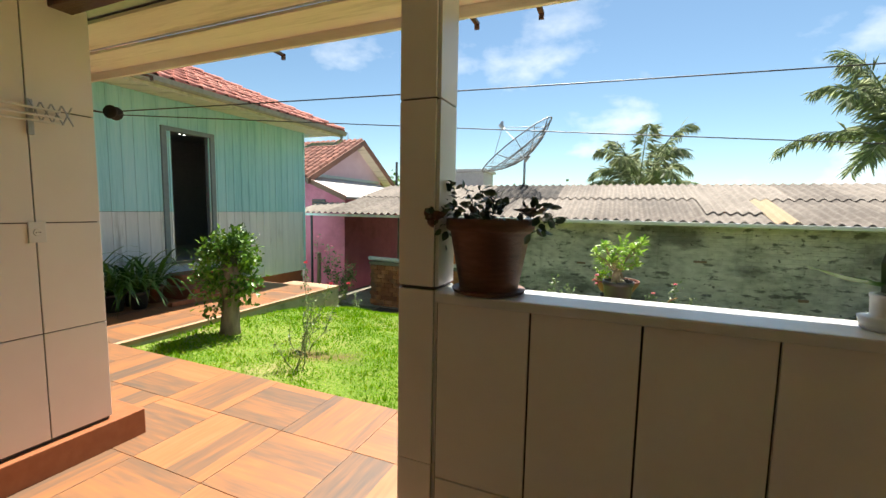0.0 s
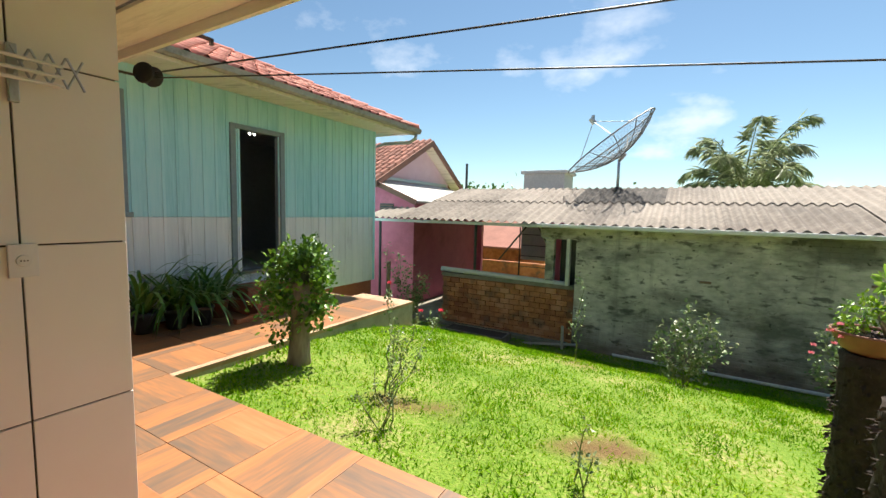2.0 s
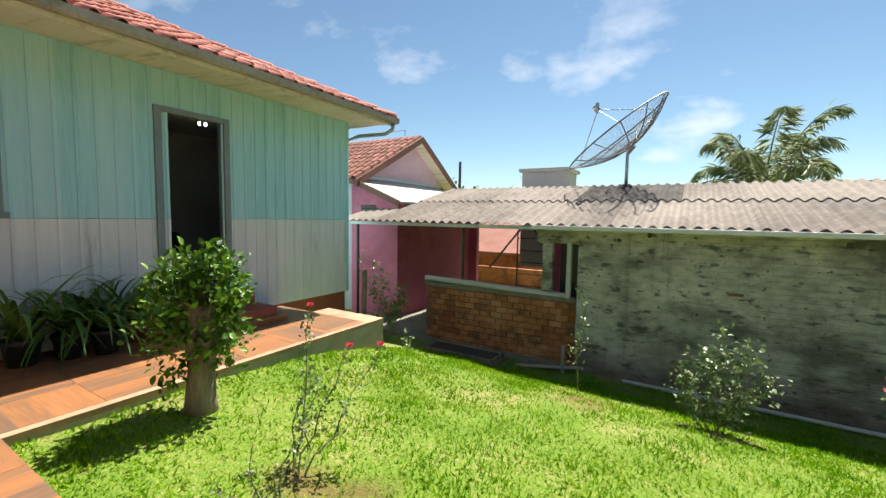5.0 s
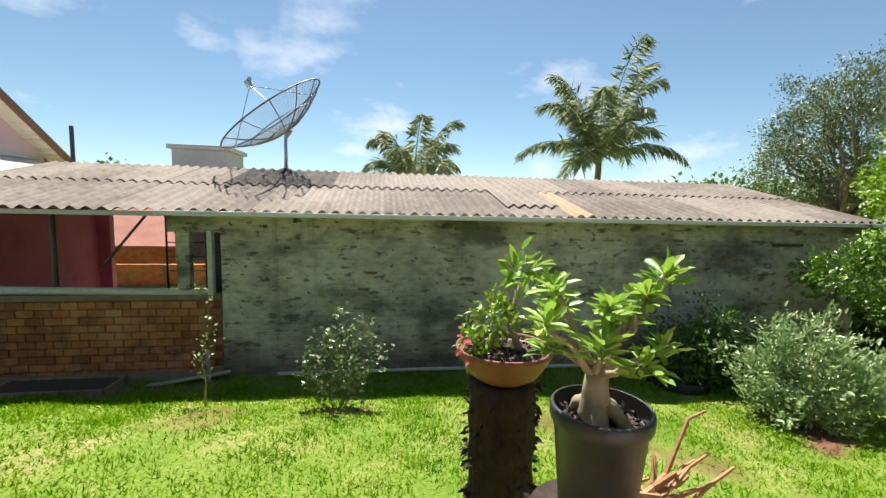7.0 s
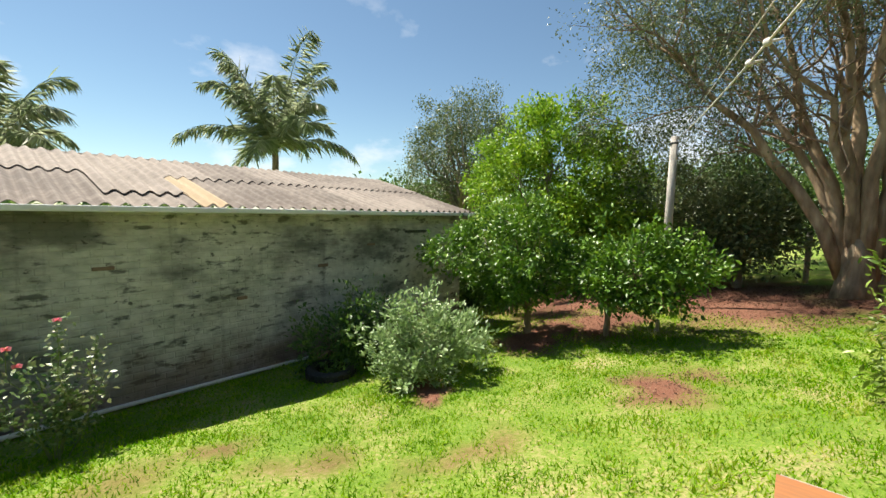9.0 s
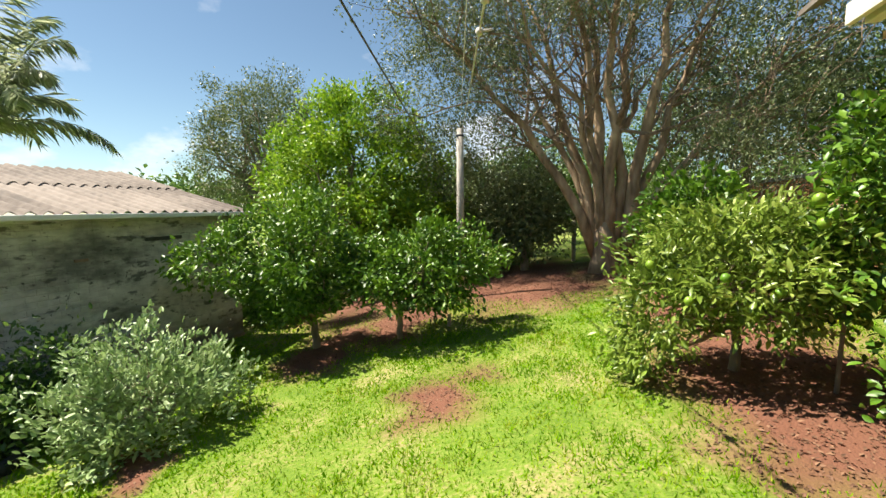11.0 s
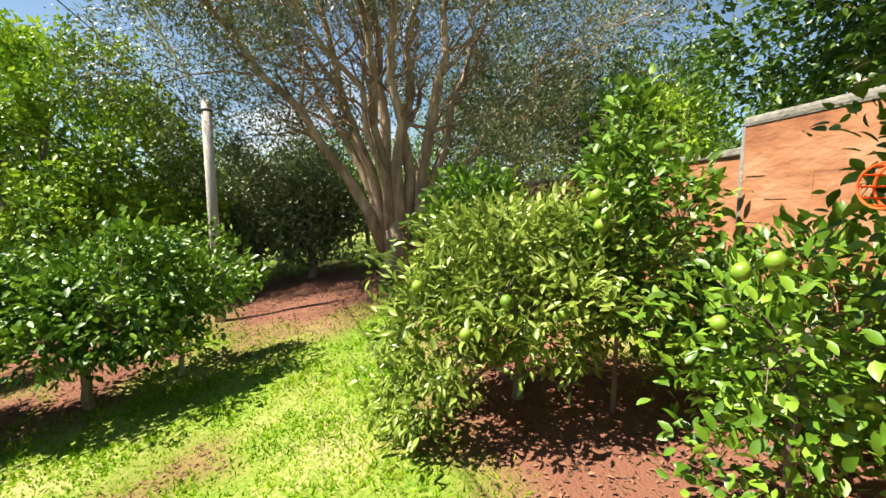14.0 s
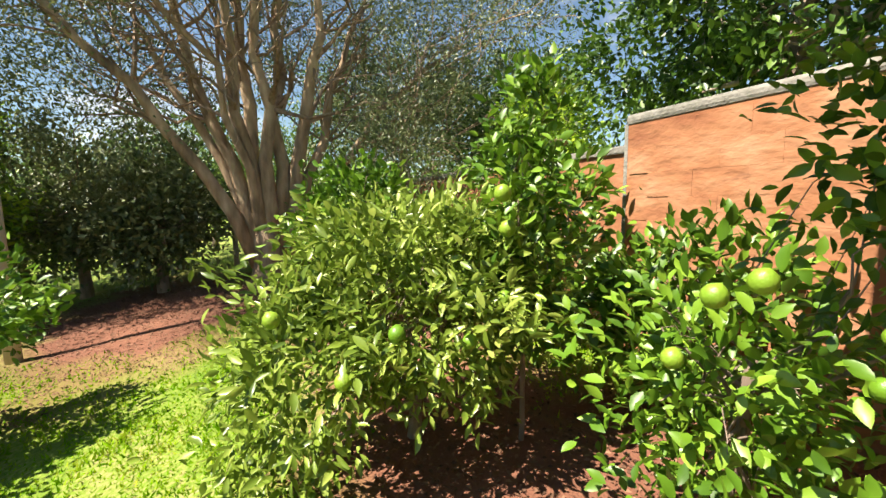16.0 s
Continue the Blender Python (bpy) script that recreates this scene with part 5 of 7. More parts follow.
spots = np.stack([fx, fy, ground_z(fx, fy) + 0.006], -1)
d = rng.normal(0, 1, (len(spots), 3))
d[:, 2] = np.abs(d[:, 2]) * 0.3
ln = rng.uniform(0.015, 0.048, len(spots))
tagged(new("leaf_litter", scatter("leaf_litter", spots, d, ln, ln * 0.5, M_DRYLEAF, rng, roll=0.4)), "dry fallen leaves and clods on red earth", "leaf litter", kind="stuff")

L_DARKGLOSS = leafy("dark_glossy_leaves", [(0.016, 0.05, 0.006), (0.05, 0.12, 0.012), (0.14, 0.25, 0.03)])
# ---- citrus trees ----
rng = np.random.default_rng(31)
CIT = "citrus trees in the orchard"
tree("citrus_tree", "round citrus tree with dark glossy leaves by the shed", (6.6, 5.85, gz(6.6, 5.85)), rng, [((-0.1, 0.45, 1.40), (0.95, 1.05, 0.68)), ((-0.65, 1.1, 1.45), (0.6, 0.7, 0.42)), ((0.0, 0.15, 1.95), (0.55, 0.55, 0.5)), ((-0.35, 0.0, 0.98), (0.65, 0.7, 0.30)), ((0.1, -0.75, 1.2), (0.5, 0.5, 0.4)), ((-0.35, 0.3, 0.78), (0.55, 0.6, 0.22))], 0.055, 0.6, 250, 44, 0.09, 0.085, 0.5, L_CITRUS, group=CIT, lumps=9)
tree("citrus_tree", "citrus tree with dark glossy leaves beside the pole", (6.97, 4.6, gz(6.97, 4.6)), rng, [((0.1, -0.35, 1.2), (0.85, 0.85, 0.62)), ((0.3, -0.95, 1.28), (0.6, 0.55, 0.5)), ((-0.25, 0.1, 0.9), (0.65, 0.6, 0.36)), ((0.05, -0.4, 0.72), (0.5, 0.55, 0.22))], 0.045, 0.55, 200, 44, 0.09, 0.085, 0.5, L_CITRUS, group=CIT, lumps=8)
c3 = tree("citrus_tree", "spreading citrus tree with pale narrow leaves and green fruit", (5.47, 0.68, gz(5.47, 0.68)), rng, [((0.0, -0.10, 0.88), (0.72, 0.95, 0.42)), ((-0.2, 0.62, 0.66), (0.5, 0.5, 0.38)), ((0.1, -0.55, 0.98), (0.6, 0.6, 0.42)), ((0.0, 0.0, 1.18), (0.5, 0.75, 0.28)), ((-0.35, 0.75, 0.35), (0.35, 0.35, 0.3))], 0.04, 0.45, 300, 38, 0.075, 0.085, 0.36, L_CITRUS_PALE, group=CIT, lumps=3)
fruit(c3, [(-0.65, -0.25, 1.0), (-0.75, 0.0, 0.85), (-0.8, 0.35, 0.95), (-0.7, 0.55, 0.75), (-0.6, -0.45, 0.8), (-0.55, 0.8, 1.0)])
c4 = tree("citrus_tree", "upright citrus shoot with broad leaves and a yellow-green fruit", (5.15, 0.1, gz(5.15, 0.1)), rng, [((0, 0.0, 1.45), (0.22, 0.22, 0.36)), ((0.0, -0.05, 1.95), (0.14, 0.14, 0.28)), ((0.0, 0.0, 0.95), (0.24, 0.24, 0.3))], 0.014, 1.2, 70, 18, 0.065, 0.085, 0.5, L_CITRUS, group=CIT)
fruit(c4, [(-0.35, 0.36, 1.5), (-0.30, 0.30, 1.33)], 0.042)
c5 = tree("lemon_tree", "young lemon tree with broad leaves and green lemons", (4.02, -0.05, gz(4.02, -0.05)), rng, [((-0.12, 0.32, 0.95), (0.34, 0.34, 0.34)), ((0.0, 0.05, 0.75), (0.42, 0.42, 0.40)), ((-0.1, 0.2, 0.42), (0.38, 0.38, 0.25)), ((-0.32, -0.02, 1.62), (0.20, 0.20, 0.46)), ((-0.42, -0.1, 1.25), (0.22, 0.24, 0.5))], 0.022, 0.95, 150, 15, 0.085, 0.072, 0.52, L_CITRUS, limbs=8, hollow=0.35, group=CIT, lean=(-0.1, 0.1))
fruit(c5, [(-0.25, 0.57, 1.2), (-0.33, 0.53, 1.245), (0.05, -0.02, 0.30), (-0.45, 0.2, 1.1), (-0.5, 0.12, 1.15), (-0.42, 0.15, 0.95), (-0.1, 0.5, 0.98)], 0.031)
tree("citrus_tree", "leafy green citrus tree against the earth wall", (8.4, 0.55, gz(8.4, 0.55)), rng, [((0, -0.2, 1.0), (0.9, 0.75, 0.7)), ((-0.3, -0.2, 1.45), (0.5, 0.5, 0.45))], 0.05, 0.6, 280, 14, 0.12, 0.12, 0.5, L_CITRUS, group=CIT)
tree("citrus_tree", "broad-leaved green tree by the earth wall", (6.4, -1.1, gz(6.4, -1.1)), rng, [((0, 0, 1.45), (0.6, 0.4, 0.5)), ((0.6, 0.05, 1.9), (0.5, 0.35, 0.4))], 0.04, 1.1, 95, 14, 0.10, 0.13, 0.5, L_CITRUS, group=CIT)
tree("shrub", "leafy shrub with broad leaves in front of the earth wall", (4.9, -1.05, gz(4.9, -1.05)), rng, [((0, 0, 0.75), (0.8, 0.5, 0.5)), ((0.5, 0.2, 0.6), (0.6, 0.5, 0.4))], 0.03, 0.4, 150, 14, 0.10, 0.11, 0.5, L_CITRUS, category="shrub")

# ---- the big multi-stemmed tree ----
rng = np.random.default_rng(44)
BT = (11.6, 1.34, gz(11.6, 1.34))
big = thing("big_tree", "large multi-stemmed tree with pale flaking bark and fine olive leaves", "tree", BT)
bm = B()
tube(bm, [(0, 0, -0.2), (0, 0.02, 0.3), (0, 0.04, 0.75), (0.0, 0.08, 1.15)], [0.44, 0.31, 0.27, 0.18], 16)
tube(bm, [(0.05, -0.36, -0.2), (0.05, -0.40, 0.5), (0.06, -0.46, 1.2), (0.06, -0.52, 1.7)], [0.28, 0.19, 0.16, 0.12], 14)
tips = []
# every stem: side at the foot, side reached, how soon it bends out, height reached, girth, depth reached
STEMS = ((0.22, 3.9, 1.1, 5.6, 0.150, -0.4), (0.14, 1.9, 1.05, 6.9, 0.165, 0.5), (0.10, 1.0, 1.3, 7.3, 0.150, -0.7), (0.0, 0.55, 1.2, 7.4, 0.185, 0.3), (-0.06, 0.0, 1.0, 7.5, 0.165, -0.6), (-0.2, -0.55, 1.2, 7.3, 0.18, 0.5), (-0.42, -1.5, 1.15, 6.9, 0.185, -0.3), (-0.48, -2.4, 1.3, 6.4, 0.15, 0.6), (-0.52, -4.6, 1.35, 5.2, 0.12, -0.2), (-0.5, -2.6, 0.9, 3.0, 0.075, -0.5), (0.2, 3.0, 1.2, 6.2, 0.12, 0.9), (0.1, 2.4, 1.6, 6.6, 0.11, -0.9))
for s0, s1, bend, top, r, dep in STEMS:
    r, chain = r * 0.80, []
    for i in range(9):
        u = i / 8
        chain.append(np.array((dep * u ** 1.2 * 1.6, s0 + (s1 - s0) * u ** bend, 0.35 + (top - 0.35) * (u ** 0.92 if abs(s1) < 3 else u ** 0.8))) + (rng.normal(0, 0.055 + 0.05 * u, 3) if i > 1 else 0))
    tube(bm, chain, [r * (1.15 - 0.92 * (i / 8) ** 0.9) for i in range(9)], 10)
    for i in (3, 4, 5, 6, 7, 8):
        tips.append((chain[i], r * (0.62 - 0.055 * i)))
part("trunk", bm, M_PALEBARK, big, "pale brown flaking stems", smooth=True)
bm = B()
ends = []
for p, r in tips:
    for k in range(3):
        out = np.array((p[0], p[1], 0.0))
        out = out / (np.linalg.norm(out) + 0.3) * rng.uniform(0.5, 1.9) + rng.normal(0, 0.7, 3) + np.array((0, 0, rng.uniform(0.3, 1.7)))
        pts, rs = limb(rng, p, p + out, r * rng.uniform(0.45, 0.95), 0.009, 0.2, 5)
        tube(bm, pts, rs, 5, False)
        ends.append(pts[-1])
        for q in (pts[2], pts[3], pts[4]):
            e2 = q + rng.normal(0, 0.5, 3) + out * 0.3
            p2, r2 = limb(rng, q, e2, 0.014, 0.005, 0.22, 4)
            tube(bm, p2, r2, 3, False)
            ends.append(e2)
tagged(part("branch", bm, M_TANBARK, big, "tangle of thin bare branches"), kind="stuff")
ends = np.array(ends)
sel = ends[((np.hypot(ends[:, 0], ends[:, 1]) > 2.2) & (ends[:, 2] > 2.6)) | (ends[:, 2] > 5.2)]
w = np.repeat(sel, 70, 0)
w = w + rng.normal(0, 0.24, w.shape)
d = rng.normal(0, 1, w.shape) + np.array((0, 0, -0.35))
ln = rng.uniform(0.06, 0.11, len(w))
child("crown", scatter("crown", w, d, ln, ln * 0.36, L_OLIVE, rng, FLAT_V, FLAT_F), big)
extra = [((0.8, 2.5, 2.7), (1.1, 1.3, 0.7)), ((0.2, 3.9, 2.9), (1.0, 1.1, 0.9)), ((0.5, 4.7, 4.3), (1.6, 1.4, 2.1)), ((2.5, 0.5, 5.5), (1.5, 4.0, 2.2)), ((0, 3.2, 6.2), (2.0, 2.0, 1.2)), ((0, -4.7, 5.4), (2.0, 1.8, 1.9)), ((1.5, -1.5, 7.2), (2.0, 3.0, 0.9)), ((1.8, -3.0, 4.2), (1.5, 1.6, 1.3)), ((2.4, 2.2, 3.6), (1.2, 1.4, 1.1))]
crown(big, rng, extra, 740, 70, 0.20, 0.10, 0.38, L_OLIVE, True, 0.3, 0.45)

# ---- trees round the garden ----
rng = np.random.default_rng(52)
tree("tree", "bright green round tree behind the citrus trees", (12.4, 8.3, gz(12, 8.3)), rng, [((0, 0, 3.5), (1.9, 2.3, 1.9)), ((0.2, 1.5, 3.2), (1.6, 1.5, 1.5)), ((0, -1.3, 2.9), (1.7, 1.6, 1.5)), ((0, 0.2, 4.7), (1.4, 1.5, 1.1)), ((-0.5, -0.2, 2.0), (1.6, 2.2, 0.9))], 0.16, 1.8, 430, 90, 0.17, 0.14, 0.5, L_BRIGHT, flat=True, hollow=0.78, lumps=20)
tree("tree", "tall olive-grey tree with an airy round crown", (17.0, 15.4, -1.2), rng, [((0, 0, 5.6), (2.6, 3.2, 2.6)), ((0, 2.0, 4.6), (2.0, 2.0, 1.9)), ((0, -2.0, 5.0), (2.0, 1.9, 2.0)), ((0, 0.3, 7.0), (1.9, 2.2, 1.3))], 0.25, 2.6, 520, 70, 0.22, 0.13, 0.42, L_OLIVE, flat=True, limbs=26)
for k, (x, y, h, w_, mt) in enumerate(((15.8, 6.6, 3.4, 2.0, L_DARK), (16.6, 3.6, 3.9, 2.1, L_DARK), (17.2, 0.4, 4.0, 2.2, L_DARK), (14.2, 5.0, 3.6, 1.6, L_OLIVE), (15.3, -2.6, 4.6, 2.2, L_OLIVE), (19.5, 8.5, 5.0, 2.8, L_DARK), (20.5, 3.0, 5.6, 3.0, L_DARK), (20.0, -3.0, 6.0, 3.0, L_DARK), (13.2, 3.4, 2.9, 1.1, L_OLIVE))):
    tree("tree", "shaded dark green tree in the hedge at the garden's end" if mt is L_DARK else "grey-green tree in the hedge at the garden's end", (x, y, gz(x, y)), rng, [((0, 0, h * 0.62), (w_, w_, h * 0.40)), ((0.2, w_ * 0.5, h * 0.45), (w_ * 0.8, w_ * 0.7, h * 0.32)), ((-0.3, -w_ * 0.5, h * 0.5), (w_ * 0.8, w_ * 0.7, h * 0.3))], 0.10, h * 0.45, 300, 30, 0.22, 0.14, 0.48, mt, flat=True, hollow=0.35, group="hedge of trees")
tree("shrub", "grey-leaved shrub under the big tree", (9.2, -0.6, gz(9.2, -0.6)), rng, [((0, 0, 1.7), (0.9, 0.9, 0.9)), ((0.2, 0.2, 2.4), (0.6, 0.6, 0.6))], 0.04, 1.0, 260, 22, 0.16, 0.08, 0.3, L_OLIVE, flat=True, category="shrub")
tree("tree", "dense dark green tree on the bank behind the earth wall", (6.2, -4.6, 1.9), rng, [((0, 0, 2.4), (2.2, 1.6, 1.9)), ((1.6, 0.3, 1.8), (1.5, 1.3, 1.5)), ((-1.8, 0.2, 2.0), (1.5, 1.3, 1.6)), ((0.2, 0, 3.9), (1.7, 1.3, 1.2))], 0.18, 1.3, 620, 36, 0.15, 0.15, 0.5, L_DARKGLOSS, flat=True)
tree("shrub", "yellow-green shrub on the bank behind the wall", (9.2, -3.2, 1.9), rng, [((0, 0, 0.7), (0.9, 0.7, 0.7))], 0.05, 0.4, 150, 20, 0.14, 0.10, 0.45, L_BRIGHT, flat=True, category="shrub")
tree("tree", "green tree far down the bank", (14.0, -6.0, 1.9), rng, [((0, 0, 2.0), (2.5, 2.2, 1.6)), ((-1, 1, 1.2), (1.8, 1.8, 1.0))], 0.15, 1.0, 420, 22, 0.26, 0.18, 0.48, L_DARK, flat=True)

tree("shrub", "lime-green feathery shrub behind the citrus tree", (8.3, 7.2, gz(8.3, 7.2)), rng, [((0, 0, 1.7), (0.55, 0.6, 0.8)), ((-0.2, 0.4, 2.1), (0.4, 0.4, 0.6))], 0.04, 1.0, 150, 34, 0.12, 0.09, 0.3, L_BRIGHT, flat=True, category="shrub", droop=-0.6)

for x, y, h in ((8.5, 8.5, 1.5), (9.6, 8.6, 1.7)):
    tree("shrub", "dark green shaded shrub beyond the shed's end", (x, y, gz(x, y)), rng, [((0, 0, h * 0.5), (0.8, 0.5, h * 0.5)), ((0.3, 0.1, h * 0.25), (0.8, 0.5, h * 0.28))], 0.03, 0.4, 260, 22, 0.13, 0.12, 0.48, L_DARK, flat=True, category="shrub", hollow=0.4)
# sage bush, dark bush and tyre by the shed wall
rng = np.random.default_rng(61)
tree("shrub", "pale sage-green bush in front of the shed wall", (4.08, 5.86, gz(4.08, 5.86)), rng, [((0, 0, 0.22), (0.78, 0.6, 0.26)), ((0, 0, 0.48), (0.66, 0.55, 0.38)), ((-0.15, 0.1, 0.78), (0.36, 0.34, 0.34)), ((0.48, -0.2, 0.36), (0.34, 0.34, 0.28)), ((-0.52, 0.25, 0.42), (0.34, 0.34, 0.34))], 0.02, 0.2, 250, 28, 0.06, 0.075, 0.40, L_SAGE, category="shrub", droop=-0.6, lumps=12)
tree("shrub", "dark green shaded bush against the shed wall", (3.55, 7.45, gz(3.55, 7.45)), rng, [((0, -0.15, 0.5), (0.6, 0.4, 0.45)), ((0.55, -0.2, 0.65), (0.55, 0.45, 0.5)), ((0.3, -0.5, 0.35), (0.5, 0.4, 0.35))], 0.03, 0.3, 260, 18, 0.10, 0.07, 0.45, L_DARK, category="shrub")
tyre = thing("tyre", "old black tyre lying in the grass", "tyre", (3.31, 7.05, gz(3.31, 7.05)))
bm = B()
ring = [(0.20, 0.03), (0.29, 0.0), (0.33, 0.04), (0.335, 0.11), (0.29, 0.16), (0.20, 0.13)]
rows_ = [[bm.verts.new((r * math.cos(a), r * math.sin(a), z)) for r, z in ring] for a in (2 * math.pi * k / 36 for k in range(36))]
for k in range(36):
    for j in range(6):
        bm.faces.new((rows_[k][j], rows_[k][(j + 1) % 6], rows_[(k + 1) % 36][(j + 1) % 6], rows_[(k + 1) % 36][j]))
part("carcass", bm, M_RUBBER, tyre, smooth=True)
tread = mesh_of("tread_block", box(B(), 0.322, -0.015, 0.035, 0.342, 0.015, 0.125, 0.004), M_RUBBER)
for k in range(30):
    t = child("tread_block", tread, tyre)
    t.rotation_euler = (0, 0, 2 * math.pi * k / 30)


# ---- palms ----
def palm(label, at, rng, trunk_h, fronds, reach, up, mat=L_PALM):
    t = thing("palm_tree", label, "palm tree", at, "palms behind the shed")
    pts, rs = limb(rng, (0, 0, 0), (0, 0, trunk_h), 0.20, 0.15, 0.03, 7)
    part("trunk", tube(B(), pts, rs, 12), M_BARK, t, smooth=True)
    ribs, w, d, l = B(), [], [], []
    for k in range(fronds):
        a = 2.399 * k
        rise = up * (1.2 - 1.15 * k / fronds)
        ln_ = reach * rng.uniform(0.85, 1.1)
        h = np.array((math.cos(a), math.sin(a), 0))
        side = np.array((-math.sin(a), math.cos(a), 0))
        spine = [np.array((0, 0, trunk_h)) + h * ln_ * s * (0.9 if rise < 0.6 else 0.65) + np.array((0, 0, ln_ * (rise * s - (0.34 + 0.16 * max(rise, 0)) * s ** 3.0))) for s in np.linspace(0, 1, 9)]
        tube(ribs, spine, [0.035 - 0.0035 * i for i in range(9)], 4, False)
        for s in np.linspace(0.10, 0.99, 84):
            f = s * 7.999
            i = int(f)
            p = spine[i] + (spine[i + 1] - spine[i]) * (f - i)
            tang = unit((spine[i + 1] - spine[i])[None])[0]
            for sg in (-1, 1):
                w.append(p)
                d.append(side * sg * 0.8 + tang * 0.7 + np.array((0, 0, -0.45 - 0.5 * s + rng.normal(0, 0.38))))
                l.append(reach * 0.23 * (1 - 0.6 * abs(s - 0.45)) * rng.uniform(0.8, 1.15))
    part("midrib", ribs, M_TWIG, t)
    child("fronds", scatter("fronds", np.array(w), np.array(d), np.array(l), np.array(l) * 0.015, mat, rng, FLAT_V, FLAT_F, roll=0.5), t)
    return t


rng = np.random.default_rng(71)
palm("palm with drooping feathery fronds behind the shed roof", (0.5, 18.7, -1.0), rng, 3.5, 15, 3.1, 1.2)
palm("tall palm with feathery fronds behind the shed roof", (10.2, 22.0, -1.0), rng, 5.3, 21, 4.4, 1.5)

# ---- plants near the terrace ----
rng = np.random.default_rng(82)
shrub_at = (-4.66, 3.3, gz(-4.66, 3.3))
shrub = thing("pruned_tree", "small pruned tree with a thick pale trunk and glossy leaves", "tree", shrub_at)
part("trunk", tube(B(), [(0, 0, -0.08), (0.01, 0.0, 0.1), (0.02, 0.01, 0.35), (0.0, 0.03, 0.62), (0.03, 0.02, 0.86)], [0.135, 0.11, 0.095, 0.10, 0.115], 14), M_BARK, shrub, "thick pale trunk", smooth=True)
c = crown(shrub, rng, [((-0.05, 0.0, 0.84), (0.26, 0.30, 0.32)), ((0.08, 0.08, 1.05), (0.20, 0.22, 0.22)), ((-0.14, -0.08, 0.52), (0.18, 0.2, 0.24)), ((0.12, 0.12, 0.66), (0.18, 0.18, 0.26))], 210, 12, 0.055, 0.062, 0.6, L_CITRUS)
bm = B()
for q in c[:50]:
    pts, rs = limb(rng, (0.02, 0.02, rng.uniform(0.2, 0.8)), q, 0.009, 0.004, 0.2, 4)
    tube(bm, pts, rs, 4)
part("twig", bm, M_TWIG, shrub)


def pot(name, label, at, profile, mat, soil_r, soil_z, group="", category="flower pot", wob=0.0):
    t = thing(name, label, category, at, group)
    inner = [(r - 0.008, z) for r, z in reversed(profile) if z > soil_z]
    part("shell", lathe(B(), list(profile) + inner + [(soil_r, soil_z)], 32, (0, 0, 0), wob), mat, t, smooth=True)
    part("soil", lathe(B(), [(soil_r, soil_z - 0.02), (soil_r * 0.98, soil_z), (soil_r * 0.5, soil_z + 0.012), (0.01, soil_z + 0.014)], 24), M_POTSOIL, t, "dark bark mulch")
    if soil_r > 0.1:
        a, q = rng.uniform(0, 6.28, 240), soil_r * 0.94 * np.sqrt(rng.random(240))
        lay = rng.normal(0, 1, (240, 3)) * np.array((1, 1, 0.25))
        tagged(child("mulch", scatter("mulch", np.stack([q * np.cos(a), q * np.sin(a), np.full(240, soil_z + 0.016)], -1), lay, rng.uniform(0.012, 0.03, 240), 0.010, M_POTSOIL, rng, roll=0.6), t), kind="stuff")
    return t


hang = pot("hanging_pot", "small dark pot set on the pruned trunk", (-4.60, 3.32, shrub_at[2] + 0.86), [(0.075, 0.0), (0.10, 0.13), (0.108, 0.14), (0.108, 0.16)], M_BLACKPOT, 0.095, 0.135)
crown(hang, rng, [((0, 0, 0.25), (0.14, 0.14, 0.10))], 26, 9, 0.03, 0.05, 0.6, L_CITRUS, name="plant")

# spider plants in pots along the house wall
for k, (x, y, r, ln0, m_) in enumerate(((-6.76, 2.80, 0.15, 0.60, M_BLACKPOT), (-6.66, 3.12, 0.14, 0.55, M_BLACKPOT), (-6.76, 3.72, 0.13, 0.62, M_TERRACOTTA), (-6.55, 3.38, 0.13, 0.48, M_BLACKPOT), (-6.80, 3.45, 0.12, 0.60, M_BLACKPOT))):
    p = pot("strap_leaf_plant", "potted strap-leaved plant against the white boards" if m_ is M_BLACKPOT else "strap-leaved plant in a terracotta pot by the door", (x, y, 0.0), [(r * 0.72, 0.0), (r * 0.95, 0.20), (r * 1.04, 0.21), (r * 1.04, 0.25)], m_, r * 0.92, 0.22, "pots along the house wall", "potted plant")
    V, F = [], []
    for j in range(46):
        a = rng.uniform(0, 2 * math.pi)
        L = ln0 * rng.uniform(0.9, 1.6)
        h, s_ = np.array((math.cos(a), math.sin(a), 0)), np.array((-math.sin(a), math.cos(a), 0))
        up_ = rng.uniform(0.9, 1.9)
        wdt = rng.uniform(0.014, 0.025)
        k0 = len(V)
        for i in range(7):
            u = i / 6
            c0 = np.array((0, 0, 0.22)) + h * (0.03 + L * u * 0.85) + np.array((0, 0, L * (up_ * u - 1.25 * u * u)))
            ww = wdt * (1 - u ** 3) + 0.001
            V += [c0 - s_ * ww, c0 + s_ * ww]
        for i in range(6):
            b = k0 + 2 * i
            F.append((b, b + 1, b + 3, b + 2))
    child("leaves", raw_mesh("leaves", np.array(V), np.array(F), L_STRAP), p)

# roses and small plants in the lawn
rng = np.random.default_rng(91)
rose("tall thin rose with red blooms in the lawn", (-3.38, 3.15, gz(-3.38, 3.15)), rng, [(0.10, 0.36, 0.70), (-0.25, 0.35, 0.92), (0.2, 0.55, 0.68), (0.0, 0.1, 0.7), (-0.1, 0.3, 0.5)], 16, 0.03, [(0.10, 0.36, 0.71), (-0.25, 0.35, 0.93), (0.2, 0.55, 0.69)], M_PETALRED, head=0.036)
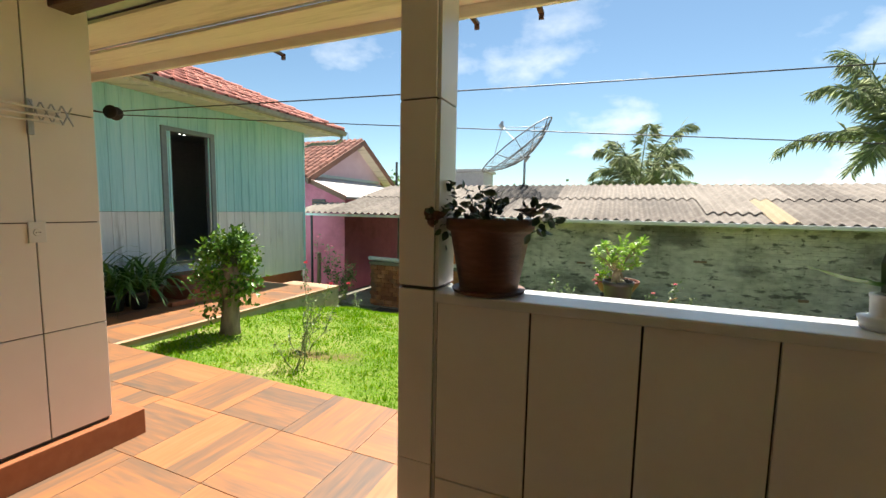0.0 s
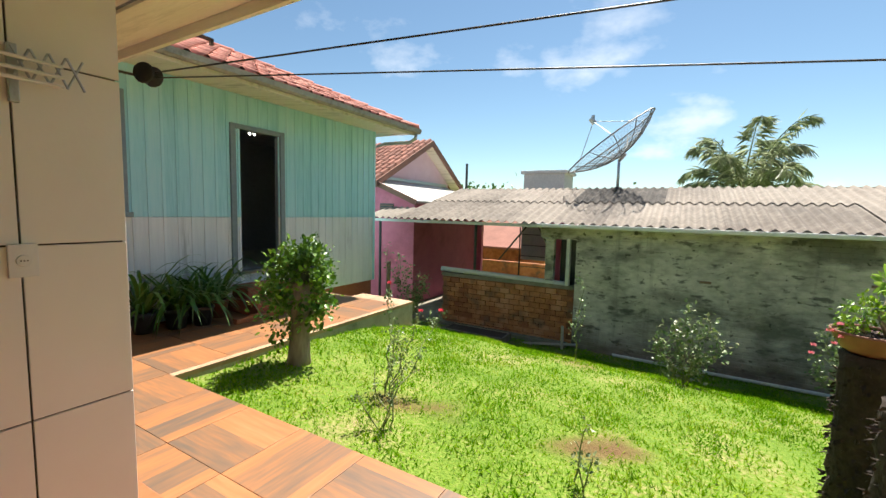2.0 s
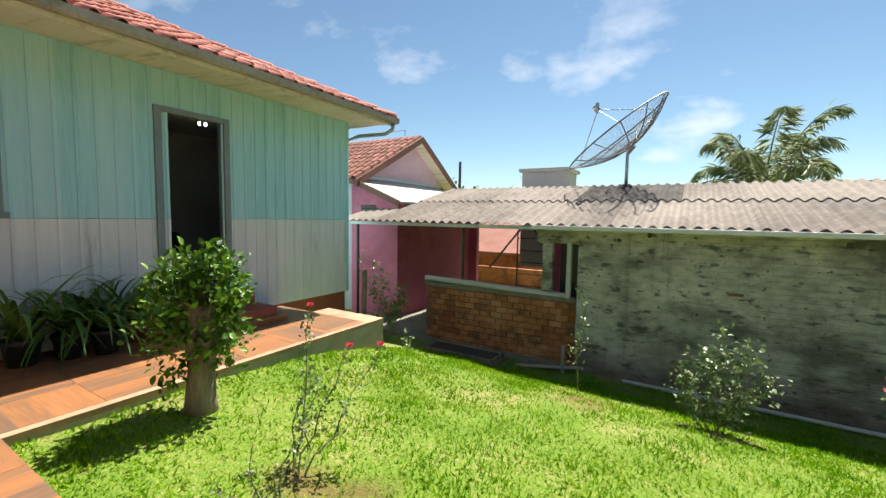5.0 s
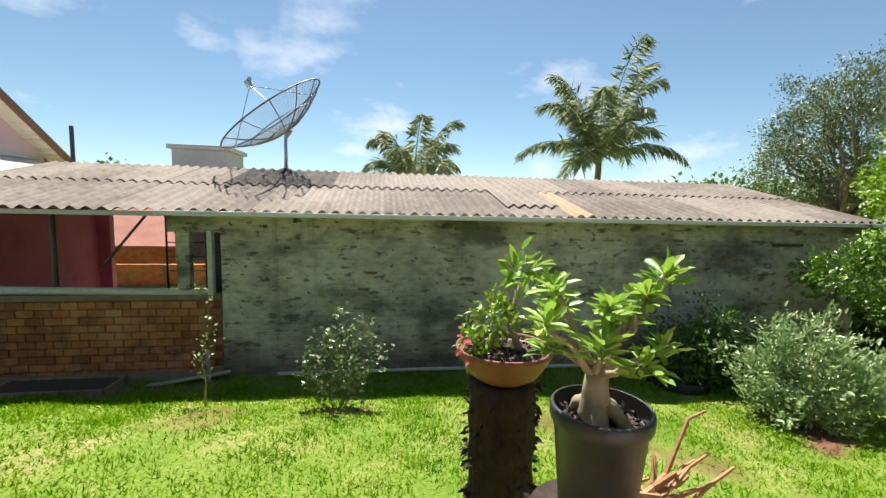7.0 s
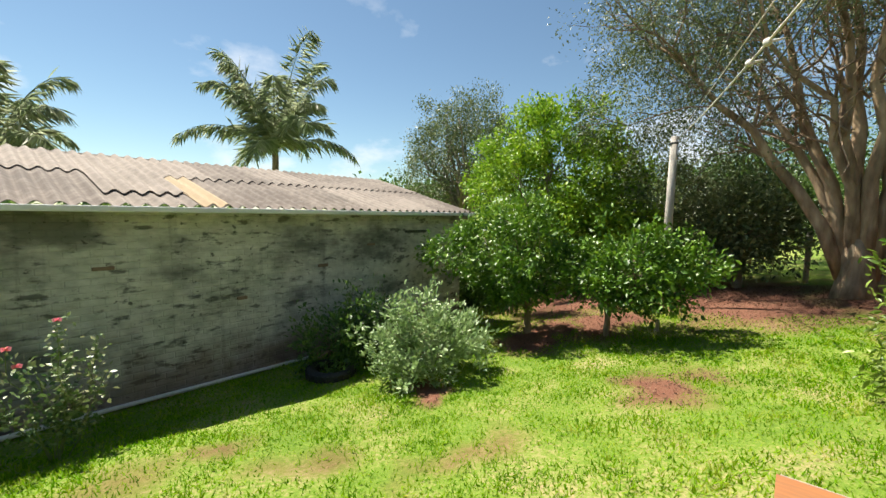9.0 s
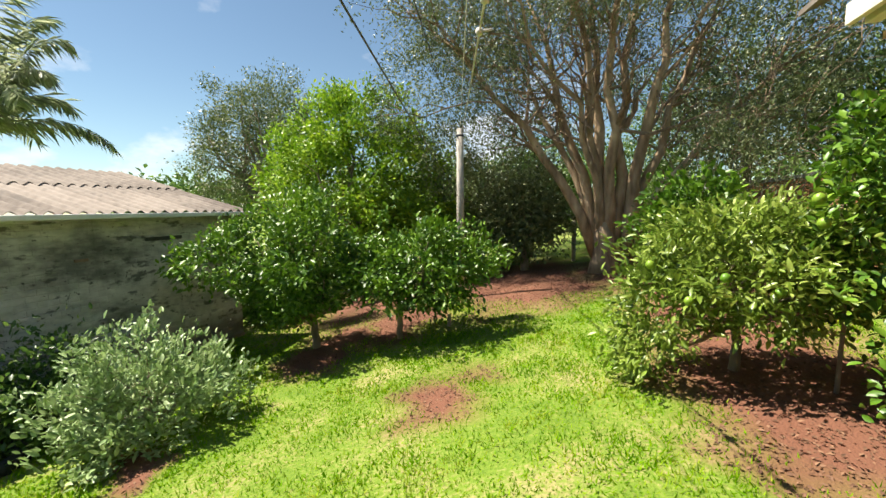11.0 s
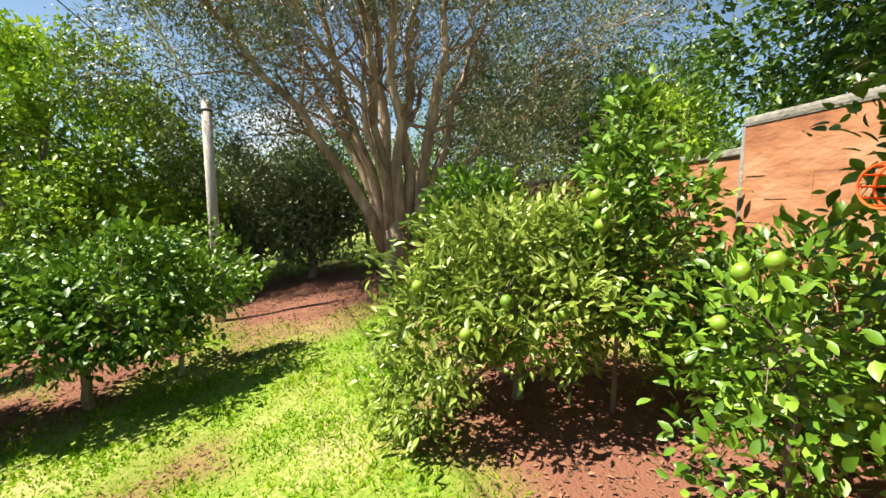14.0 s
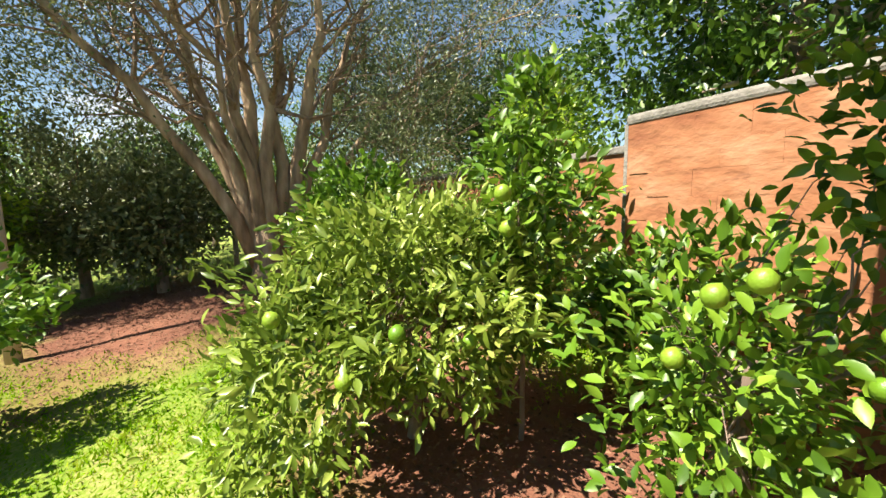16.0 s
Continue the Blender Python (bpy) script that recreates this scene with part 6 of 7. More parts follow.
rose("bare-stemmed young rose in a patch of bare earth", (-3.1, 2.72, gz(-3.1, 2.72)), rng, [(0.15, 0.1, 0.5), (-0.1, 0.05, 0.42), (0.05, 0.2, 0.62), (-0.15, -0.1, 0.3)], 8, 0.022)
rose("small leafy rose seedling in the lawn", (-1.7, 2.85, gz(-1.7, 2.85)), rng, [(0.0, 0.05, 0.36), (0.06, -0.04, 0.25), (-0.05, 0.02, 0.28)], 6, 0.03)
rose("bushy rose with reddish young leaves near the shed wall", (-1.14, 6.13, gz(-1.14, 6.13)), rng, [(0.0, 0.0, 1.02), (0.2, 0.1, 0.85), (-0.3, 0.0, 0.62), (0.36, -0.05, 0.62), (-0.2, 0.1, 0.8), (0.25, -0.1, 0.5), (-0.36, -0.05, 0.46), (0.1, 0.05, 0.72)], 21, 0.056)
rose("rose bush with pink blooms near the shed wall", (0.52, 6.85, gz(0.52, 6.85)), rng, [(-0.25, -0.1, 1.0), (0.05, 0.0, 1.15), (0.3, 0.05, 0.95), (-0.35, 0.0, 0.75), (0.35, -0.05, 0.7), (0.15, 0.1, 0.85), (-0.1, 0.05, 0.8), (0.1, -0.1, 0.6)], 24, 0.05, [(-0.25, -0.1, 1.02), (0.05, 0.0, 1.17), (-0.35, 0.0, 0.80), (-0.2, -0.12, 0.88), (-0.38, -0.08, 0.72)], M_PETAL)
rose("thin climbing stalk tied to a stake by the shed", (-2.5, 6.4, gz(-2.5, 6.4)), rng, [(-0.02, 0.1, 1.22), (0.02, 0.12, 0.95)], 6, 0.042, mat=L_SAGE)
rose("arching rose with pink blossom beside the open bay", (-6.1, 7.3, gz(-6.1, 7.3)), rng, [(-0.5, 0.0, 1.6), (0.1, -0.1, 1.2), (0.5, -0.1, 1.0), (-0.2, 0.0, 1.4), (0.55, -0.1, 0.85), (0.3, 0.0, 1.1), (0.4, 0.1, 1.05)], 26, 0.055, [(-0.5, 0.0, 1.62), (0.15, -0.1, 1.22), (-0.3, 0, 1.3), (-0.15, 0.05, 1.42)], M_PETAL, head=0.035)
rose("low pale seedling at the lawn's end", (-4.95, 6.4, gz(-4.95, 6.4)), rng, [(0, 0, 0.3), (0.05, 0, 0.2)], 6, 0.03, mat=L_SAGE)
stake = solid("garden_stake", tube(B(), [(-3.05, 7.95, gz(-3, 7.95) - 0.1), (-3.06, 7.95, -0.52)], 0.028, 8), M_POLE, "short pale wooden stake by the shed wall", "stake")
post2 = solid("fence_post", tube(B(), [(-6.72, 7.45, -0.6), (-6.70, 7.46, 0.42)], [0.05, 0.045], 10), M_BARK, "old dark wooden fence post beside the house", "post")
bed = thing("planter_bed", "planter bed edged with boards and filled with dark soil", "planter", (-4.7, 7.72, gz(-4.7, 7.72)))
part("soil", box(B(), -0.62, -0.2, -0.05, 0.62, 0.2, 0.08), M_POTSOIL, bed)
for x0, y0, x1, y1 in ((-0.66, -0.24, 0.66, -0.2), (-0.66, 0.2, 0.66, 0.24), (-0.66, -0.2, -0.62, 0.2), (0.62, -0.2, 0.66, 0.2)):
    part("board", box(B(), x0, y0, -0.06, x1, y1, 0.10, 0.004), M_BARK, bed)
plank = solid("loose_plank", box(B(), -0.5, -0.04, 0, 0.5, 0.04, 0.025, 0.003), M_POLE, "loose weathered plank by the shed wall", "plank")
plank.matrix_basis = pose(-3.3, 7.95, gz(-3.3, 7.9) + 0.05, 0, -6, 8)

# ---- stumps with pots ----
rng = np.random.default_rng(95)


def stump(name, label, at, r, h, mat=M_STUMPBARK):
    t = thing(name, label, "stump", at)
    bm = B()
    seg, rows_ = 26, []
    for i in range(13):
        z = h * i / 12
        rows_.append([bm.verts.new(((r * (1 + 0.20 * noise.noise(Vector((math.cos(a) * 3.2, math.sin(a) * 3.2, z * 11))) + 0.06 * math.sin(a * 9))) * math.cos(a), (r * (1 + 0.10 * noise.noise(Vector((math.cos(a) * 2.2, math.sin(a) * 2.2, z * 6 + 5)))) * math.sin(a)), z)) for a in (2 * math.pi * k / seg for k in range(seg))])
    for r0, r1 in zip(rows_, rows_[1:]):
        for k in range(seg):
            bm.faces.new((r0[k], r0[(k + 1) % seg], r1[(k + 1) % seg], r1[k]))
    bm.faces.new(rows_[-1])
    part("log", bm, mat, t, smooth=True)
    V = np.stack([r * 1.02 * np.cos(q := rng.uniform(0, 6.28, 480)), r * 1.02 * np.sin(q), rng.uniform(0.02, h, 480)], -1)
    D = np.stack([np.cos(q), np.sin(q), rng.uniform(-1.4, 0.4, 480)], -1)
    tagged(child("flaking_bark", scatter("flaking_bark", V, D, rng.uniform(0.012, 0.055, 480), 0.020, mat, rng), t), kind="stuff")
    return t


SX, SY_ = -0.29, 3.70
sz = gz(SX, SY_) - 0.03
stump("tall_stump", "tall dark fern-trunk stump carrying a bowl", (SX, SY_, sz), 0.125, 0.76 - sz)
bowl = pot("bowl_pot", "wide terracotta bowl with a small succulent and moss", (SX, SY_, 0.76), [(0.09, 0.0), (0.135, 0.03), (0.17, 0.085), (0.185, 0.115), (0.19, 0.12), (0.19, 0.135)], M_TERRACOTTA, 0.165, 0.11)
crown(bowl, rng, [((-0.05, 0.0, 0.24), (0.10, 0.10, 0.10)), ((-0.1, -0.03, 0.16), (0.07, 0.07, 0.05))], 46, 9, 0.018, 0.032, 0.5, L_BRIGHT, name="plant")
part("stem", tube(tube(B(), [(0.06, -0.02, 0.11), (0.02, 0.0, 0.22), (0.06, 0.02, 0.38)], [0.018, 0.012, 0.007], 7), [(-0.04, 0, 0.1), (-0.05, 0.01, 0.22)], [0.015, 0.006], 7), M_CAUDEX, bowl, smooth=True)
crown(bowl, rng, [((0.07, 0.03, 0.42), (0.09, 0.09, 0.06))], 9, 9, 0.018, 0.07, 0.38, L_SUCC, name="leaves")
bm = B()
for p in ((-0.17, -0.08, 0.17), (-0.19, -0.05, 0.12), (-0.165, -0.1, 0.10)):
    petals(bm, p, 0.028, rng, 9)
part("flower", bm, M_PETAL, bowl, "small pink flowers")
PX, PY = -0.287, 2.995
pz = gz(PX, PY) - 0.03
stump("low_stump", "low broad stump carrying a black pot", (PX, PY, pz), 0.155, 0.72 - pz)
bp = pot("black_pot", "large black plastic pot holding a desert rose", (PX, PY, 0.72), [(0.098, 0.0), (0.105, 0.015), (0.132, 0.235), (0.141, 0.24), (0.145, 0.25), (0.145, 0.272), (0.141, 0.276)], M_BLACKPOT, 0.127, 0.235)
desert = thing("desert_rose", "desert rose with a swollen grey-green trunk and bright leaves", "plant", (PX, PY, 0.955))
desert.scale = (0.64, 0.64, 0.60)
bp.scale = (0.76, 0.76, 1.0)
part("caudex", tube(B(), [(-0.02, 0, -0.02), (-0.02, 0.0, 0.05), (-0.025, 0.0, 0.13), (-0.02, 0.0, 0.21)], [0.072, 0.056, 0.043, 0.036], 14), M_CAUDEX, desert, smooth=True)
bm = B()
for a, l_ in ((0.3, 0.14), (2.0, 0.1), (4.4, 0.13), (5.4, 0.15)):
    tube(bm, [(-0.02, 0, 0.09), (-0.02 + 0.07 * math.cos(a), 0.07 * math.sin(a), 0.05), (-0.02 + l_ * math.cos(a), l_ * math.sin(a), -0.02)], [0.03, 0.028, 0.02], 8)
part("root", bm, M_CAUDEX, desert, smooth=True)
bm, tops = B(), []
for k, (x, y, z) in enumerate(((-0.20, 0.02, 0.30), (-0.13, 0.1, 0.42), (-0.02, -0.05, 0.45), (0.08, 0.1, 0.36), (0.15, 0.0, 0.48), (0.17, -0.06, 0.30), (-0.08, -0.12, 0.33), (0.05, -0.13, 0.27), (-0.25, -0.08, 0.40), (0.10, 0.03, 0.40), (0.22, 0.02, 0.55), (-0.17, 0.05, 0.50))):
    pts, rs = limb(rng, (-0.02, 0, 0.18), (x, y, z), 0.015, 0.007, 0.14, 5)
    tube(bm, pts, rs, 7)
    tops.append((x, y, z))
part("branch", bm, M_CAUDEX, desert, smooth=True)
W, D = [], []
for tp in tops:
    for j in range(24):
        a, el = 2.4 * j, rng.uniform(-0.2, 1.25)
        W.append(np.array(tp) + np.array((0, 0, rng.uniform(-0.05, 0.012))))
        D.append((math.cos(a) * math.cos(el), math.sin(a) * math.cos(el), math.sin(el)))
ln = rng.uniform(0.065, 0.115, len(W))
child("leaves", scatter("leaves", np.array(W), np.array(D), ln, ln * 0.31, L_SUCC, rng, PADDLE_V, FULL_F, roll=0.35), desert)
# dry epiphyte roots on the low stump
bm = B()
for k in range(70):
    a = rng.uniform(-1.2, 1.2)
    p0 = np.array((PX + 0.15 * math.cos(a), PY + 0.15 * math.sin(a), rng.uniform(0.45, 0.74)))
    out = np.array((math.cos(a), math.sin(a), rng.uniform(-0.1, 0.75))) * rng.uniform(0.10, 0.32)
    pts, rs = limb(rng, p0, p0 + out, rng.uniform(0.006, 0.013), 0.004, 0.25, 4)
    tube(bm, pts, rs, 5)
solid("dry_cactus_stems", bm, M_DRYSTEM, "tangle of dry tan cactus stems on the stump", "cactus", kind="stuff")

# ---- porch sill plants ----
sp = pot("sill_pot", "large weathered terracotta pot with a dark jade plant on the sill", (-0.705, 1.02, 1.232), [(0.09, 0.0), (0.094, 0.012), (0.128, 0.195), (0.136, 0.20), (0.142, 0.205), (0.142, 0.238)], M_SILLPOT, 0.122, 0.21)
part("saucer", lathe(B(), [(0.10, 0.0), (0.115, 0.004), (0.12, 0.014), (0.09, 0.014)], 28), M_SILLPOT, sp)
crown(sp, rng, [((-0.07, 0, 0.30), (0.07, 0.06, 0.09)), ((0.0, 0, 0.25), (0.08, 0.08, 0.03)), ((0.14, 0.0, 0.235), (0.05, 0.06, 0.035)), ((-0.13, -0.02, 0.23), (0.05, 0.06, 0.05))], 34, 8, 0.016, 0.032, 0.65, L_DARKSUCC, name="plant")
W = np.tile((0.13, -0.02, 0.25), (26, 1)) + rng.normal(0, 0.004, (26, 3))
D = np.array([(math.cos(2.4 * j), math.sin(2.4 * j), 0.15 + 0.06 * j) for j in range(26)])
tagged(child("rosette", scatter("rosette", W, D, np.linspace(0.062, 0.02, 26), np.linspace(0.030, 0.012, 26), L_ROSETTE, rng, PADDLE_V, FULL_F, roll=0.2), sp, "pale brownish succulent rosette"), kind="stuff")
wp = pot("white_pot", "white plastic pot with a cactus on the sill", (0.275, 1.02, 1.232), [(0.045, 0.0), (0.05, 0.004), (0.055, 0.03), (0.04, 0.032), (0.034, 0.035), (0.036, 0.075), (0.038, 0.08), (0.038, 0.086)], M_WHITEPLASTIC, 0.030, 0.07)
part("cactus", tube(B(), [(0, 0, 0.09), (0.0, 0, 0.16), (0.005, 0, 0.24)], [0.02, 0.026, 0.012], 8), L_DARKSUCC, wp)
child("blade_leaf", raw_mesh("blade_leaf", np.array([(0.0, -0.01, 0.11), (0.0, 0.01, 0.11), (-0.09, -0.012, 0.125), (-0.09, 0.012, 0.125), (-0.17, 0, 0.145), (0, 0, 0.10), (-0.09, 0, 0.115)]), np.array([(0, 5, 2), (5, 6, 2), (5, 1, 3), (5, 3, 6), (2, 6, 4), (6, 3, 4)]), L_STRAP), wp)

# ---- wall fittings ----
orn = thing("dried_leaf_ornament", "brown dried leaf ornament fixed to the porch post", "ornament", (-0.872, 0.931, 1.475))
orn.scale = (0.66, 1.0, 0.66)
for k, (a, ln_, wd) in enumerate(((2.3, 0.050, 0.017), (0.15, 0.075, 0.022), (3.5, 0.035, 0.013), (4.9, 0.055, 0.018))):
    c0, s0 = math.cos(a), math.sin(a)
    bm = B()
    rows_ = []
    for i in range(6):
        u = i / 5
        hw = wd * math.sin(math.pi * min(0.98, 0.08 + 0.9 * u)) + 0.001
        rows_.append([bm.verts.new((c0 * ln_ * u - s0 * hw * v, -0.004 - 0.012 * math.sin(math.pi * u) - 0.004 * (1 - v * v), s0 * ln_ * u + c0 * hw * v)) for v in (-1, 0, 1)])
    for r0, r1 in zip(rows_, rows_[1:]):
        for j in range(2):
            bm.faces.new((r0[j], r0[j + 1], r1[j + 1], r1[j]))
    part("leaf", bm, M_SILLPOT, orn)
part("knot", tube(B(), [(0, 0.0, -0.004), (0, -0.014, 0), (0.0, -0.016, 0.006)], [0.008, 0.010, 0.004], 8), M_BARK, orn)
sock = thing("wall_socket", "white plastic power socket on the tiled wall", "socket", (-3.148, 0.905, 1.335))
part("plate", box(B(), -0.002, -0.037, -0.055, 0.010, 0.037, 0.055, 0.004), M_WHITEPLASTIC, sock)
part("face", lathe(B(), [(0.020, 0.0), (0.018, 0.004)], 16), M_WHITEPLASTIC, sock).matrix_basis = pose(0.010, 0, 0, 0, 90, 0)
for dy in (-0.008, 0.0, 0.008):
    part("pin_hole", box(B(), 0.0142, dy - 0.002, -0.002, 0.0155, dy + 0.002, 0.002), M_STEEL, sock)
rack2 = thing("folding_clothes_rack", "white folding accordion clothes rack on the tiled wall", "clothes rack", (-3.148, 0.98, 1.96))
bm = B()
for k in range(4):
    y0 = -0.08 + k * 0.045
    tube(bm, [(0.03, y0, -0.05), (0.03, y0 + 0.045, 0.05)], 0.004, 6)
    tube(bm, [(0.036, y0, 0.05), (0.036, y0 + 0.045, -0.05)], 0.004, 6)
part("lattice", bm, M_GALV, rack2)
for dz in (-0.045, -0.015, 0.02):
    part("rail", tube(B(), [(0.05, -1.6, dz), (0.05, 0.04, dz - 0.006)], 0.006, 8), M_WHITEPLASTIC, rack2)
part("bracket", box(B(), 0.0, -0.085, -0.12, 0.02, -0.06, 0.06, 0.003), M_GALV, rack2)
spool = thing("line_spool", "black insulator spool holding the washing lines", "spool", (-3.12, 1.285, 2.03))
part("drum", lathe(B(), [(0.036, -0.034), (0.04, -0.026), (0.02, -0.014), (0.02, 0.014), (0.04, 0.026), (0.036, 0.034)], 18), M_RUBBER, spool, smooth=True).matrix_basis = pose(0, 0, 0, 90, 0, 30)
part("hook", tube(B(), [(0, 0, 0.0), (-0.05, -0.03, 0.0), (-0.06, -0.09, 0.0)], 0.005, 6), M_STEEL, spool)
pole = thing("wooden_pole", "weathered wooden pole holding the washing lines", "pole", (9.8, 4.38, gz(9.8, 4.38)))
part("shaft", tube(B(), [(0, 0, -0.1), (0.02, 0.01, 2.0), (0.0, 0.0, 3.02 - gz(9.8, 4.38))], [0.085, 0.08, 0.07], 12), M_POLE, pole, smooth=True)
part("band", lathe(B(), [(0.086, 0), (0.09, 0.02), (0.086, 0.04)], 14, (0, 0, 2.85 - gz(9.8, 4.38))), M_STEEL, pole)


def line(name, label, a, b, sag, r, mat):
    a, b = Vector(a), Vector(b)
    pts = [a + (b - a) * s - Vector((0, 0, sag * 4 * s * (1 - s))) for s in np.linspace(0, 1, 25)]
    return solid(name, tube(B(), pts, r, 6), mat, label, "wire", "washing lines", smooth=True)


line("washing_line", "dark wire washing line across the lawn", (-3.10, 1.30, 2.04), (9.8, 4.34, 2.62), 0.05, 0.0032, M_WIRE)
line("washing_line", "lower dark wire washing line across the lawn", (-3.10, 1.30, 2.02), (9.8, 4.33, 1.45), 0.03, 0.0026, M_WIRE)
ra, rb = Vector((0.7, 1.70, 2.46)), Vector((9.78, 4.34, 2.95))
line("rope_line", "pale knotted rope from the eave to the pole", ra, rb, 0.10, 0.008, M_ROPE)
line("rope_line", "thin pale rope from the eave to the pole", (0.5, 1.78, 2.46), (9.8, 4.38, 3.0), 0.05, 0.004, M_ROPE)
for s in (0.33, 0.38):
    p = ra + (rb - ra) * s - Vector((0, 0, 0.4 * s * (1 - s)))
    solid("rope_knot", tube(tube(B(), [p - Vector((0.05, 0.02, 0.02)), p, p + Vector((0.05, 0.02, 0.02))], [0.014, 0.03, 0.014], 8), [p, p + Vector((0.02, -0.09, 0.01))], [0.012, 0.006], 6), M_ROPE, "knot with a loose end in the pale rope", "knot", smooth=True)
peg = solid("ground_peg", tube(B(), [(7.46, 3.95, gz(7.46, 3.95) - 0.05), (7.47, 3.95, gz(7.46, 3.95) + 0.20)], [0.035, 0.03], 8), M_POLE, "short wooden peg in the lawn", "peg")
for x, y in ((14.2, 2.06), (15.2, 4.45), (14.6, 0.2), (15.6, 6.6)):
    solid("fence_post", tube(B(), [(x, y, gz(x, y) - 0.1), (x, y, gz(x, y) + 1.35)], 0.06, 8), M_POLE, "pale concrete fence post at the garden's end", "post", "fence posts")

fence = thing("iron_fence", "dark iron railing fence behind the trees", "fence", (9.2, 9.3, gz(9.2, 9.3)))
for k in range(30):
    part("picket", tube(B(), [(k * 0.13, 0, 0), (k * 0.13, 0, 1.55)], 0.011, 5), M_STEEL, fence)
for z in (0.25, 1.4):
    part("rail", tube(B(), [(0, 0, z), (3.8, 0, z)], 0.016, 6), M_STEEL, fence)

# ironing board with cloths
ib = thing("ironing_board", "white folding ironing board with pink and red cloths", "ironing board", (-5.53, 1.80, 0))
ib.rotation_euler = (0, 0, radians(-90))
part("top", box(B(), -0.16, -0.95, 0.86, 0.16, 0.28, 0.89, 0.012), M_WHITEPLASTIC, ib)
for dx_ in (-0.12, 0.12):
    part("leg", tube(B(), [(dx_, -0.55, 0.86), (dx_, 0.22, 0.02), (dx_ * 0.9, 0.30, 0.015)], 0.011, 8), M_WHITEPLASTIC, ib)
    part("leg", tube(B(), [(dx_ * 0.7, 0.16, 0.86), (dx_ * 0.7, -0.52, 0.012)], 0.011, 8), M_WHITEPLASTIC, ib)
part("foot_bar", tube(B(), [(-0.13, 0.30, 0.014), (0.13, 0.30, 0.014)], 0.011, 8), M_WHITEPLASTIC, ib)


def cloth(name, label, mat, x0, x1, y0, y1, z, seed):
    bm = B()
    g = []
    for i in range(15):
        row = []
        for j in range(15):
            u, v = i / 14, j / 14
            x, y = x0 + (x1 - x0) * u, y0 + (y1 - y0) * v
            edge = max(abs(u - 0.5), abs(v - 0.5))
            drop = max(0, abs(y - ib.location.y) - 0.17) * 1.6 + max(0, x - ib.location.x - 0.29) * 1.5
            row.append(bm.verts.new((x, y, z + 0.03 * noise.noise(Vector((x * 9, y * 9, seed))) * (1 - edge) - drop)))
        g.append(row)
    for i in range(14):
        for j in range(14):
            bm.faces.new((g[i][j], g[i + 1][j], g[i + 1][j + 1], g[i][j + 1]))
    ob = solid(name, bm, mat, label, "cloth", smooth=True)
    sm = ob.modifiers.new("thickness", "SOLIDIFY")
    sm.thickness = 0.012
    return ob


cloth("white_cloth", "white cloth hanging over the ironing board", M_CLOTHWHITE, -5.93, -5.18, 1.58, 2.02, 0.915, 2)
cloth("red_cloth", "folded red cloth on the ironing board", M_CLOTHRED, -5.88, -5.38, 1.68, 1.94, 0.945, 7)

# fruit picker
fp = thing("fruit_picker", "orange wire basket of a fruit picker on a pole", "fruit picker", (3.24, 0.70, 1.385))
fp.scale = (0.64, 0.64, 0.64)
for k in range(12):
    a = 2 * math.pi * k / 12
    part("wire", tube(B(), [(0.065 * math.cos(a), 0.10, 0.065 * math.sin(a)), (0.072 * math.cos(a), 0.02, 0.072 * math.sin(a)), (0.03 * math.cos(a), -0.12, 0.03 * math.sin(a))], 0.0035, 5), M_ORANGEPLASTIC, fp)
for yy, r in ((0.10, 0.066), (0.03, 0.073), (-0.05, 0.056)):
    part("hoop", tube(B(), [(r * math.cos(a), yy, r * math.sin(a)) for a in np.linspace(0, 2 * math.pi, 22)], 0.004, 5), M_ORANGEPLASTIC, fp)
part("collar", tube(B(), [(0, -0.11, 0), (0, -0.17, -0.005)], 0.032, 12), M_ORANGEPLASTIC, fp)
part("handle", tube(B(), [(0, -0.16, 0), (-0.1, -0.9, -0.6), (-0.25, -1.75, -1.86)], 0.013, 8), M_POLE, fp)

# distant treeline
rng = np.random.default_rng(120)
c, w, out = clumps(rng, [((-38, 70, 2.0), (14, 5, 4.5)), ((-18, 78, 1.5), (12, 5, 3.6)), ((10, 80, 1.0), (25, 6, 2.6)), ((55, 60, 1.5), (16, 14, 5)), ((70, 10, 2), (10, 30, 6)), ((50, -30, 3), (18, 14, 7))], 2600, 12, 0.8)
tagged(new("far_woods", scatter("far_woods", w, out, rng.uniform(0.5, 1.1, len(w)), 0.6, L_DARK, rng, FLAT_V, FLAT_F)), "distant dark green woods", "woods", kind="stuff")

# ---- pieces: floor tiles, bricks, blocks ----
M_WOODTILE = bpy.data.materials.new("wood_look_tile")
M_WOODTILE.use_nodes = True
n_, l_ = M_WOODTILE.node_tree.nodes, M_WOODTILE.node_tree.links
bs = n_["Principled BSDF"]
bs.inputs["Roughness"].default_value = 0.42
tc, sep, oi = n_.new("ShaderNodeTexCoord"), n_.new("ShaderNodeSeparateXYZ"), n_.new("ShaderNodeObjectInfo")
l_.new(tc.outputs["Object"], sep.inputs["Vector"])
strip = n_.new("ShaderNodeMath")
strip.operation = "SNAP"
strip.inputs[1].default_value = 0.1934
l_.new(sep.outputs["Y"], strip.inputs[0])
comb, wh = n_.new("ShaderNodeCombineXYZ"), n_.new("ShaderNodeTexWhiteNoise")
l_.new(strip.outputs["Value"], comb.inputs["X"])
l_.new(oi.outputs["Random"], comb.inputs["Y"])
l_.new(comb.outputs["Vector"], wh.inputs["Vector"])
mp, gn = n_.new("ShaderNodeMapping"), n_.new("ShaderNodeTexNoise")
mp.inputs["Scale"].default_value = (1.6, 16, 1)
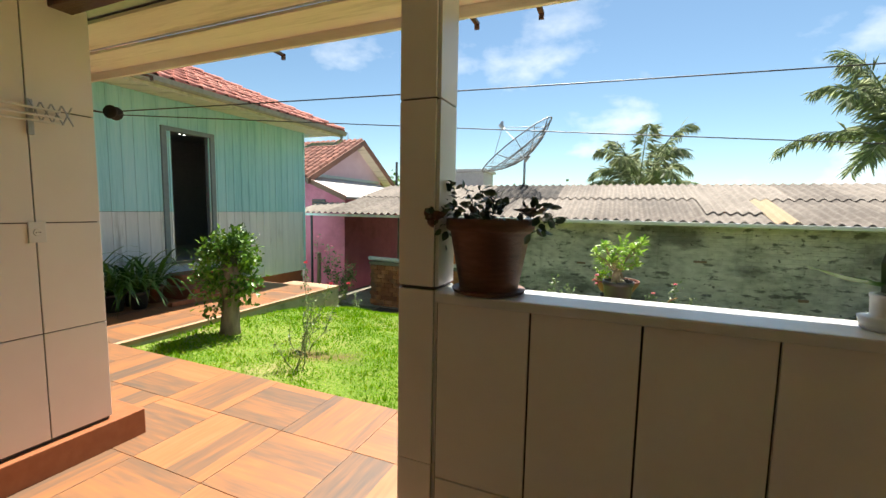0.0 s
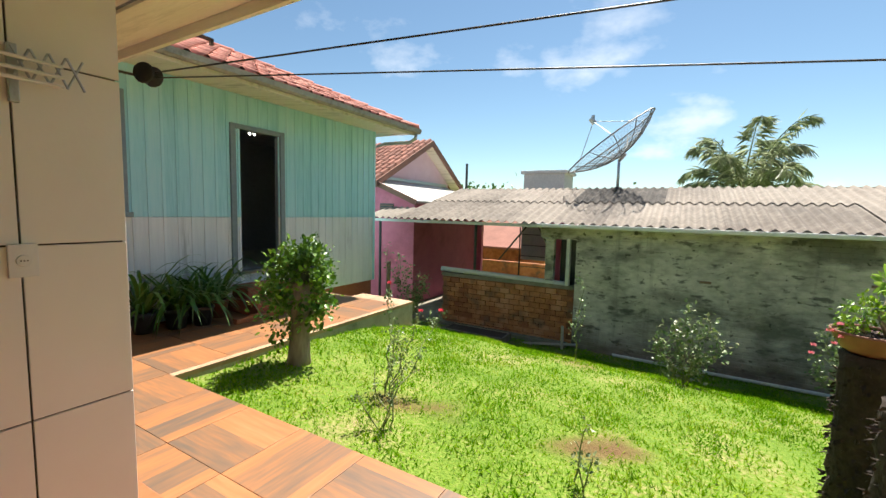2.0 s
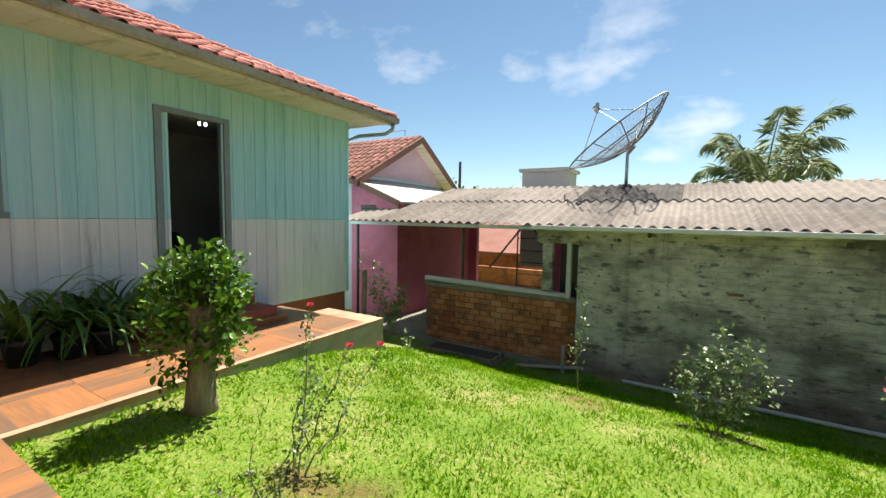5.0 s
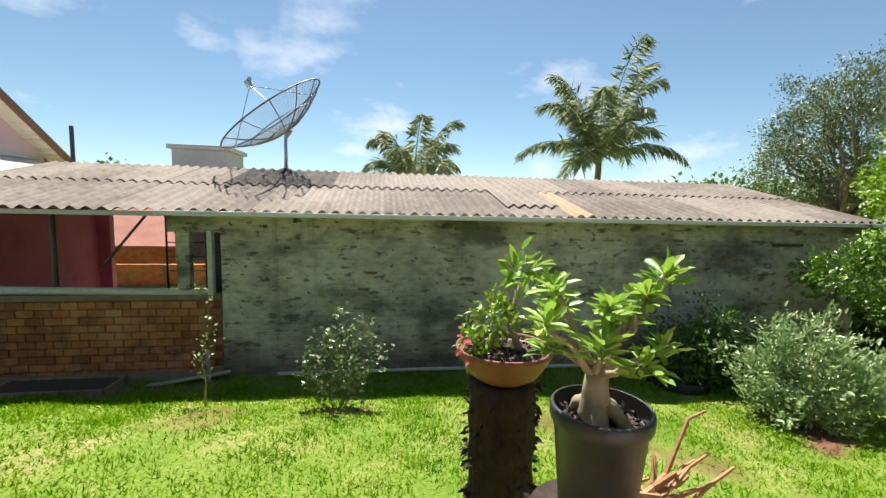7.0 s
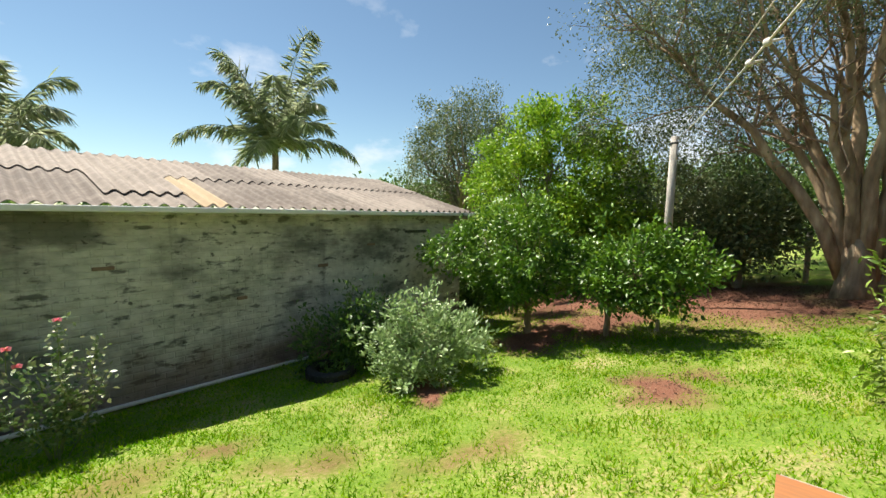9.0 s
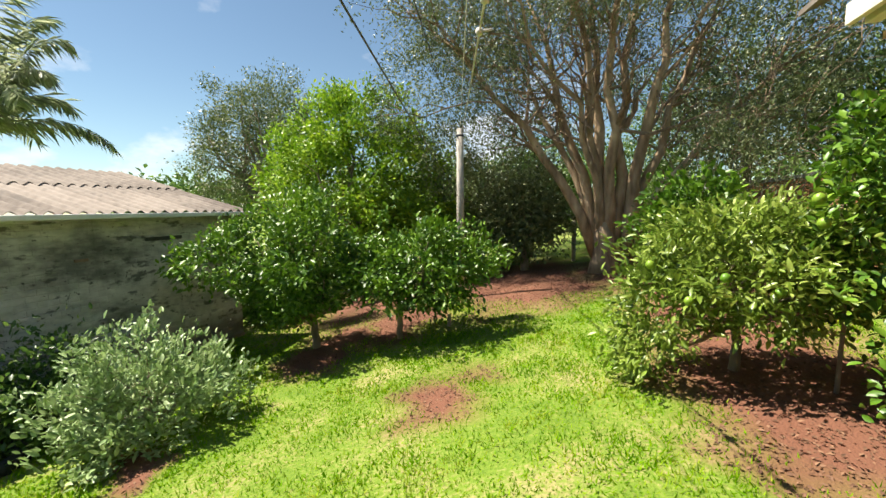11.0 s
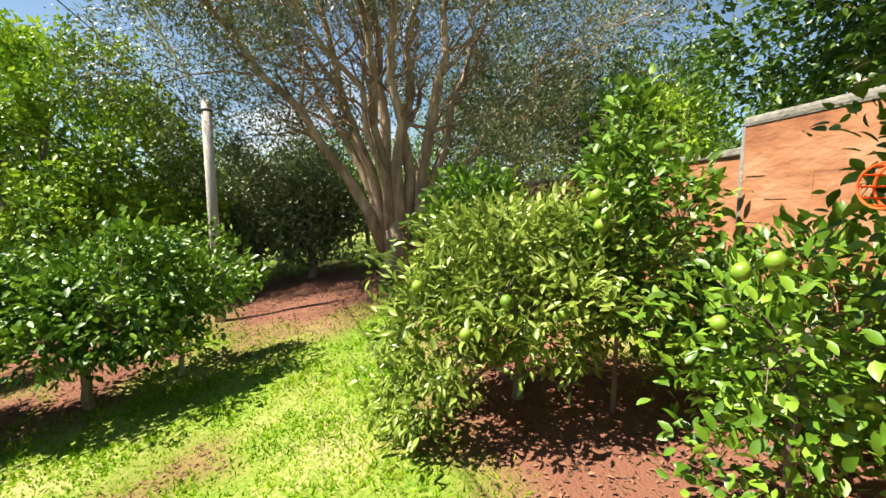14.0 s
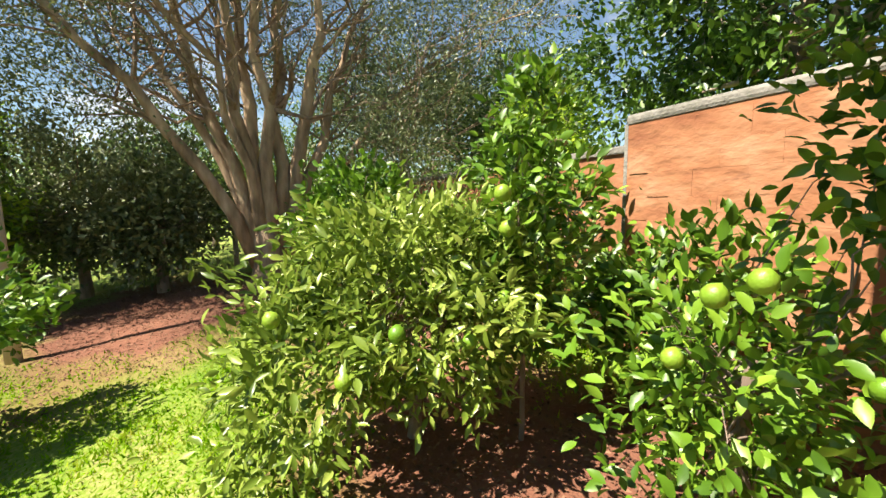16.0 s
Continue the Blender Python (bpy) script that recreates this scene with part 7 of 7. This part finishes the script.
ofs2 = n_.new("ShaderNodeVectorMath")
l_.new(tc.outputs["Object"], ofs2.inputs[0])
l_.new(wh.outputs["Color"], ofs2.inputs[1])
l_.new(ofs2.outputs["Vector"], mp.inputs["Vector"])
l_.new(mp.outputs["Vector"], gn.inputs["Vector"])
gn.inputs["Scale"].default_value, gn.inputs["Detail"].default_value = 2.2, 7.0
ad = n_.new("ShaderNodeMath")
ad.operation = "MULTIPLY_ADD"
ad.inputs[1].default_value = 0.34
l_.new(wh.outputs["Value"], ad.inputs[0])
half2 = n_.new("ShaderNodeMath")
half2.operation = "MULTIPLY"
half2.inputs[1].default_value = 0.6
l_.new(gn.outputs["Fac"], half2.inputs[0])
l_.new(half2.outputs["Value"], ad.inputs[2])
rp = n_.new("ShaderNodeValToRGB")
rp.color_ramp.elements[0].position, rp.color_ramp.elements[0].color = 0.20, (0.125, 0.090, 0.066, 1)
rp.color_ramp.elements[1].position, rp.color_ramp.elements[1].color = 0.84, (0.43, 0.20, 0.09, 1)
rp.color_ramp.elements.new(0.38).color = (0.215, 0.115, 0.062, 1)
rp.color_ramp.elements.new(0.58).color = (0.35, 0.148, 0.058, 1)
l_.new(ad.outputs["Value"], rp.inputs["Fac"])
l_.new(rp.outputs["Color"], bs.inputs["Base Color"])
ft_mesh = mesh_of("floor_tile", box(B(), -TW / 2 + 0.002, -TW / 2 + 0.002, -0.012, TW / 2 - 0.002, TW / 2 - 0.002, 0.0, 0.0015), M_WOODTILE)
for k, (x0, y0) in enumerate(floor_tiles):
    t = child("floor_tile", ft_mesh, terrace)
    i, j = round(x0 / TW), round(y0 / TW)
    t.matrix_basis = pose(x0 + TW / 2, y0 + TW / 2, 0, 0, 0, 90 * ((i + j) % 2))
rng = np.random.default_rng(140)
brick_mesh = mesh_of("brick", box(B(), 0, 0, 0, 0.198, 0.05, 0.095, 0.006), M_BRICK)
for x0, z0 in low_bricks:
    t = child("brick", brick_mesh, low)
    t.matrix_basis = pose(x0, SY - 0.012 + rng.normal(0, 0.004), z0, rng.normal(0, 0.8), rng.normal(0, 0.6), 0)
block_mesh = mesh_of("block", box(B(), 0, 0, 0, 0.3998, 0.06, 0.2036, 0.0015), M_ORANGEWALL)
for x0, z0 in bank_blocks:
    if z0 + 0.2 < 2.03 and x0 + 0.4 < 5.95:
        t = child("block", block_mesh, bank)
        t.matrix_basis = pose(x0, -1.635 + rng.normal(0, 0.0015), z0, 0, 0, 0)
